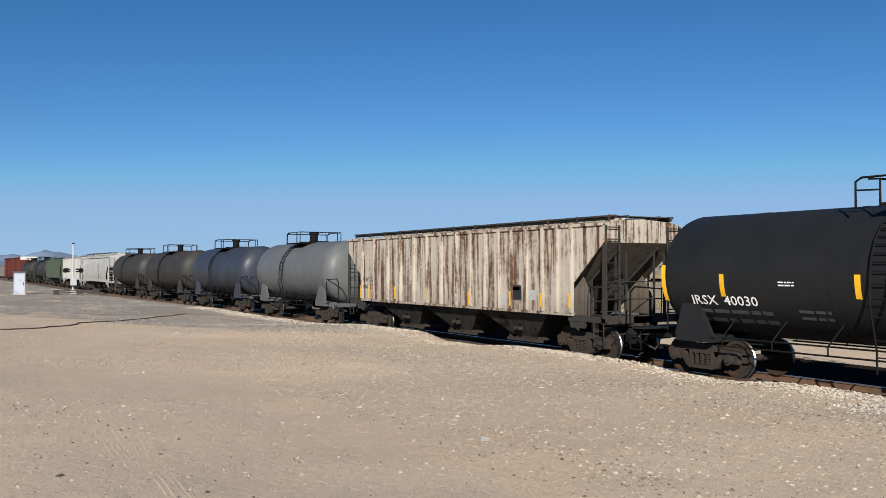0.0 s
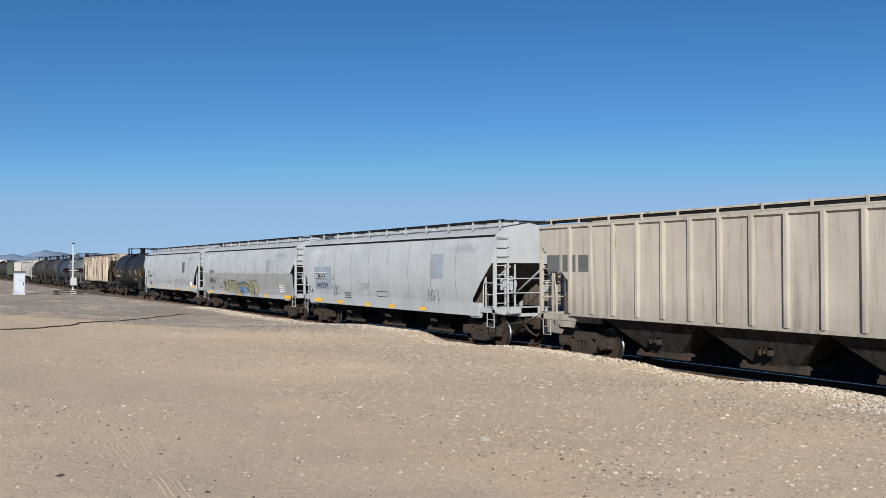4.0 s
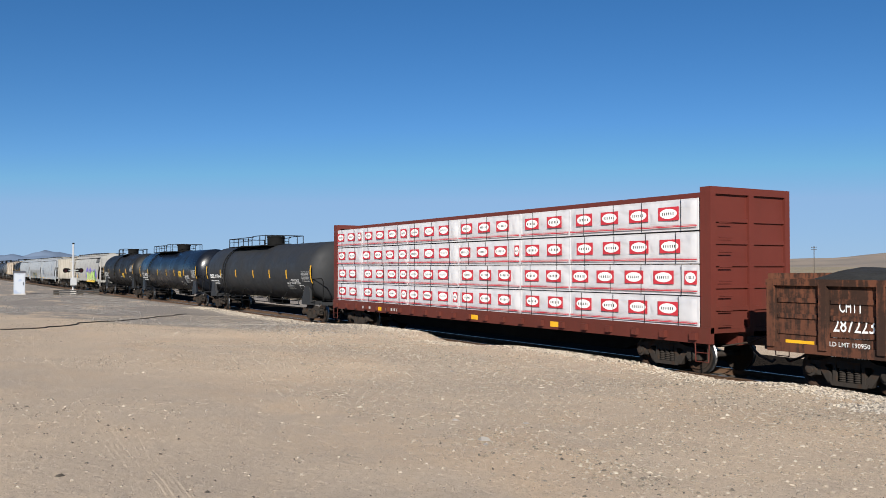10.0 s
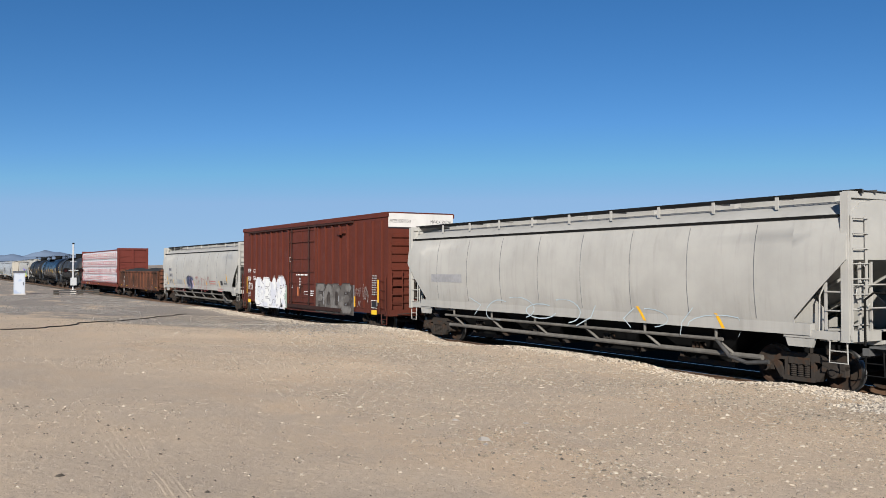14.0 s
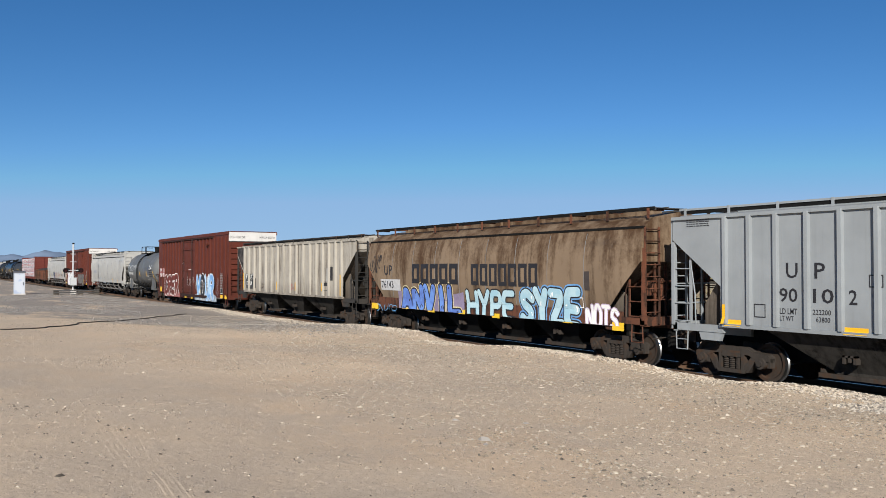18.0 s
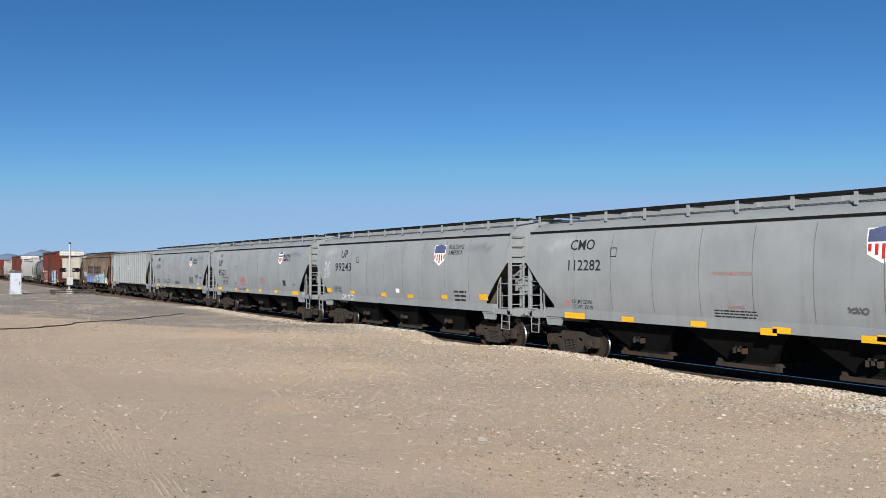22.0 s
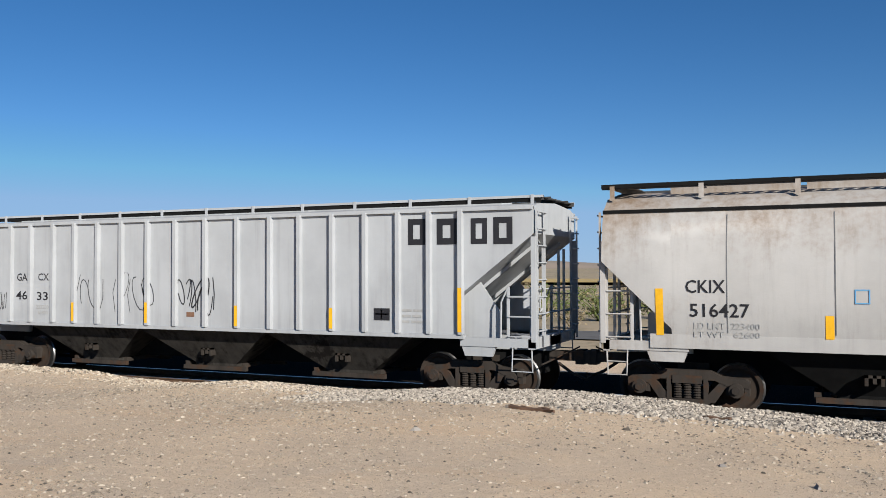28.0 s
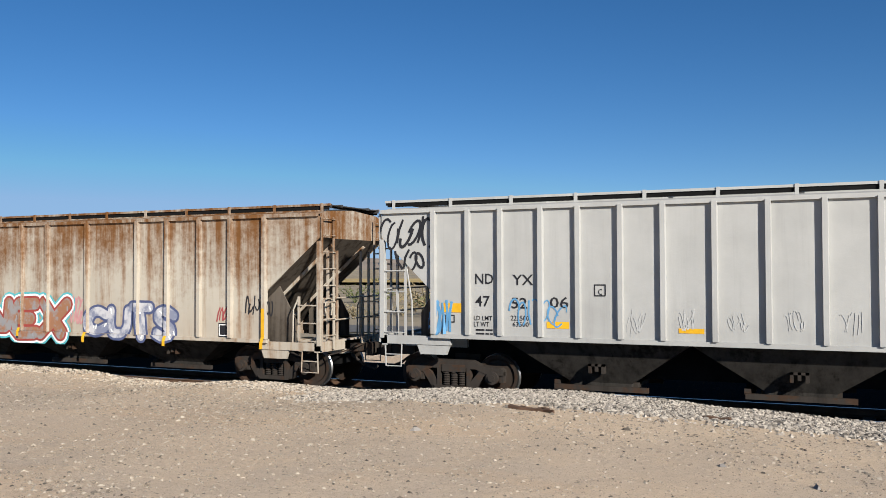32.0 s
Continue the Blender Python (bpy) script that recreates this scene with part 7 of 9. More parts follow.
def piece(key, look_of, r, n, seed):
    """A graffiti piece: fat overlapping letter shapes with an outline, a halo and cut-in counters."""
    fills, edge, halo = look_of
    e, w, _ = CARS[key]
    rnd = random.Random(seed)
    x0, x1, z0, z1 = r
    if n == 0:      # a spray cloud with stars round it
        layer(e, "spray_cloud", w, [blob(x0 + (x1 - x0) * (i + 0.5) / 12, (z0 + z1) / 2 + rnd.uniform(-0.1, 0.25) * (z1 - z0), (x1 - x0) / 15, (z1 - z0) * rnd.uniform(0.25, 0.45), rnd, 0.25, 16, 2)
                                    for i in range(12)], fills[0], 0.006)
        layer(e, "spray_dots", w, [blob(rnd.uniform(x0, x1), z1 - rnd.uniform(0, 0.35) * (z1 - z0), 0.07, 0.07, rnd, 0.4, 10, 2) for _ in range(26)], fills[0], 0.005)
        return
    if n == 1:      # one rounded figure
        xm, h, b = (x0 + x1) / 2, z1 - z0, x1 - x0
        shapes = [blob(xm + 0.05 * b, z0 + 0.3 * h, 0.28 * b, 0.3 * h, rnd, 0.05), blob(xm - 0.08 * b, z1 - 0.22 * h, 0.42 * b, 0.2 * h, rnd, 0.08, 18, 2.4), blob(xm + 0.2 * b, z1 - 0.08 * h, 0.14 * b, 0.08 * h, rnd, 0.03)]
        layer(e, "painted_figure_edge", w, [[((x - xm) * 1.12 + xm, (z - z0 - h / 2) * 1.05 + z0 + h / 2) for x, z in s] for s in shapes], edge, 0.012)
        layer(e, "painted_figure", w, shapes, fills[0], 0.015)
        return
    step = (x1 - x0) / n
    halos, edges, bodies, counters, glints = [], [], [], [], []
    for i in range(n):
        cx, cz = x0 + step * (i + 0.5), (z0 + z1) / 2 + rnd.uniform(-0.05, 0.05) * (z1 - z0)
        hz = (z1 - z0) * rnd.uniform(0.42, 0.5)
        hx = step * rnd.uniform(0.46, 0.56)
        lean = rnd.uniform(-0.12, 0.18)
        kind = rnd.randrange(5)
        bars_ = {0: [(-0.68, 0, 0.32, 1), (0.68, 0, 0.32, 1), (0, 0.05, 0.5, 0.24)], 1: [(-0.6, 0, 0.34, 1), (0.2, 0.76, 0.75, 0.26), (0.2, -0.76, 0.75, 0.26), (0.1, 0, 0.6, 0.2)],
                 2: [(-0.55, 0, 0.36, 1), (0.3, 0.55, 0.62, 0.42), (0.45, -0.5, 0.36, 0.5)], 3: [(0, -0.7, 0.95, 0.28), (-0.64, 0.1, 0.32, 0.9), (0.64, 0.1, 0.32, 0.9)],
                 4: [(0, 0.72, 0.95, 0.27), (-0.45, 0.1, 0.4, 0.6), (0.2, -0.1, 0.7, 0.26), (0.5, -0.55, 0.38, 0.4), (-0.1, -0.78, 0.85, 0.24)]}[kind]
        for bx, bz, bw, bh in bars_:
            for out, grow in ((halos, 0.1), (edges, 0.045), (bodies, 0.0)):
                q = blob(0, 0, bw * hx + grow, bh * hz + grow, rnd, 0.05, 14, 5.0)
                q = [(cx + bx * hx + x + lean * (bz * hz + z), cz + bz * hz + z) for x, z in q]
                q = [(x, min(max(z, z0 - 0.05), z1 + 0.12)) for x, z in q]
                out.append((i, q))
        counters.append((i, blob(cx + rnd.uniform(-0.1, 0.1) * hx, cz - 0.1 * hz, hx * 0.14, hz * 0.12, rnd, 0.1, 10, 2)))
        for _ in range(3):
            a, b = cx + rnd.uniform(-0.8, 0.6) * hx, cz + rnd.uniform(-0.7, 0.7) * hz
            glints += ribbon([(a, b), (a + rnd.uniform(-0.1, 0.2) * hx, b + rnd.uniform(0.1, 0.35) * hz)], 0.03)
    if halo:
        layer(e, "piece_halo", w, [q for _, q in halos], halo, 0.006)
    if edge:
        layer(e, "piece_outline", w, [q for _, q in edges], edge, 0.014)
        layer(e, "piece_counter", w, [q for _, q in counters], edge, 0.034)
    for m, mat in enumerate(fills):
        own = [q for k, (i, q) in enumerate(bodies) if (i + k) % len(fills) == m]
        if own:
            layer(e, "piece_fill", w, own, mat, 0.024)
    layer(e, "piece_glint", w, glints, WHITE if fills[0] is not WHITE else SILVER, 0.036)


SKELETON = {"Z": "0,1 1,1 0,0 1,0", "U": "0,1 0,.3 .25,0 .75,0 1,.3 1,1", "N": "0,0 0,1 1,0 1,1", "E": "1,1 0,1 0,0 1,0;0,.5 .8,.5", "X": "0,0 1,1;0,1 1,0",
            "S": "1,.8 .6,1 .15,.9 .1,.62 .85,.4 .9,.12 .4,0 0,.15", "W": "0,1 .25,0 .5,.65 .75,0 1,1", "A": "0,0 .5,1 1,0;.2,.35 .8,.35", "P": "0,0 0,1 .8,1 1,.75 .8,.5 0,.5",
            "D": "0,0 0,1 .6,1 1,.7 1,.3 .6,0 0,0", "R": "0,0 0,1 .8,1 1,.75 .8,.5 0,.5;.4,.5 1,0", "F": "1,1 0,1 0,0;0,.5 .7,.5", "O": ".3,0 0,.3 0,.7 .3,1 .7,1 1,.7 1,.3 .7,0 .3,0",
            "H": "0,0 0,1;1,0 1,1;0,.5 1,.5", "Y": "0,1 .5,.5 1,1;.5,.5 .5,0", "T": "0,1 1,1;.5,1 .5,0", "M": "0,0 .1,1 .5,.35 .9,1 1,0", "K": "0,0 0,1;1,1 .05,.5 1,0",
            "C": "1,.8 .6,1 .2,.9 0,.5 .2,.1 .6,0 1,.2", "L": "0,1 0,0 1,0", "V": "0,1 .5,0 1,1", "I": ".5,0 .5,1", "B": "0,0 0,1 .75,1 .9,.78 .7,.54 0,.52;.7,.54 1,.28 .75,0 0,0"}


def capsules(path, r, sides=12):
    """A bent stroke as short quads with round or pointed joints."""
    out = []
    for (a, b), (c, d) in zip(path, path[1:]):
        l = math.hypot(c - a, d - b) or 1e-6
        nx, nz = -(d - b) / l * r, (c - a) / l * r
        k = max(1, int(l / 0.2))
        for i in range(k):
            u, v = i / k, (i + 1) / k
            p, q = (a + (c - a) * u, b + (d - b) * u), (a + (c - a) * v, b + (d - b) * v)
            out.append([(p[0] + nx, p[1] + nz), (p[0] - nx, p[1] - nz), (q[0] - nx, q[1] - nz), (q[0] + nx, q[1] + nz)])
    for x, z in path:
        out.append([(x + r * math.cos(a), z + r * math.sin(a)) for a in (2 * math.pi * k / sides for k in range(sides))])
    return out


def clip(poly, at, keep):
    """What is left of a polygon past the upright line x = at, on the side keep."""
    out = []
    for (a, b), (c, d) in zip(poly, poly[1:] + poly[:1]):
        p, q = (a - at) * keep, (c - at) * keep
        if p >= 0:
            out.append((a, b))
        if p * q < 0:
            u = p / (p - q)
            out.append((a + (c - a) * u, b + (d - b) * u))
    return out


def lay(e, name, w, polys, mat, lift, floor_z):
    """Paint on the side, each shape a hair above the last, and over the faces of the side posts that it crosses."""
    bm = bmesh.new()
    if not e.name.startswith("box_car"):      # cut at the sill, which stands proud of the sheet
        level = floor_z + 0.3 + (0.021 if e.name in POSTS else 0.101)
        turned = [[(z, x) for x, z in poly] for poly in polys]
        upper, lower = [clip(poly, level, 1) for poly in turned], [clip(poly, level - 0.003, -1) for poly in turned]
        polys = [[(x, z) for z, x in poly] for poly in upper + lower if len(poly) > 2]
    runs = [(poly, 0.0) for poly in polys]
    for q in POSTS.get(e.name, ()):
        for poly in polys:
            if min(z for _, z in poly) < floor_z + 0.318:
                continue
            if min(x for x, _ in poly) < q + 0.044 and max(x for x, _ in poly) > q - 0.044:
                cutout = clip(clip(poly, q - 0.044, 1), q + 0.044, -1)
                if len(cutout) > 2:
                    runs.append((cutout, 0.1))
    for i, (poly, out) in enumerate(runs):
        bm.faces.new([bm.verts.new((x, -w(max(z, floor_z)) - lift - out - 0.00002 * (i % 150), max(z, floor_z))) for x, z in poly])
    bmesh.ops.recalc_face_normals(bm, faces=bm.faces)
    for f in bm.faces:
        if f.normal.y > 0:
            f.normal_flip()
    me = bpy.data.meshes.new(name)
    bm.to_mesh(me)
    bm.free()
    me.materials.append(mat)
    return part(name, me, None, e)


def bubble(key, r, text, fills, coats, seed, weight=0.17, jolt=0.08, shine=None, sides=12):
    """Spray-can letters over their coats, outermost first: (how far it reaches past the letter, paint)."""
    e, w, (zb, _) = CARS[key]
    rnd = random.Random(seed)
    x0, x1, z0, z1 = r
    step = (x1 - x0) / len(text)
    rad = min(step * weight, (z1 - z0) * 0.2)
    letters = []
    for i, ch in enumerate(text):
        lo, hi = z0 + rad + rnd.uniform(0, jolt) * (z1 - z0), z1 - rad - rnd.uniform(0, jolt) * (z1 - z0)
        a, b = x0 + step * i + rad * 0.85, x0 + step * (i + 1) - rad * 0.85
        lean = rnd.uniform(-0.06, 0.12) * step
        paths = []
        for line in SKELETON[ch].split(";"):
            pts = [tuple(float(v) for v in p.split(",")) for p in line.split()]
            pts = [(a + (b - a) * x + lean * (z - 0.5) + rnd.uniform(-0.03, 0.03) * step, lo + (hi - lo) * z + rnd.uniform(-0.02, 0.02) * (hi - lo)) for x, z in pts]
            if sides < 6:
                paths.append(pts)
                continue
            soft = [pts[0]]
            for p, q in zip(pts, pts[1:]):
                soft += [(p[0] * 0.8 + q[0] * 0.2, p[1] * 0.8 + q[1] * 0.2), (p[0] * 0.2 + q[0] * 0.8, p[1] * 0.2 + q[1] * 0.8)]
            paths.append(soft + [pts[-1]])
        letters.append(paths)
    lift = 0.006
    for k, (grow, mat) in enumerate(coats):
        lay(e, "piece_halo" if k + 1 < len(coats) else "piece_outline", w, [q for paths in letters for p in paths for q in capsules(p, (rad + grow) * (1.0 if sides > 5 else 1.12), sides)], mat, lift, zb - 0.3)
        lift += 0.0045
    for i, paths in enumerate(letters):
        lay(e, "painted_letter", w, [q for p in paths for q in capsules(p, rad * (1.0 if sides > 5 else 1.12), sides)], fills[i % len(fills)], lift, zb - 0.3)
    if shine:
        lift += 0.004
        flecks = []
        for paths in letters:
            for _ in range(3):
                p = rnd.choice(rnd.choice(paths))
                q = (p[0] + rnd.uniform(-0.5, 0.5) * rad, p[1] + rnd.uniform(-0.4, 0.6) * rad)
                flecks += capsules([q, (q[0] + rnd.uniform(-0.3, 0.6) * rad, q[1] + rnd.uniform(-0.9, 0.9) * rad)], 0.022)
        lay(e, "piece_glint", w, flecks, shine, lift, zb - 0.3)


def mottled(name, a, b, scale=2.2):
    n = Nodes(name)
    return n.done(n.mix(n.step(n.noise(scale, 5, (1, 1, 1), 0.65), 0.42, 0.58), a, b), 0.6, 0, n.noise(9, 4), 0.002, 0.15)


RUSTY_FILL = mottled("rust_and_grey_spray", (0.3, 0.15, 0.085), (0.27, 0.26, 0.26))
WHITE_FILL = mottled("white_and_lilac_spray", (0.68, 0.68, 0.66), (0.54, 0.55, 0.6), 1.2)
ORANGE_FILL = mottled("orange_and_brown_spray", (0.46, 0.2, 0.09), (0.3, 0.16, 0.1))
BLUE_FILL = mottled("blue_spray_fill", (0.1, 0.17, 0.46), (0.14, 0.26, 0.6), 1.5)
ICE_FILL = mottled("ice_blue_spray", (0.3, 0.48, 0.57), (0.4, 0.55, 0.6), 1.5)
BRIGHT_BLUE_FILL = mottled("white_blue_spray", (0.14, 0.3, 0.56), (0.38, 0.53, 0.68), 1.6)
LILAC_LINE = tint("lilac_grey_line", (0.06, 0.05, 0.08))
DULL_SPRAY = mottled("dull_grey_spray", (0.085, 0.075, 0.067), (0.04, 0.032, 0.028), 1.4)
RED_SPRAY = mottled("brick_red_spray", (0.14, 0.035, 0.025), (0.09, 0.022, 0.016), 1.6)
SILVER_BLUE = mottled("silver_blue_spray", (0.42, 0.45, 0.47), (0.22, 0.27, 0.32), 1.8)
SOOT_FILL = mottled("soot_silver_spray", (0.16, 0.15, 0.14), (0.095, 0.085, 0.078), 1.6)
STEEL_FILL = mottled("steel_white_spray", (0.5, 0.5, 0.52), (0.2, 0.22, 0.3), 2.0)
SAGE = tint("sage_spray", (0.3, 0.38, 0.3))
SKIN_PINK = mottled("pink_white_spray", (0.58, 0.56, 0.56), (0.5, 0.41, 0.45), 1.8)


BLOCKS = {"J": ((0.55, 1, 0, 1), (0, 0.55, 0, 0.2), (0, 0.55, 0.84, 1)), "O": ((0, 0.37, 0, 1), (0.63, 1, 0, 1), (0.37, 0.63, 0, 0.17), (0.37, 0.63, 0.83, 1)),
          "U": ((0, 0.37, 0, 1), (0.63, 1, 0, 1), (0.37, 0.63, 0, 0.2)), "R": ((0, 0.37, 0, 1), (0.37, 1, 0.82, 1), (0.7, 1, 0.5, 0.82), (0.37, 0.9, 0.38, 0.55), (0.6, 0.95, 0, 0.38)),
          "6": ((0, 0.37, 0, 1), (0.37, 0.9, 0.84, 1), (0.37, 1, 0, 0.16), (0.68, 1, 0.16, 0.5), (0.37, 1, 0.42, 0.57)), "Y": ((0, 0.37, 0.46, 1), (0.63, 1, 0, 1), (0.37, 0.63, 0.36, 0.54), (0.1, 0.63, 0, 0.15)),
          "N": ((0, 0.37, 0, 1), (0.63, 1, 0, 1), (0.37, 0.63, 0.8, 1)), "E": ((0, 0.42, 0, 1), (0.42, 1, 0.83, 1), (0.42, 0.95, 0.41, 0.58), (0.42, 1, 0, 0.17))}


def block_words(key, mat, r, text):
    """Roller-painted block letters as tall as the side."""
    e, w, _ = CARS[key]
    x0, x1, z0, z1 = r
    step = (x1 - x0) / len(text)
    for i, ch in enumerate(text):
        a, b = x0 + step * (i + 0.05), x0 + step * (i + 0.95)
        layer(e, "painted_letter", w, [rect(a + (b - a) * p, a + (b - a) * q, z0 + (z1 - z0) * u, z0 + (z1 - z0) * v) for p, q, u, v in BLOCKS[ch]], mat, 0.012)


def wild(key, look_of, r, n, seed):
    """A wild-style piece: slanting, tapering limbs with loose black swooshes along their edges."""
    fills, edge, _ = look_of
    e, w, _ = CARS[key]
    rnd = random.Random(seed)
    x0, x1, z0, z1 = r
    h, step = z1 - z0, (x1 - x0) / n
    limbs, lines_ = [[] for _ in fills], []

    def curve(a, b, bow, k=9):
        out = []
        for i in range(k + 1):
            u = i / k
            out.append((a[0] + (b[0] - a[0]) * u + bow[0] * math.sin(math.pi * u), a[1] + (b[1] - a[1]) * u + bow[1] * math.sin(math.pi * u)))
        return out

    def stroke(pts, wide):
        k = len(pts) - 1
        out = []
        for i, ((a, b), (c, d)) in enumerate(zip(pts, pts[1:])):
            t0, t1 = wide * math.sin(math.pi * (0.1 + 0.85 * i / k)), wide * math.sin(math.pi * (0.1 + 0.85 * (i + 1) / k))
            l = math.hypot(c - a, d - b) or 1e-6
            nx, nz = -(d - b) / l, (c - a) / l
            out.append([(a + nx * t0, b + nz * t0), (a - nx * t0, b - nz * t0), (c - nx * t1, d - nz * t1), (c + nx * t1, d + nz * t1)])
        return [[(x, min(max(z, z0), z1 + 0.05)) for x, z in q] for q in out]
    for i in range(n):
        cx = x0 + step * (i + 0.5)
        tone = rnd.choices(range(len(fills)), (6, 1.2, 0.5)[:len(fills)])[0]
        for _ in range(3):
            a = (cx + rnd.uniform(-0.7, 0.2) * step, z1 - rnd.uniform(0, 0.25) * h)
            b = (cx + rnd.uniform(-0.2, 0.8) * step, z0 + rnd.uniform(0.02, 0.3) * h)
            bow = (rnd.uniform(-0.3, 0.3) * step, rnd.uniform(-0.1, 0.1) * h)
            wide = rnd.uniform(0.2, 0.3) * (0.4 if tone else 1)
            limbs[tone] += stroke(curve(a, b, bow), wide)
            lines_ += stroke(curve((a[0] - wide * 0.8, a[1]), (b[0] - wide * 0.8, b[1]), bow), 0.022)
            if rnd.random() < 0.4:
                lines_ += stroke(curve((a[0] + wide * 0.8, a[1]), (b[0] + wide * 0.8, b[1]), bow), 0.016)
        a = (cx - 0.6 * step, z1 - rnd.uniform(0.1, 0.3) * h)
        b = (cx + 0.6 * step, z1 - rnd.uniform(0.15, 0.45) * h)
        limbs[0] += stroke(curve(a, b, (0, rnd.uniform(-0.1, 0.12) * h)), 0.11)
        lines_ += stroke(curve((a[0], a[1] + 0.1), (b[0] + 0.2, b[1] + 0.12), (0, rnd.uniform(0, 0.2) * h)), 0.02)
        for _ in range(3):
            p = (cx + rnd.uniform(-0.6, 0.6) * step, z0 + rnd.uniform(0.05, 0.95) * h)
            lines_ += stroke(curve(p, (p[0] + rnd.uniform(0.1, 0.5) * step, p[1] + rnd.uniform(-0.25, 0.25) * h), (0, rnd.uniform(-0.2, 0.2) * h), 5), 0.016)
    for k, mat in enumerate(fills):
        if limbs[k]:
            layer(e, "piece_fill", w, limbs[k], mat, 0.01 + 0.006 * k)
    layer(e, "piece_outline", w, lines_, edge, 0.03)


bars("B", YELLOW, (1.31, 1.48, 1.39, 1.96), (2.05, 2.21, 1.41, 1.97), (4.47, 4.62, 1.46, 1.99), (6.99, 7.16, 1.47, 1.94), (9.95, 10.09, 1.40, 1.90), (12.52, 12.65, 1.48, 1.96), (14.20, 14.32, 1.50, 1.94), (15.62, 15.75, 1.51, 1.96))
words("B", "NW  CX", INK, (1.54, 2.70, 2.12, 2.34))
words("B", "461 205", INK, (1.54, 2.70, 1.82, 2.04))
patch("B", INK, (12.71, 13.27, 1.68, 2.15))
patch("B", WHITE, (12.81, 13.18, 1.99, 2.10))
patch("B", CHALK_GREY, (11.89, 12.39, 1.48, 1.89))
patch("B", CHALK_GREY, (13.64, 14.03, 1.70, 2.02))
bars("C", YELLOW, (0.40, 0.64, 1.86, 2.78), (2.29, 2.56, 2.02, 2.56), (5.88, 6.07, 2.06, 2.57), (8.23, 8.44, 2.05, 2.53), (10.91, 11.05, 2.06, 2.55), (12.79, 12.98, 1.83, 2.78))
print_rows("C", FAINT_PRINT, (9.48, 10.71, 2.04, 2.40), 4)
print_rows("C", FAINT_PRINT, (11.35, 12.58, 1.90, 2.40), 6)
patch("C", PALE_LABEL, (9.52, 10.39, 1.59, 1.82))
words("C", "JRSX  40030", WHITE, (1.34, 3.38, 1.74, 2.04))
print_rows("C", FAINT_PRINT, (1.10, 3.76, 1.39, 1.70), 2)
print_rows("C", WHITE, (4.03, 4.45, 2.30, 2.40), 2)
print_rows("C", FAINT_PRINT, (4.42, 5.23, 1.55, 1.77), 2)
words("D", "AEX", INK, (1.67, 2.37, 2.28, 2.48))
words("D", "023645", INK, (1.67, 3.11, 1.96, 2.20))
outline("D", INK, (3.63, 3.94, 2.17, 2.40))
patch("D", PATCH_DARK, (13.00, 13.70, 2.38, 3.16))
bars("D", YELLOW, (1.98, 2.53, 1.03, 1.24), (6.03, 6.49, 1.06, 1.22), (8.61, 9.10, 1.04, 1.19), (10.84, 11.35, 1.04, 1.19), (13.77, 14.28, 1.05, 1.19), (15.11, 16.07, 1.31, 1.43))
outline("D", INK, (8.37, 9.24, 1.56, 1.72))
scrawl("D", SCRIBBLE_BROWN, (10.25, 14.89, 1.36, 1.94), 7, 0.030, 122)
scrawl("D", CHALK_GREY, (4.2, 6.2, 1.4, 1.8), 10, 0.012, 123)
print_rows("D", INK, (1.91, 2.95, 1.39, 1.62), 2)
patch("D", WHITE, (14.97, 15.46, 1.46, 1.72))
print_rows("D", CHALK_GREY, (0.42, 1.46, 3.53, 3.66), 2)
patch("E", PATCH_LIGHT, (1.74, 3.14, 2.28, 2.68))
words("E", "CMHX", INK, (1.82, 3.05, 2.32, 2.62))
words("E", "848611", INK, (1.81, 3.49, 1.73, 2.10))
outline("E", INK, (3.76, 4.02, 2.11, 2.36))
words("E", "LD LMT  223500", INK, (1.89, 2.76, 1.49, 1.59))
words("E", "LT WT   62500", INK, (1.95, 2.76, 1.34, 1.45))
bars("E", YELLOW, (1.40, 2.34, 1.06, 1.20), (4.28, 4.63, 1.06, 1.17))
print_rows("E", INK, (3.99, 4.62, 1.45, 1.64), 3)
field("E", LOWER_GREY, (0.51, 17.13, 1.25, 2.46))
wild("E", PIECES["E1"], (4.93, 11.60, 1.04, 1.98), 7, 136)
patch("E", PATCH_DARK2, (13.02, 13.74, 2.47, 3.17))
bars("E", YELLOW, (7.70, 8.30, 1.07, 1.21), (12.60, 13.09, 1.09, 1.24), (15.72, 16.68, 1.09, 1.26))
print_rows("E", WHITE, (15.06, 15.78, 1.43, 1.79), 4)
print_rows("E", CHALK_GREY, (13.24, 14.92, 1.48, 1.72), 2)
patch("F", PATCH_BLUE, (1.65, 3.69, 1.69, 2.78))
patch("F", WHITE_PATCH, (1.77, 3.16, 2.12, 2.51))
words("F", "CMHX", INK, (1.83, 3.08, 2.15, 2.47))
words("F", "849339", INK, (1.90, 3.22, 1.76, 2.01))
outline("F", INK, (3.77, 4.02, 2.15, 2.40))
patch("F", PATCH_BLUE, (13.04, 13.93, 2.32, 3.23))
bars("F", YELLOW, (1.50, 2.44, 1.10, 1.26), (4.27, 4.80, 1.09, 1.24), (7.18, 7.65, 1.08, 1.22), (9.44, 9.92, 1.08, 1.22), (12.02, 12.52, 1.09, 1.21))
outline("F", INK, (8.40, 9.31, 1.50, 1.74))
print_rows("F", INK, (5.06, 5.78, 1.37, 1.61), 3)
scrawl("F", PATCH_DARK, (3.76, 4.41, 1.43, 1.91), 5, 0.030, 150)
scrawl("F", PATCH_DARK, (12.63, 13.58, 1.34, 1.95), 8, 0.024, 151)
scrawl("F", PATCH_DARK, (6.9, 7.7, 1.75, 2.1), 5, 0.014, 152)
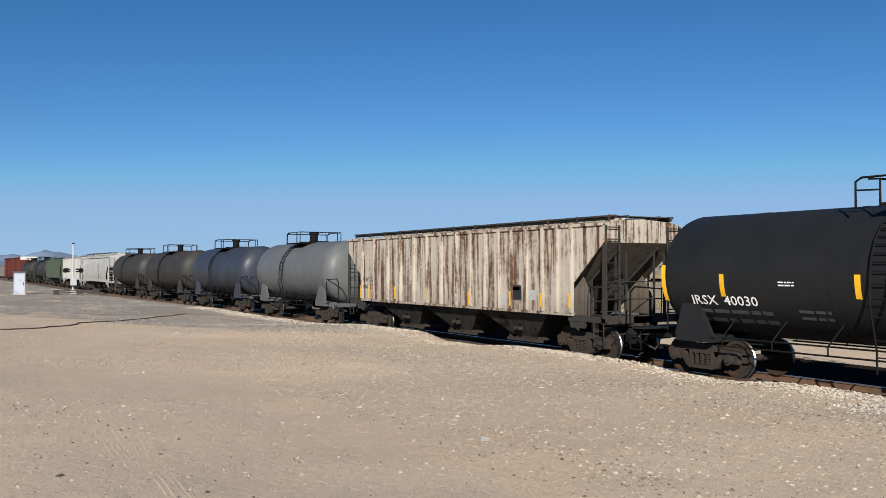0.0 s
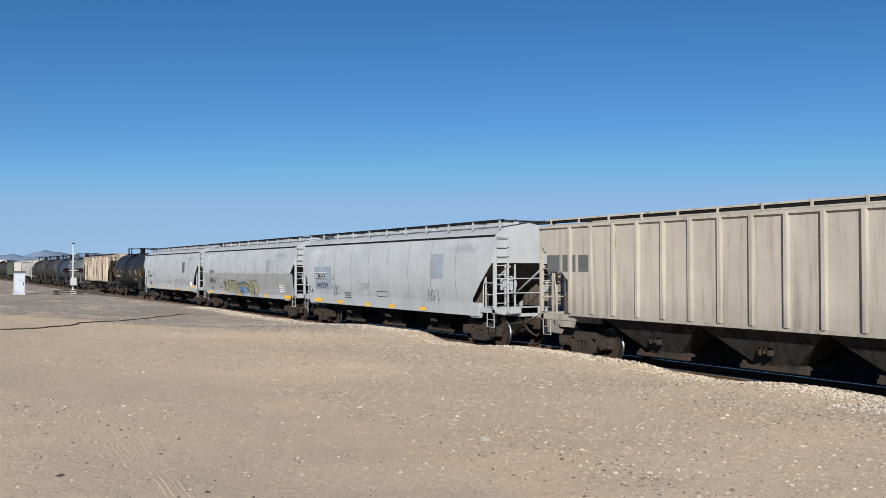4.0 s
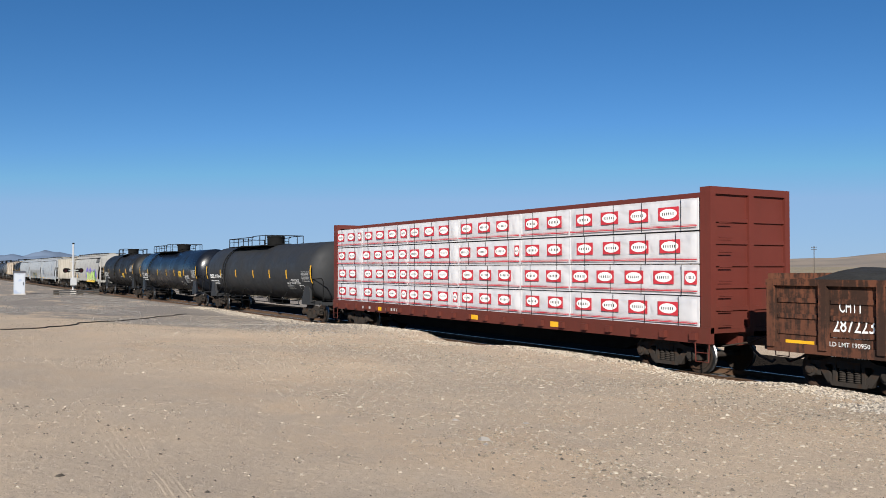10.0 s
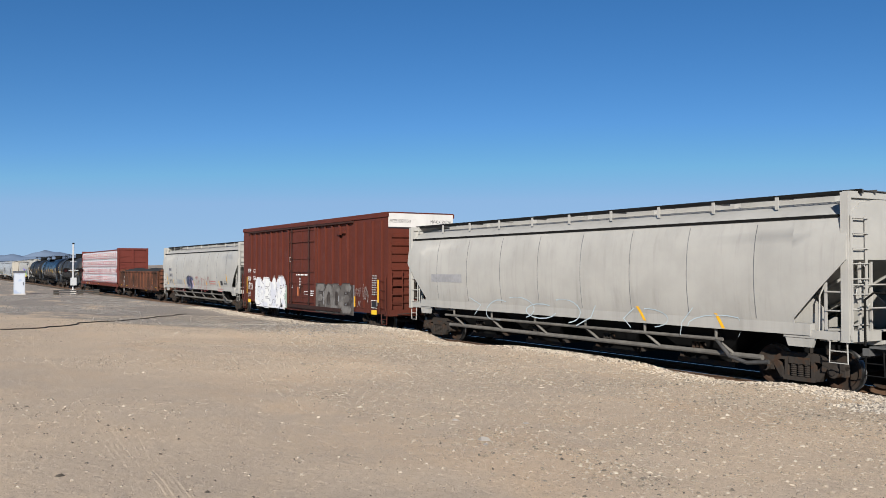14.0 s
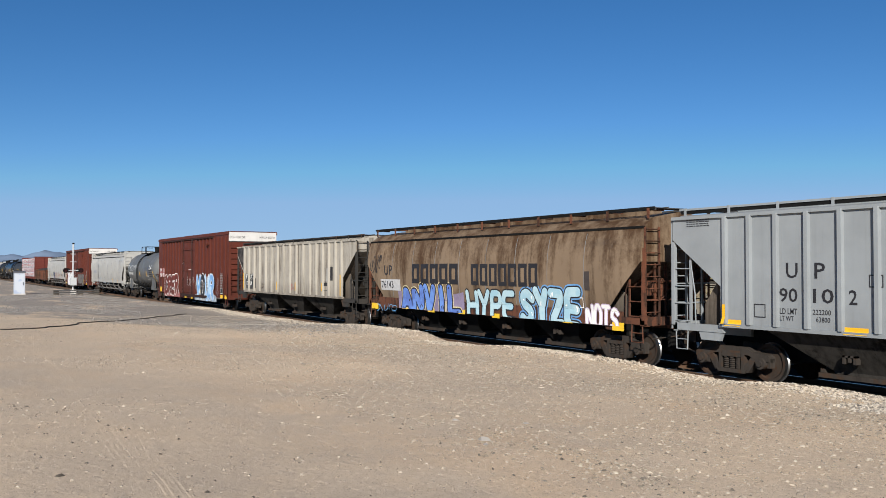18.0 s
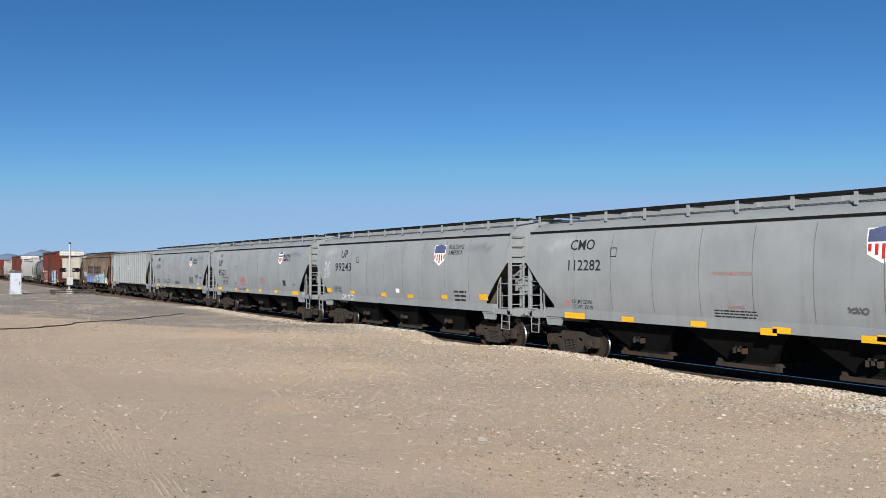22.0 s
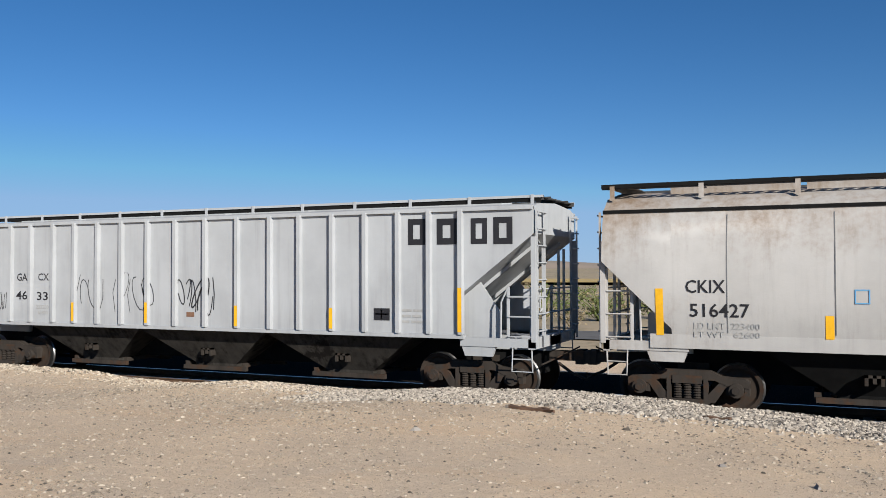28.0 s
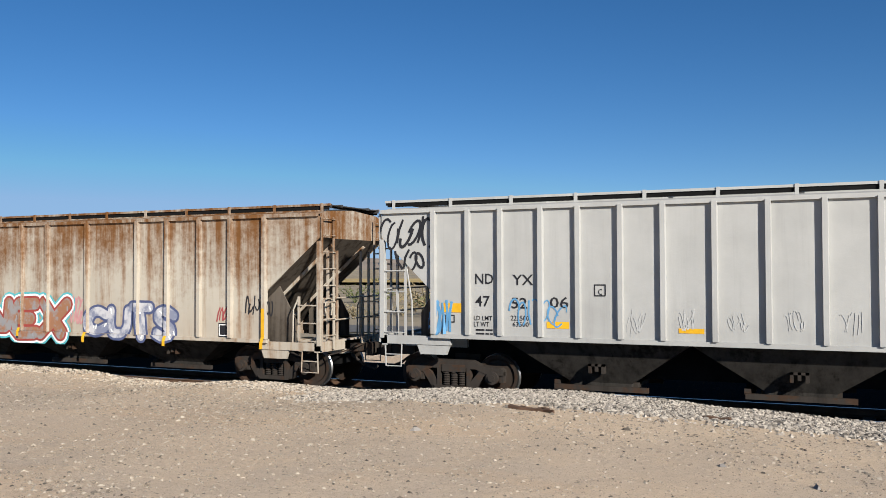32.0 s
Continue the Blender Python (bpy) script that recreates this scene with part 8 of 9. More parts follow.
patch("G", PATCH_DARK, (0.33, 0.95, 2.60, 3.10))
patch("G", PATCH_DARK, (1.09, 1.70, 2.60, 3.10))
patch("G", PATCH_DARK, (1.83, 2.49, 2.60, 3.09))
patch("G", WHITE, (11.56, 12.07, 1.68, 2.00))
patch("G", INK, (11.61, 12.02, 1.70, 1.87))
outline("G", INK, (12.43, 12.93, 1.71, 2.06))
bars("G", YELLOW, (14.39, 14.64, 1.42, 1.84))
piece("H", PIECES["H0"], (8.33, 15.53, 1.38, 2.60), 0, 160)
bubble("H", (8.8, 14.0, 1.28, 2.36), "SWAPS", (LIME,), ((0.11, WHITE), (0.06, MAROON)), 161, 0.16, 0.06, WHITE)
bars("H", PAINT_YELLOW, (8.50, 14.07, 1.13, 1.40))
piece("H", PIECES["H2"], (13.82, 14.93, 1.26, 2.47), 1, 163)
blocks("H", INK, (15.10, 17.23, 3.30, 3.88), 4)
words("H", "GACX", INK, (1.75, 2.63, 2.35, 2.56))
words("H", "5740", INK, (1.98, 2.73, 1.92, 2.13))
bars("H", YELLOW, (4.92, 5.20, 1.50, 1.98), (7.34, 7.59, 1.53, 1.99), (15.90, 16.17, 1.46, 1.92), (1.24, 1.58, 1.52, 1.95))
print_rows("H", INK, (1.65, 2.80, 1.49, 1.74), 2)
bars("I", YELLOW, (0.43, 0.67, 2.22, 3.10), (3.49, 3.64, 2.20, 2.62), (6.27, 6.39, 2.17, 2.63), (9.44, 9.55, 2.16, 2.61), (12.37, 12.47, 2.15, 2.60))
words("I", "HSRX 3347", WHITE, (0.99, 2.92, 2.03, 2.29))
outline("I", WHITE, (3.16, 3.44, 2.03, 2.29))
print_rows("I", WHITE, (0.93, 2.81, 1.66, 1.95), 2)
print_rows("I", FAINT_PRINT, (5.36, 6.49, 1.73, 1.96), 3)
patch("I", PAINT_YELLOW, (10.43, 11.20, 1.81, 2.24))
print_rows("I", INK, (10.53, 11.12, 1.84, 2.18), 4)
print_rows("I", WHITE, (9.54, 10.37, 1.86, 1.93), 1)
print_rows("I", FAINT_PRINT, (11.86, 12.36, 1.72, 1.93), 3)
bars("I", YELLOW, (12.20, 12.42, 2.20, 2.66), (15.26, 15.49, 2.19, 3.11))
print_rows("I", CHALK_GREY, (14.10, 15.25, 2.37, 2.95), 7)
outline("I", WHITE, (13.54, 14.22, 1.66, 1.96))
words("J", "TILX  305703", WHITE, (1.31, 3.48, 1.99, 2.29))
outline("J", WHITE, (3.72, 4.00, 2.04, 2.31))
print_rows("J", WHITE, (1.25, 3.21, 1.68, 1.95), 2)
bars("J", YELLOW, (0.37, 0.56, 1.94, 2.85), (3.53, 3.69, 2.17, 2.62), (7.15, 7.29, 2.13, 2.61), (10.14, 10.28, 2.13, 2.61), (12.66, 12.80, 2.12, 2.59))
bars("J", YELLOW, (18.86, 18.99, 1.93, 2.84), (15.53, 15.68, 2.14, 2.59))
patch("J", PAINT_YELLOW, (14.03, 14.75, 2.03, 2.49))
print_rows("J", INK, (14.13, 14.65, 2.08, 2.43), 4)
words("J", "NON-ODORIZED", WHITE, (15.74, 16.90, 2.02, 2.17))
words("J", "LIQUEFIED PETROLEUM GAS", WHITE, (15.67, 17.04, 1.85, 1.99))
print_rows("J", CHALK_GREY, (15.64, 16.68, 1.63, 1.80), 3)
print_rows("J", CHALK_GREY, (17.67, 18.78, 2.02, 2.55), 8)
placard("J", PLACARD_RED, (17.28, 17.64, 1.00, 1.49))
outline("J", WHITE, (17.13, 17.71, 1.53, 1.83))
scrawl("J", WHITE, (13.81, 15.22, 1.40, 1.75), 4, 0.012, 194)
bars("K", YELLOW, (0.15, 0.37, 1.98, 2.85), (3.36, 3.51, 2.17, 2.61), (6.57, 6.73, 2.16, 2.62), (9.88, 10.03, 2.15, 2.60), (12.65, 12.81, 2.15, 2.61), (15.30, 15.45, 2.15, 2.61), (18.66, 18.83, 1.95, 2.84))
blocks("K", WHITE, (1.04, 1.98, 2.05, 2.29), 4)
words("K", "219344", WHITE, (2.15, 3.36, 2.07, 2.30))
outline("K", WHITE, (3.55, 3.86, 2.07, 2.32))
print_rows("K", WHITE, (1.01, 2.90, 1.69, 1.91), 2)
words("K", "NON-ODORIZED", WHITE, (15.89, 17.07, 2.01, 2.13))
words("K", "LIQUEFIED PETROLEUM GAS", WHITE, (15.87, 17.15, 1.85, 1.98))
words("K", "FRA AIP", WHITE, (15.20, 15.76, 1.85, 1.97))
print_rows("K", CHALK_GREY, (15.15, 16.17, 1.63, 1.80), 3)
print_rows("K", CHALK_GREY, (17.48, 18.60, 2.03, 2.53), 8)
outline("K", WHITE, (16.89, 17.49, 1.53, 1.82))
placard("K", PLACARD_ORANGE, (17.04, 17.46, 1.06, 1.50))
words("M", "CHTT", WHITE, (1.78, 2.32, 1.77, 2.04))
words("M", "287223", WHITE, (1.64, 2.58, 1.36, 1.67))
words("M", "CAPT 262000", WHITE, (1.61, 2.45, 1.23, 1.33))
words("M", "LD LMT 190950", WHITE, (1.55, 2.47, 1.05, 1.15))
words("M", "LT WT  72050", WHITE, (1.58, 2.47, 0.83, 0.93))
bars("M", YELLOW, (0.45, 1.18, 0.98, 1.12))
bars("M", YELLOW, (2.91, 3.44, 0.84, 1.08), (5.02, 5.53, 0.81, 1.06), (7.09, 7.61, 0.88, 1.06), (9.25, 9.78, 0.85, 1.03), (11.25, 11.84, 0.78, 1.09), (15.09, 16.02, 0.91, 1.12))
outline("M", WHITE, (13.31, 13.87, 0.78, 1.16))
placard("M", WHITE, (4.20, 4.57, 0.71, 1.06))
scrawl("M", WHITE, (5.99, 6.91, 0.87, 1.11), 3, 0.020, 216)
scrawl("M", PLACARD_ORANGE, (13.59, 14.22, 1.21, 1.84), 5, 0.030, 217)
patch("N", PATCH_GREY, (2.07, 2.96, 2.47, 2.73))
patch("N", PATCH_GREY, (2.11, 3.26, 2.05, 2.31))
words("N", "TIMX", INK, (2.18, 2.86, 2.51, 2.69))
words("N", "5482", INK, (2.34, 3.03, 2.07, 2.27))
words("N", "LD LMT  219400", INK, (2.19, 2.95, 1.73, 1.84))
words("N", "LT WT    66600", INK, (2.18, 3.00, 1.58, 1.69))
slant("N", YELLOW, (1.38, 1.63, 1.47, 2.26), (3.32, 3.49, 1.45, 1.82))
slant("N", YELLOW, (6.49, 6.84, 1.52, 1.93), (9.03, 9.37, 1.47, 1.85), (12.25, 12.49, 1.50, 1.85), (15.24, 15.58, 1.45, 1.85), (16.98, 17.18, 1.79, 2.30))
patch("N", INK, (15.67, 16.12, 1.60, 1.87))
print_rows("N", RED_INK, (13.19, 14.55, 1.63, 1.86), 2)
print_rows("N", RED_INK, (15.06, 16.10, 1.19, 1.37), 2)
wild("N", PIECES["N1"], (7.5, 9.1, 1.1, 2.2), 4, 229)
scrawl("N", SCRIBBLE_RED, (9.60, 13.37, 1.11, 2.14), 10, 0.030, 230)
outline("N", INK, (4.39, 4.61, 2.34, 2.59))
print_rows("N", INK, (16.47, 17.08, 1.63, 1.85), 3)
patch("N", PATCH_DARK2, (4.52, 5.86, 1.54, 1.86))
scrawl("N", SCRIBBLE_RED, (3.86, 6.96, 1.00, 1.38), 7, 0.020, 234)
words("O", "MW", WHITE, (1.18, 1.68, 2.43, 2.67))
words("O", "CX", WHITE, (2.11, 2.46, 2.44, 2.67))
words("O", "500", WHITE, (1.15, 1.70, 1.98, 2.22))
words("O", "756", WHITE, (2.05, 2.51, 2.01, 2.23))
words("O", "LD LMT", WHITE, (1.22, 1.66, 1.20, 1.32))
words("O", "LT WT", WHITE, (1.22, 1.56, 1.04, 1.15))
scrawl("O", WHITE, (1.28, 1.92, 1.47, 1.88), 5, 0.035, 241)
bars("O", YELLOW, (0.90, 1.02, 1.25, 2.20))
patch("O", PAINT_YELLOW, (1.16, 1.66, 0.72, 0.91))
field("O", SAGE, (6.5, 7.5, 0.62, 1.9))
field("O", WHITE_FILL, (2.62, 7.15, 0.55, 2.0))
bubble("O", (2.55, 7.3, 0.55, 2.22), "DEAR", (WHITE_FILL,), ((0.06, WHITE), (0.03, LILAC_LINE)), 244, 0.17, 0.08, LILAC_LINE, 4)
field("O", DULL_SPRAY, (11.4, 15.8, 0.6, 2.02))
bubble("O", (11.5, 15.5, 0.66, 1.96), "FODE", (SOOT_FILL,), ((0.04, SOOT_BROWN),), 246, 0.15, 0.03, None, 4)
for k in range(5):
    patch("O", PATCH_GREY, (12.38 + 0.845 * k, 12.46 + 0.845 * k, 0.98, 1.96 - 0.08 * (k % 2)))
scrawl("O", CHALK_GREY, (15.9, 16.5, 1.45, 1.85), 7, 0.014, 247)
scrawl("O", CHALK_GREY, (16.2, 16.5, 1.0, 1.3), 4, 0.014, 249)
scrawl("O", CHALK_GREY, (16.74, 17.27, 1.2, 2.0), 6, 0.014, 248)
print_rows("O", WHITE, (8.1, 8.4, 1.7, 1.8), 2)
print_rows("O", WHITE, (10.75, 11.15, 1.35, 1.6), 3)
outline("O", WHITE, (9.9, 10.45, 1.4, 1.55))
patch("O", PLACARD_ORANGE, (9.0, 9.15, 1.3, 1.75))
print_rows("O", CHALK_GREY, (17.6, 18.05, 1.57, 2.40), 9)
outline("O", WHITE, (17.53, 18.10, 1.01, 1.34))
patch("O", INK, (17.58, 18.05, 1.04, 1.30))
bars("O", YELLOW, (15.80, 15.94, 0.99, 1.46), (18.12, 18.26, 1.26, 2.22), (3.63, 3.80, 0.99, 1.41))
patch("O", PAINT_YELLOW, (17.55, 18.06, 0.74, 0.93))
outline("O", WHITE, (7.91, 8.2, 3.04, 3.28))
print_rows("O", WHITE, (8.84, 10.49, 2.31, 2.40), 1)
print_rows("O", WHITE, (9.25, 9.5, 1.7, 2.2), 4)
patch("P", PATCH_GREY, (1.89, 4.03, 2.19, 2.48))
scrawl("P", SCRIBBLE_PALE, (4.41, 16.18, 1.00, 1.74), 10, 0.030, 258)
slant("P", YELLOW, (12.77, 13.13, 1.31, 1.68), (15.45, 15.78, 1.26, 1.61))
words("Q", "SRAX 17561", WHITE, (1.06, 2.89, 2.11, 2.34))
scrawl("Q", WHITE, (0.79, 4.27, 2.42, 3.04), 8, 0.030, 261)
scrawl("Q", WHITE, (9.29, 10.45, 2.53, 2.98), 6, 0.030, 262)
scrawl("Q", SCRIBBLE_NAVY, (7.21, 9.97, 2.26, 2.81), 6, 0.030, 263)
bars("Q", YELLOW, (8.24, 8.52, 1.96, 2.41), (5.48, 5.70, 1.98, 2.39))
slant("Q", YELLOW, (10.77, 11.34, 1.54, 2.45))
outline("Q", WHITE, (8.42, 9.11, 1.75, 2.04))
print_rows("Q", INK, (9.26, 10.56, 1.95, 2.55), 4)
patch("R", PATCH_PINK, (0.85, 1.57, 2.01, 2.70))
patch("R", PATCH_PINK, (1.68, 2.38, 2.03, 2.70))
words("R", "MW", WHITE, (0.93, 1.50, 2.43, 2.68))
words("R", "CX", WHITE, (1.79, 2.30, 2.44, 2.68))
words("R", "500", WHITE, (0.93, 1.54, 2.03, 2.30))
words("R", "732", WHITE, (1.72, 2.31, 2.04, 2.30))
field("R", PATCH_PINK, (2.3, 7.2, 0.55, 0.95))
bubble("R", (2.4, 6.7, 0.55, 2.25), "CRER", (RED_SPRAY,), ((0.055, WHITE),), 274, 0.17, 0.1, PATCH_PINK, 4)
field("R", SILVER_BLUE, (11.3, 16.6, 0.5, 0.95))
bubble("R", (11.75, 16.0, 0.5, 2.36), "VOUR", (BRIGHT_BLUE_FILL, INK, BRIGHT_BLUE_FILL, BRIGHT_BLUE_FILL), ((0.09, INK), (0.05, WHITE)), 275, 0.17, 0.06, WHITE, 4)
scrawl("R", SCRIBBLE_PALE, (16.4, 17.1, 0.9, 1.3), 6, 0.014, 282)
scrawl("R", CHALK_GREY, (11.3, 11.7, 1.2, 1.8), 6, 0.014, 283)
print_rows("R", CHALK_GREY, (17.45, 17.95, 1.48, 2.36), 9)
outline("R", WHITE, (7.9, 8.2, 3.02, 3.22))
outline("R", WHITE, (17.48, 17.99, 1.07, 1.40))
patch("R", INK, (17.51, 17.96, 1.09, 1.38))
bars("R", PAINT_YELLOW, (17.46, 18.01, 0.78, 0.98), (18.40, 18.89, 0.75, 0.98), (0.94, 1.47, 0.86, 1.23), (3.56, 4.07, 1.04, 1.16), (6.16, 6.63, 0.88, 1.04), (8.55, 9.07, 0.55, 0.69), (10.27, 10.76, 0.54, 0.68), (12.29, 12.85, 1.01, 1.17), (14.96, 15.45, 1.02, 1.16))
scrawl("R", WHITE, (9.6, 10.5, 1.30, 1.95), 5, 0.016, 280)
scrawl("R", WHITE, (10.75, 11.15, 1.6, 2.1), 4, 0.016, 284)
scrawl("R", CHALK_GREY, (16.60, 17.22, 1.34, 2.10), 7, 0.014, 281)
print_rows("R", WHITE, (9.25, 9.5, 1.5, 2.1), 4)
print_rows("R", WHITE, (9.62, 10.53, 2.57, 2.62), 1)
decal(CARS["S"][0], "soot_stain", [[(0.03, 3.5), (1.3, 2.45), (1.3, 3.9), (0.03, 3.9)]], mottled("soot_stain", (0.02, 0.018, 0.017), (0.075, 0.065, 0.058), 1.3), CARS["S"][1], 0.004)
patch("S", PATCH_BLACK, (1.70, 2.14, 2.03, 2.38))
patch("S", PATCH_BLACK, (2.35, 2.90, 2.05, 2.38))
patch("S", PATCH_BLACK, (1.69, 2.09, 1.51, 2.02))
patch("S", PATCH_BLACK, (2.36, 2.87, 1.50, 2.03))
patch("S", PATCH_BLACK, (3.08, 3.41, 1.57, 2.13))
words("S", "PT", WHITE, (1.72, 2.11, 2.09, 2.33))
words("S", "LX", WHITE, (2.40, 2.86, 2.10, 2.34))
words("S", "17", WHITE, (1.78, 2.05, 1.70, 1.94))
words("S", "24", WHITE, (2.40, 2.72, 1.72, 1.97))
words("S", "8", WHITE, (3.16, 3.30, 1.76, 1.96))
bars("S", YELLOW, (1.42, 1.54, 1.49, 2.41))
patch("S", PATCH_DARK, (1.48, 1.87, 1.73, 2.38))
patch("S", PATCH_DARK, (2.17, 2.55, 1.75, 2.38))
patch("S", PATCH_DARK, (2.74, 3.07, 1.69, 2.25))
outline("S", INK, (13.27, 13.88, 1.62, 2.06))
patch("S", INK, (13.35, 13.80, 1.85, 2.01))
bars("S", YELLOW, (15.31, 15.47, 1.44, 2.41), (13.01, 13.14, 1.60, 2.00), (7.16, 7.30, 1.54, 1.96), (10.08, 10.23, 1.56, 1.97))
scrawl("S", SCRIBBLE_RED, (8.76, 9.76, 1.51, 1.91), 5, 0.030, 301)
patch("S", INK, (14.15, 14.46, 2.12, 2.77))
scrawl("S", INK, (4.02, 4.97, 1.52, 1.88), 5, 0.020, 303)
patch("S", CHALK_GREY, (13.73, 13.88, 2.05, 2.70))
words("T", "UP", INK, (1.61, 2.32, 2.42, 2.82))
patch("T", WHITE_PATCH, (1.27, 2.99, 1.80, 2.25))
words("T", "76143", INK, (1.35, 2.40, 1.89, 2.18))
blocks("T", INK, (3.93, 7.45, 2.12, 2.87), 5)
blocks("T", INK, (8.23, 12.15, 2.11, 2.85), 7)
field("T", LAVENDER, (2.74, 7.7, 1.1, 1.85))
bubble("T", (3.0, 7.5, 0.86, 2.12), "ANVIL", (BLUE_FILL,), ((0.1, CREAM_SPRAY), (0.06, INK)), 311, 0.17, 0.06, INK)
bubble("T", (7.9, 10.8, 0.86, 1.98), "HYPE", (ICE_FILL,), ((0.05, INK),), 312, 0.14, 0.05)
bubble("T", (11.1, 14.1, 0.82, 2.14), "SYZE", (ICE_FILL,), ((0.09, MID_BLUE), (0.045, INK)), 313, 0.19, 0.05, WHITE)
bubble("T", (14.3, 15.7, 0.88, 1.68), "NOTS", (WHITE,), ((0.03, MAUVE),), 314, 0.14, 0.1)
outline("T", WHITE, (13.66, 14.23, 1.55, 1.85))
patch("T", INK, (13.69, 14.06, 1.58, 1.82))
bars("T", PAINT_YELLOW, (0.26, 0.89, 0.99, 1.23), (2.99, 3.51, 1.08, 1.23), (5.08, 5.59, 1.04, 1.19), (7.29, 7.74, 1.07, 1.22), (9.45, 9.89, 1.03, 1.18), (13.23, 13.69, 1.07, 1.22), (15.42, 15.90, 0.97, 1.20))
scrawl("T", INK, (0.34, 1.27, 2.45, 3.32), 7, 0.035, 318)
patch("T", SOOT, (14.33, 14.56, 2.06, 2.61))
scrawl("T", SCRIBBLE_BLUE, (0.68, 2.50, 0.90, 1.23), 6, 0.030, 320)
words("U", "U", INK, (3.42, 3.72, 2.48, 2.82))
words("U", "P", INK, (4.14, 4.4, 2.48, 2.82))
words("U", "90", INK, (3.24, 3.71, 1.95, 2.26))
words("U", "10", INK, (4.1, 4.6, 1.95, 2.26))
words("U", "2", INK, (4.95, 5.14, 1.94, 2.25))
words("U", "LD LMT", INK, (3.25, 3.70, 1.68, 1.81))
words("U", "LT WT", INK, (3.25, 3.61, 1.53, 1.64))
words("U", "222200", INK, (4.09, 4.53, 1.70, 1.81))
words("U", "63800", INK, (4.17, 4.51, 1.54, 1.65))
bars("U", YELLOW, (1.49, 1.60, 1.38, 1.84), (1.71, 2.17, 1.33, 1.48), (4.84, 5.38, 1.32, 1.47))
print_rows("U", INK, (0.48, 1.21, 3.74, 3.92), 4)
outline("U", INK, (2.54, 2.86, 1.57, 1.88))
shield("U", (8.04, 8.58, 2.52, 3.23))
outline("U", INK, (5.40, 5.71, 2.31, 2.57))
outline("U", INK, (13.34, 13.77, 1.60, 1.93))
patch("U", INK, (13.43, 13.72, 1.74, 1.88))
bars("U", YELLOW, (7.96, 8.55, 1.35, 1.51), (9.85, 10.38, 1.34, 1.50), (14.84, 15.33, 1.35, 1.58), (11.88, 12.10, 1.36, 1.69))
print_rows("U", CHALK_GREY, (14.11, 14.65, 1.76, 2.07), 3)
scrawl("U", SCRIBBLE_BLUE, (9.78, 11.23, 1.36, 1.74), 6, 0.030, 338)
scrawl("U", SCRIBBLE_GREEN, (14.05, 14.60, 1.42, 1.76), 5, 0.030, 339)
words("V", "CMO", INK, (1.76, 2.83, 3.23, 3.52))
words("V", "112302", INK, (1.67, 3.19, 2.66, 2.98))
outline("V", INK, (3.51, 3.81, 3.02, 3.29))
shield("V", (11.62, 12.36, 2.77, 3.51))
words("V", "BUILDING", INK, (12.60, 13.61, 3.16, 3.33))
words("V", "AMERICA", INK, (12.57, 13.56, 2.97, 3.13))
scrawl("V", INK, (3.86, 6.11, 1.50, 1.84), 9, 0.035, 346)
scrawl("V", INK, (11.45, 12.51, 1.59, 2.09), 10, 0.035, 347)
print_rows("V", RED_INK, (7.18, 8.42, 2.56, 2.63), 1)
print_rows("V", INK, (1.85, 2.77, 1.55, 1.78), 2)
print_rows("V", INK, (13.12, 13.85, 1.99, 2.23), 3)
print_rows("V", RED_INK, (7.68, 8.25, 1.78, 1.84), 1)
print_rows("V", INK, (7.36, 8.76, 1.52, 1.73), 3)
print_rows("V", INK, (14.24, 14.89, 1.96, 2.08), 2)
bars("V", YELLOW, (1.47, 2.43, 1.27, 1.41), (4.00, 4.46, 1.29, 1.38), (6.46, 6.98, 1.26, 1.38), (8.96, 9.43, 1.25, 1.38), (11.48, 11.93, 1.25, 1.38), (13.48, 14.41, 1.24, 1.39))
patch("V", WHITE, (13.57, 13.83, 1.54, 1.65))
patch("V", RED_INK, (14.24, 14.38, 1.53, 1.66))
words("W", "UP", INK, (1.75, 2.5, 2.81, 3.2))
words("W", "95523", INK, (1.75, 3.18, 2.22, 2.60))
words("W", "CAPACITY 5188 CUFT", INK, (2.50, 3.79, 2.05, 2.16))
words("W", "LD LMT  224300", INK, (2.54, 3.48, 1.83, 1.95))
words("W", "LT WT    61700", INK, (2.58, 3.48, 1.67, 1.79))
outline("W", INK, (5.09, 5.34, 2.56, 2.81))
words("W", "WARNING", RED_INK, (6.35, 6.87, 2.05, 2.14))
print_rows("W", RED_INK, (6.17, 7.06, 1.72, 2.00), 4)
bars("W", YELLOW, (1.27, 2.22, 1.32, 1.49), (4.80, 5.23, 1.33, 1.48), (6.92, 7.37, 1.33, 1.47))
words("W", "THIS CAR HAS 3 COMPARTMENTS", INK, (5.55, 6.82, 1.40, 1.50))
print_rows("W", INK, (1.82, 2.33, 3.40, 3.56), 4)
print_rows("W", INK, (4.87, 5.30, 1.72, 1.82), 2)
shield("W", (12.45, 13.09, 2.88, 3.58))
words("W", "BUILDING", INK, (13.20, 14.21, 3.25, 3.42))
words("W", "AMERICA", INK, (13.20, 14.14, 3.06, 3.21))
outline("W", INK, (13.09, 13.54, 1.78, 2.05))
patch("W", INK, (13.16, 13.47, 1.82, 2.01))
bars("W", YELLOW, (14.27, 15.21, 1.33, 1.51), (11.71, 12.16, 1.35, 1.51), (9.18, 9.60, 1.36, 1.51))
print_rows("W", RED_INK, (5.80, 6.79, 1.80, 2.17), 4)
print_rows("W", RED_INK, (9.52, 10.35, 1.84, 2.18), 4)
scrawl("W", SCRIBBLE_GREEN, (14.49, 14.87, 1.73, 1.91), 3, 0.030, 377)
words("X", "UP", INK, (2.85, 3.5, 3.16, 3.52))
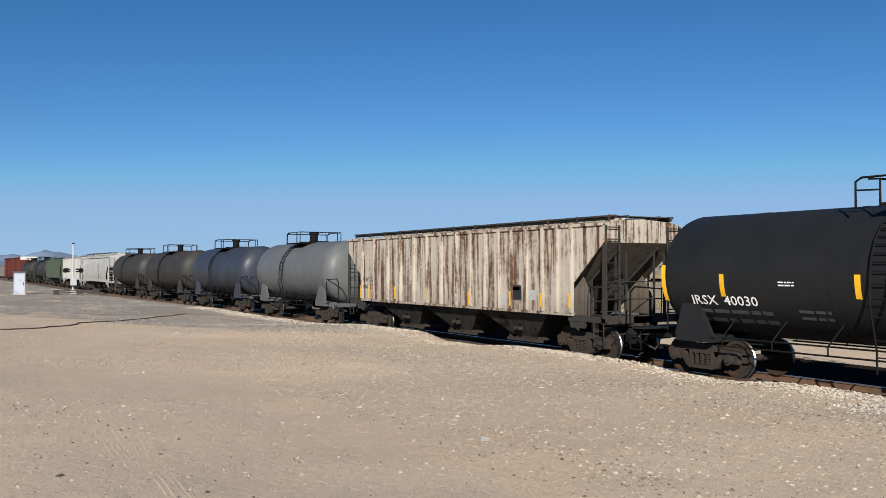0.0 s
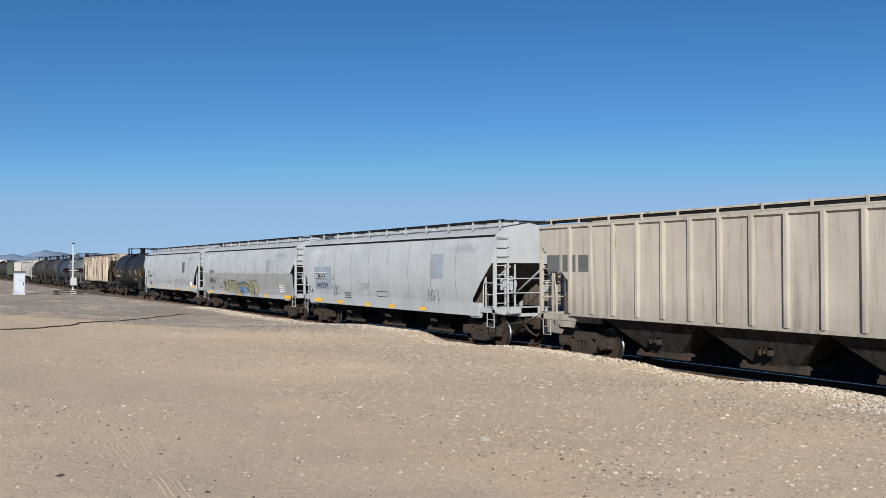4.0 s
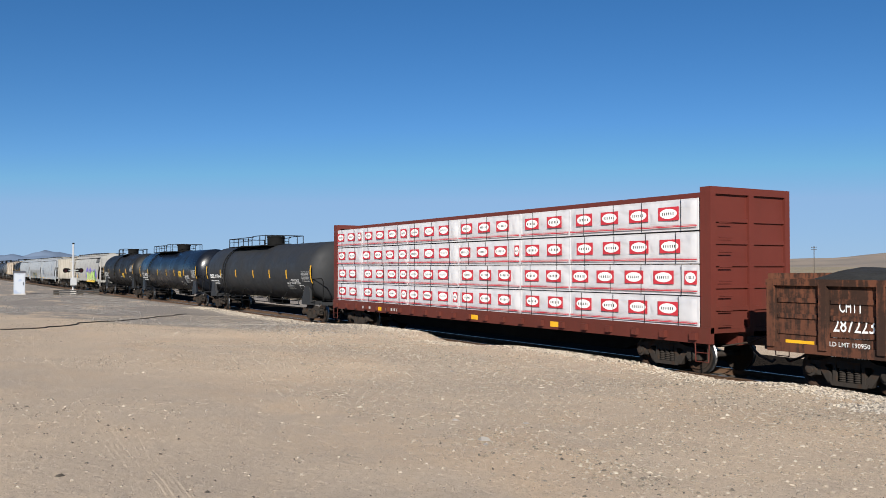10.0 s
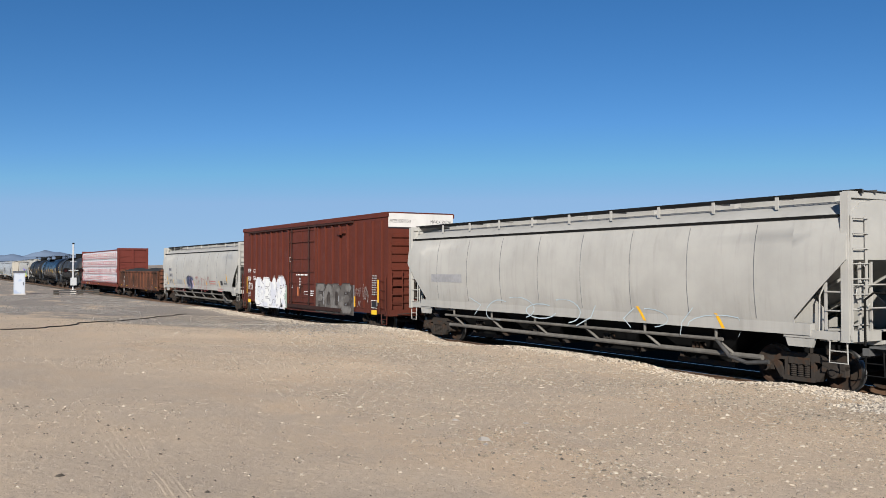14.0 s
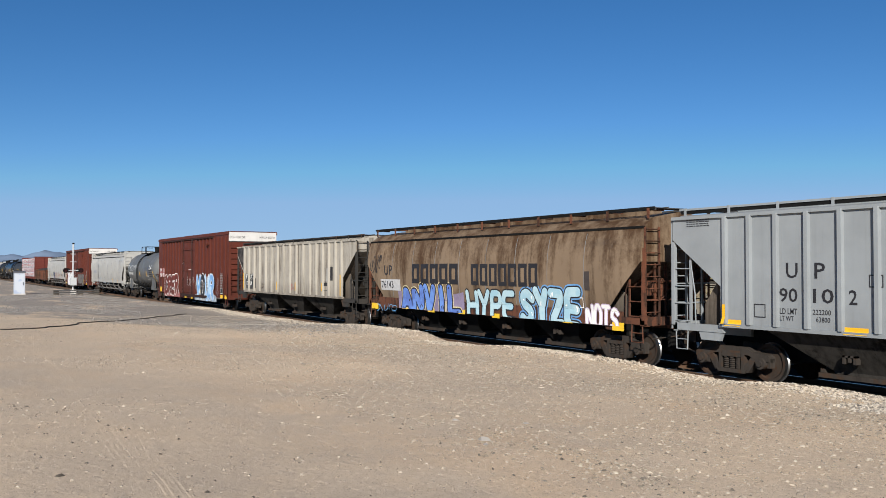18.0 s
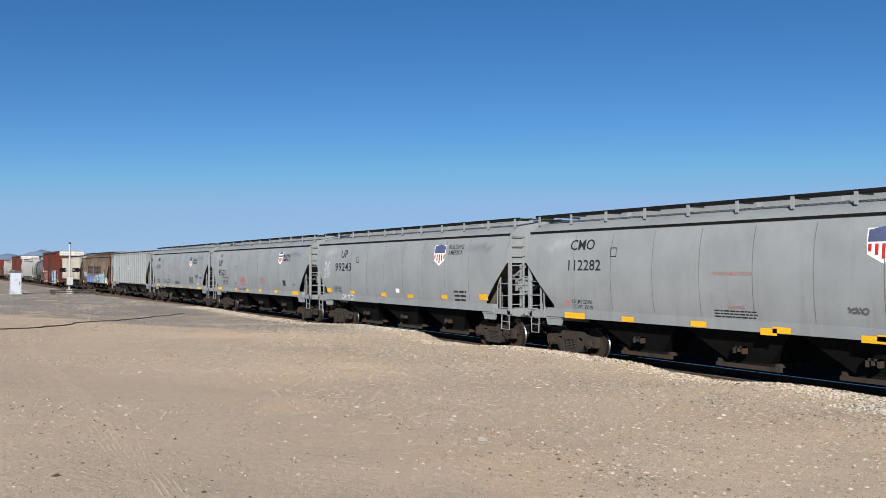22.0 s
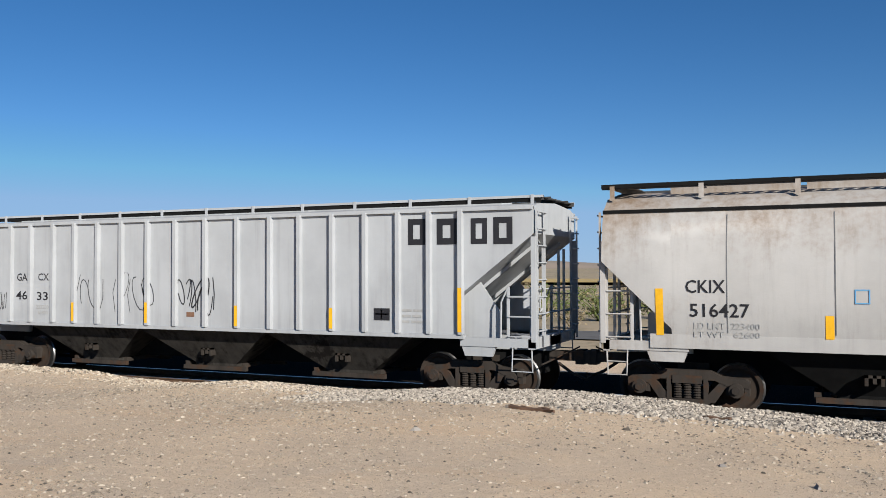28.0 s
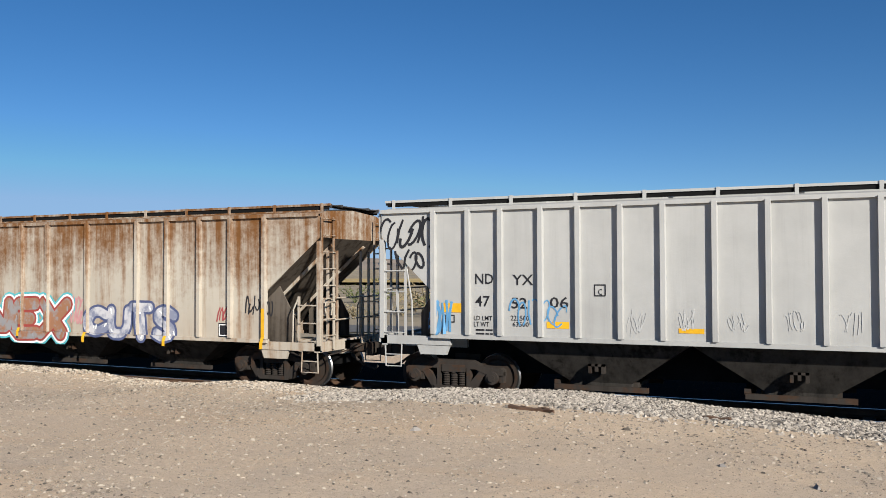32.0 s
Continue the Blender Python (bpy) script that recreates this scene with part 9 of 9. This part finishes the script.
words("X", "99243", INK, (2.28, 4.00, 2.57, 2.94))
outline("X", INK, (4.48, 4.74, 2.94, 3.20))
words("X", "LD LMT 226200", INK, (2.03, 2.86, 1.75, 1.86))
words("X", "LT WT  59800", INK, (2.05, 2.86, 1.60, 1.72))
bars("X", YELLOW, (1.18, 1.70, 1.57, 1.78), (3.77, 4.24, 1.57, 1.70), (6.79, 7.26, 1.53, 1.69), (9.07, 9.54, 1.53, 1.67))
patch("X", WHITE, (8.13, 8.43, 1.72, 1.88))
scrawl("X", WHITE, (1.07, 1.66, 2.22, 3.02), 5, 0.020, 385)
scrawl("X", WHITE, (2.92, 4.33, 1.28, 1.53), 8, 0.025, 386)
shield("X", (11.20, 12.01, 2.79, 3.58))
words("X", "BUILDING", INK, (12.21, 13.21, 3.39, 3.55))
words("X", "AMERICA", INK, (12.21, 13.17, 3.19, 3.35))
bars("X", YELLOW, (14.23, 14.75, 1.61, 1.82), (11.70, 12.10, 1.57, 1.73))
print_rows("X", INK, (12.61, 13.43, 1.54, 1.90), 3)
words("Y", "CMO", INK, (2.13, 3.19, 3.23, 3.54))
words("Y", "112282", INK, (2.08, 3.50, 2.64, 2.95))
outline("Y", INK, (3.87, 4.12, 3.02, 3.28))
words("Y", "DO NOT HAMMER ON CAR", RED_INK, (7.52, 8.72, 2.54, 2.63))
words("Y", "WARNING", RED_INK, (7.94, 8.44, 1.75, 1.83))
print_rows("Y", INK, (7.53, 8.84, 1.54, 1.71), 3)
bars("Y", YELLOW, (1.81, 2.71, 1.23, 1.40), (4.25, 4.73, 1.25, 1.39), (6.74, 7.25, 1.26, 1.40), (9.17, 9.66, 1.25, 1.39), (11.67, 12.04, 1.24, 1.37))
words("Y", "LD LMT 223900", INK, (2.20, 3.08, 1.68, 1.79))
words("Y", "LT WT  62100", INK, (2.23, 3.08, 1.53, 1.64))
scrawl("Y", PATCH_DARK, (11.09, 11.51, 1.78, 1.90), 5, 0.050, 401)
patch("Y", RED_INK, (1.86, 2.07, 1.60, 1.73))
shield("Y", (11.50, 12.25, 2.80, 3.56))
words("Y", "BUILDING", INK, (12.38, 13.47, 3.20, 3.37))
words("Y", "AMERICA", INK, (12.38, 13.39, 2.99, 3.16))
bars("Y", YELLOW, (8.84, 9.29, 1.19, 1.35), (11.33, 11.87, 1.19, 1.34))
print_rows("Y", INK, (12.98, 13.80, 1.86, 2.24), 3)
patch("Z", WHITE, (1.78, 2.24, 2.11, 2.44))
words("Z", "DJ", INK, (1.78, 2.24, 2.11, 2.44), 0.8)
patch("Z", WHITE, (2.45, 2.95, 2.10, 2.43))
words("Z", "TX", INK, (2.45, 2.95, 2.10, 2.43), 0.8)
patch("Z", WHITE, (3.35, 3.77, 2.12, 2.42))
words("Z", "47", INK, (3.35, 3.77, 2.12, 2.42), 0.8)
patch("Z", WHITE, (4.09, 4.50, 2.10, 2.42))
words("Z", "58", INK, (4.09, 4.50, 2.10, 2.42), 0.8)
patch("Z", WHITE, (4.80, 5.21, 2.11, 2.42))
words("Z", "11", INK, (4.80, 5.21, 2.11, 2.42), 0.8)
bars("Z", YELLOW, (1.42, 1.65, 1.45, 2.35), (3.70, 3.92, 1.44, 1.97), (7.10, 7.26, 1.42, 1.91), (9.90, 10.05, 1.43, 1.89), (13.31, 13.45, 1.43, 1.89), (15.58, 15.72, 1.44, 2.36))
patch("Z", WHITE, (12.75, 13.27, 1.66, 2.03))
patch("Z", INK, (12.80, 13.22, 1.84, 1.97))
patch("Z", INK, (12.80, 13.21, 1.70, 1.80))
scrawl("Z", SCRIBBLE_PINK, (14.36, 14.85, 1.54, 1.95), 7, 0.030, 417)
scrawl("Z", SCRIBBLE_GREEN, (5.66, 6.01, 1.66, 2.10), 4, 0.030, 418)
scrawl("Z", INK, (15.08, 15.49, 1.64, 1.97), 5, 0.015, 419)
patch("Z", WHITE_PATCH, (11.93, 12.44, 1.58, 2.04))
words("AA", "AE", PATCH_DARK, (1.57, 2.13, 1.92, 2.21))
words("AA", "X", PATCH_DARK, (2.37, 2.64, 1.93, 2.20))
words("AA", "119", PATCH_DARK, (2.90, 3.53, 1.93, 2.23))
words("AA", "46", PATCH_DARK, (3.70, 4.25, 1.95, 2.24))
patch("AA", PATCH_PALE, (4.67, 5.22, 1.92, 2.40))
bars("AA", YELLOW, (1.26, 1.42, 1.43, 2.31), (4.36, 4.49, 1.30, 1.84), (6.95, 7.07, 1.31, 1.87), (9.73, 9.85, 1.30, 1.85), (12.38, 12.51, 1.29, 1.89), (15.48, 15.60, 1.34, 2.31))
outline("AA", INK, (12.64, 13.17, 1.54, 1.86))
patch("AA", PATCH_DARK, (12.68, 13.12, 1.69, 1.82))
field("BB", SLATE, (0.49, 15.57, 1.29, 3.25))
block_words("BB", PATCH_GREY, (0.74, 3.43, 1.27, 3.19), "JO")
block_words("BB", PATCH_GREY, (3.46, 6.55, 1.21, 3.20), "UR")
block_words("BB", PATCH_GREY, (7.25, 10.31, 1.20, 3.19), "6O")
block_words("BB", PATCH_GREY, (10.35, 13.28, 1.22, 3.14), "YN")
block_words("BB", PATCH_GREY, (13.41, 14.74, 1.27, 3.13), "E")
e, w, _ = CARS["BB"]
decal(e, "white_panel", [rect(1.95, 3.13, 1.86, 2.63)], WHITE, w, 0.02)
write(e, "MCEX", 2.04, 2.26, 0.28, INK, w, 0.81, 0.026)
write(e, "350311", 2.01, 1.95, 0.24, INK, w, 1.07, 0.026)
slant("BB", YELLOW, (0.50, 0.90, 1.31, 2.13), (3.61, 3.93, 1.29, 1.68), (6.56, 6.86, 1.30, 1.71), (9.56, 9.80, 1.31, 1.69), (12.52, 12.72, 1.32, 1.71), (15.29, 15.51, 1.32, 2.17))
outline("BB", WHITE, (13.15, 13.59, 1.38, 1.69))
patch("BB", INK, (13.19, 13.56, 1.41, 1.67))
scrawl("BB", SLATE, (14.38, 15.68, 3.18, 3.37), 6, 0.050, 441)
bars("DD", YELLOW, (11.28, 11.45, 1.43, 1.95), (14.44, 14.59, 1.50, 2.34))
patch("DD", PATCH_DARK, (10.81, 11.28, 1.68, 2.05))
patch("DD", PATCH_DARK, (11.66, 12.09, 1.66, 2.03))
outline("DD", WHITE, (11.66, 12.09, 1.66, 2.03))
patch("DD", PATCH_DARK, (12.47, 12.97, 1.66, 2.06))
outline("DD", WHITE, (12.47, 12.97, 1.66, 2.06))
words("EE", "GA", INK, (2.37, 2.76, 2.46, 2.66))
words("EE", "CX", INK, (3.16, 3.55, 2.47, 2.66))
words("EE", "46", INK, (2.34, 2.76, 1.96, 2.19))
words("EE", "33", INK, (3.12, 3.52, 1.95, 2.17))
words("EE", "222200", CHALK_GREY, (3.09, 3.55, 1.73, 1.82))
words("EE", "63800", CHALK_GREY, (3.16, 3.52, 1.58, 1.68))
bars("EE", YELLOW, (1.34, 1.48, 1.43, 2.34))
scrawl("EE", INK, (1.51, 2.09, 1.64, 2.15), 7, 0.020, 455)
blocks("EE", INK, (14.08, 14.52, 3.24, 3.79))
blocks("EE", INK, (14.75, 15.24, 3.24, 3.78))
blocks("EE", INK, (15.53, 15.92, 3.24, 3.77))
blocks("EE", INK, (16.02, 16.47, 3.23, 3.78))
bars("EE", YELLOW, (4.15, 4.29, 1.43, 1.91), (6.75, 6.86, 1.44, 1.94), (9.55, 9.68, 1.42, 1.90), (12.16, 12.26, 1.43, 1.88), (15.26, 15.38, 1.43, 2.34))
scrawl("EE", INK, (4.39, 7.08, 1.62, 2.64), 9, 0.018, 461)
scrawl("EE", INK, (7.91, 9.03, 1.65, 2.61), 9, 0.030, 462)
patch("EE", INK, (13.28, 13.67, 1.63, 1.89))
patch("EE", WHITE, (13.45, 13.48, 1.66, 1.86))
patch("EE", WHITE, (13.31, 13.64, 1.75, 1.78))
patch("EE", PATCH_BROWN, (8.14, 8.38, 1.61, 1.72))
print_rows("EE", CHALK_GREY, (13.97, 14.45, 1.59, 1.88), 3)
words("FF", "CKIX", INK, (1.57, 2.27, 2.27, 2.51))
words("FF", "516427", INK, (1.64, 2.68, 1.83, 2.08))
words("FF", "LD LMT  223400", CHALK_GREY, (1.70, 2.85, 1.61, 1.73))
words("FF", "LT WT   62600", CHALK_GREY, (1.70, 2.85, 1.46, 1.57))
bars("FF", YELLOW, (0.98, 1.20, 1.48, 2.35), (3.88, 4.10, 1.48, 1.89), (6.78, 6.92, 1.47, 1.88), (9.95, 10.10, 1.46, 1.87), (12.69, 12.81, 1.44, 1.87))
bars("FF", YELLOW, (15.76, 15.87, 1.42, 2.30))
patch("FF", INK, (13.24, 13.98, 1.37, 1.82))
outline("FF", WHITE, (13.31, 13.81, 1.43, 1.76))
print_rows("FF", CHALK_GREY, (14.15, 15.17, 1.72, 2.01), 3)
outline("FF", SCRIBBLE_BLUE, (4.38, 4.62, 2.10, 2.35))
scrawl("FF", CHALK_GREY, (8.94, 9.59, 1.70, 1.89), 4, 0.020, 478)
scrawl("FF", CHALK_GREY, (11.64, 12.40, 1.60, 1.83), 6, 0.020, 479)
print_rows("FF", RED_INK, (7.43, 7.89, 1.48, 1.73), 3)
patch("FF", PATCH_BROWN, (8.54, 8.79, 1.48, 1.59))
patch("GG", PATCH_BLACK, (1.95, 2.62, 1.95, 2.60))
patch("GG", PATCH_BLACK, (2.86, 3.60, 1.94, 2.60))
words("GG", "GR", WHITE, (2.02, 2.53, 2.27, 2.53))
words("GG", "DX", WHITE, (2.93, 3.49, 2.28, 2.53))
words("GG", "87", WHITE, (2.02, 2.50, 1.95, 2.21))
words("GG", "53", WHITE, (2.96, 3.49, 1.96, 2.21))
scrawl("GG", PATCH_DARK, (1.96, 3.16, 1.57, 1.90), 6, 0.050, 488)
bars("GG", YELLOW, (0.73, 0.85, 1.46, 2.43), (3.58, 3.70, 1.46, 1.95), (6.27, 6.38, 1.42, 1.93), (8.90, 9.02, 1.40, 1.94), (11.61, 11.71, 1.40, 1.93), (14.47, 14.58, 1.39, 2.36))
bubble("GG", (3.93, 5.94, 1.49, 2.42), "BASED", (CREAM,), ((0.035, INK),), 490, 0.13, 0.05)
scrawl("GG", INK, (6.45, 7.13, 1.52, 2.12), 8, 0.035, 491)
scrawl("GG", SCRIBBLE_RED, (7.39, 7.97, 1.55, 2.00), 7, 0.030, 492)
scrawl("GG", SCRIBBLE_PINK, (8.22, 8.80, 1.71, 2.10), 6, 0.030, 493)
scrawl("GG", SCRIBBLE_PINK, (11.82, 12.47, 1.51, 2.06), 9, 0.030, 494)
scrawl("GG", SCRIBBLE_RED, (12.76, 13.41, 1.81, 2.12), 7, 0.035, 495)
outline("GG", INK, (9.09, 9.63, 1.74, 2.04))
scrawl("GG", INK, (9.18, 9.56, 1.78, 1.97), 4, 0.030, 497)
patch("GG", PATCH_DARK, (13.77, 14.31, 1.64, 2.38))
patch("GG", PATCH_BLACK, (13.79, 14.29, 1.66, 2.07))
scrawl("GG", INK, (-0.20, 0.50, 2.77, 3.47), 8, 0.030, 500)
scrawl("GG", INK, (14.92, 15.53, 2.63, 3.27), 8, 0.035, 501)
words("HH", "ND", PATCH_DARK, (2.21, 2.60, 2.33, 2.63))
words("HH", "YX", PATCH_DARK, (2.95, 3.42, 2.33, 2.63))
words("HH", "83", INK, (2.21, 2.60, 1.85, 2.12))
words("HH", "08", INK, (2.97, 3.42, 1.85, 2.12))
words("HH", "66", INK, (3.76, 4.16, 1.84, 2.11))
outline("HH", INK, (4.69, 4.94, 2.19, 2.44))
words("HH", "C", INK, (4.78, 4.86, 2.22, 2.33))
bars("HH", YELLOW, (1.24, 1.37, 1.30, 2.22), (2.63, 2.75, 1.29, 1.74), (5.14, 5.24, 1.24, 1.71))
words("HH", "LD LMT", CHALK_GREY, (3.01, 3.31, 1.61, 1.70))
words("HH", "220400", CHALK_GREY, (3.70, 4.04, 1.61, 1.70))
print_rows("HH", CHALK_GREY, (4.58, 5.01, 1.60, 1.90), 4)
scrawl("HH", WHITE, (2.20, 2.55, 1.38, 1.73), 5, 0.050, 513)
words("HH", "NEW 12 79", CHALK_GREY, (4.51, 5.00, 1.47, 1.56))
bubble("HH", (4.88, 8.4, 1.38, 2.26), "MENZO", (SKIN_PINK,), ((0.07, WHITE), (0.025, INK)), 515, 0.15, 0.08)
bubble("HH", (8.55, 12.0, 1.38, 2.4), "KUTTO", (ORANGE_FILL,), ((0.11, WHITE), (0.035, INK)), 516, 0.17, 0.05, INK)
scrawl("HH", SCRIBBLE_BLUE, (11.99, 12.86, 1.29, 2.08), 5, 0.050, 517)
scrawl("HH", WHITE, (12.86, 14.50, 1.31, 2.09), 8, 0.090, 518)
scrawl("HH", SCRIBBLE_BLUE, (12.99, 14.44, 1.31, 1.98), 6, 0.030, 519)
bars("HH", YELLOW, (4.67, 4.78, 1.38, 1.86), (7.36, 7.46, 1.35, 1.85), (10.14, 10.25, 1.35, 1.83), (12.63, 12.75, 1.35, 1.80), (14.89, 15.02, 1.32, 2.27))
words("II", "CG", INK, (2.20, 2.59, 2.13, 2.36))
words("II", "RX", INK, (2.86, 3.29, 2.11, 2.37))
words("II", "204", WHITE, (2.07, 2.61, 1.74, 1.93))
words("II", "863", WHITE, (2.87, 3.24, 1.73, 1.94))
scrawl("II", SCRIBBLE_RED, (1.17, 1.55, 1.57, 1.94), 5, 0.030, 525)
bubble("II", (3.1, 8.3, 0.92, 2.04), "ZUNEX", (RUSTY_FILL,), ((0.16, TEAL), (0.11, WHITE), (0.055, BRICK_RED)), 526, 0.15, 0.04, PATCH_GREY)
bubble("II", (8.92, 11.88, 0.96, 1.92), "CUTS", (STEEL_FILL,), ((0.06, SCRIBBLE_NAVY),), 527, 0.15, 0.12, WHITE)
patch("II", INK, (13.13, 13.54, 1.15, 1.48))
outline("II", WHITE, (13.15, 13.52, 1.18, 1.45))
scrawl("II", SCRIBBLE_RED, (13.09, 13.54, 1.52, 1.87), 6, 0.035, 530)
scrawl("II", INK, (13.91, 14.66, 1.68, 2.13), 10, 0.035, 531)
bars("II", YELLOW, (0.71, 0.86, 0.98, 1.94), (3.59, 3.71, 0.97, 1.84), (6.25, 6.38, 1.00, 1.88), (9.15, 9.24, 0.91, 1.56), (11.80, 11.91, 0.90, 1.66), (14.71, 14.82, 0.92, 1.84))
print_rows("II", PATCH_BROWN, (2.17, 2.61, 1.20, 1.59), 3)
scrawl("II", SCRIBBLE_PINK, (8.31, 8.88, 1.25, 2.15), 6, 0.050, 534)
scrawl("II", INK, (1.37, 1.62, 1.25, 1.49), 3, 0.030, 535)
words("JJ", "ND", INK, (2.18, 2.58, 2.42, 2.63))
words("JJ", "YX", INK, (2.99, 3.43, 2.40, 2.61))
words("JJ", "47", INK, (2.18, 2.50, 1.96, 2.18))
words("JJ", "52", INK, (2.97, 3.30, 1.93, 2.15))
words("JJ", "06", INK, (3.77, 4.15, 1.95, 2.17))
words("JJ", "LD LMT", INK, (2.15, 2.55, 1.68, 1.77))
words("JJ", "LT WT", INK, (2.15, 2.48, 1.55, 1.65))
words("JJ", "222500", INK, (2.95, 3.34, 1.69, 1.79))
words("JJ", "63500", INK, (2.99, 3.33, 1.57, 1.66))
outline("JJ", INK, (4.66, 4.89, 2.19, 2.42))
words("JJ", "C", INK, (4.74, 4.82, 2.22, 2.33))
bars("JJ", YELLOW, (1.43, 1.87, 1.83, 2.02), (3.70, 4.16, 1.55, 1.68), (6.25, 6.71, 1.52, 1.61))
scrawl("JJ", INK, (0.03, 1.20, 3.17, 3.84), 7, 0.055, 548)
scrawl("JJ", INK, (0.33, 1.00, 2.71, 3.17), 4, 0.050, 549)
scrawl("JJ", SCRIBBLE_BLUE, (1.17, 1.65, 1.37, 2.10), 7, 0.050, 550)
scrawl("JJ", SCRIBBLE_BLUE, (2.95, 4.07, 1.58, 2.12), 7, 0.030, 551)
scrawl("JJ", FAINT_WHITE, (5.31, 5.61, 1.44, 1.95), 6, 0.016, 552)
scrawl("JJ", FAINT_WHITE, (6.28, 6.56, 1.53, 1.96), 6, 0.016, 553)
scrawl("JJ", FAINT_WHITE, (7.15, 7.48, 1.55, 1.91), 6, 0.016, 554)
scrawl("JJ", FAINT_WHITE, (8.09, 8.41, 1.57, 1.95), 6, 0.016, 555)
scrawl("JJ", FAINT_WHITE, (9.00, 9.35, 1.55, 1.97), 6, 0.016, 556)
outline("JJ", INK, (1.51, 1.72, 1.62, 1.78))
print_rows("JJ", INK, (2.19, 2.56, 1.39, 1.50), 2)


flush_letters()


# ---- what moves ----
def motions():
    for e, x in TRAIN:
        walk(e, [(t, pose(x - SPEED * t, TRACK_Y, 0)) for t in (0.0, 8.0, 16.0, 24.0, 32.0)])
    for e, x, y, z in LOADS:
        walk(e, [(t, pose(x - SPEED * t, y, z)) for t in (0.0, 8.0, 16.0, 24.0, 32.0)])


motions()
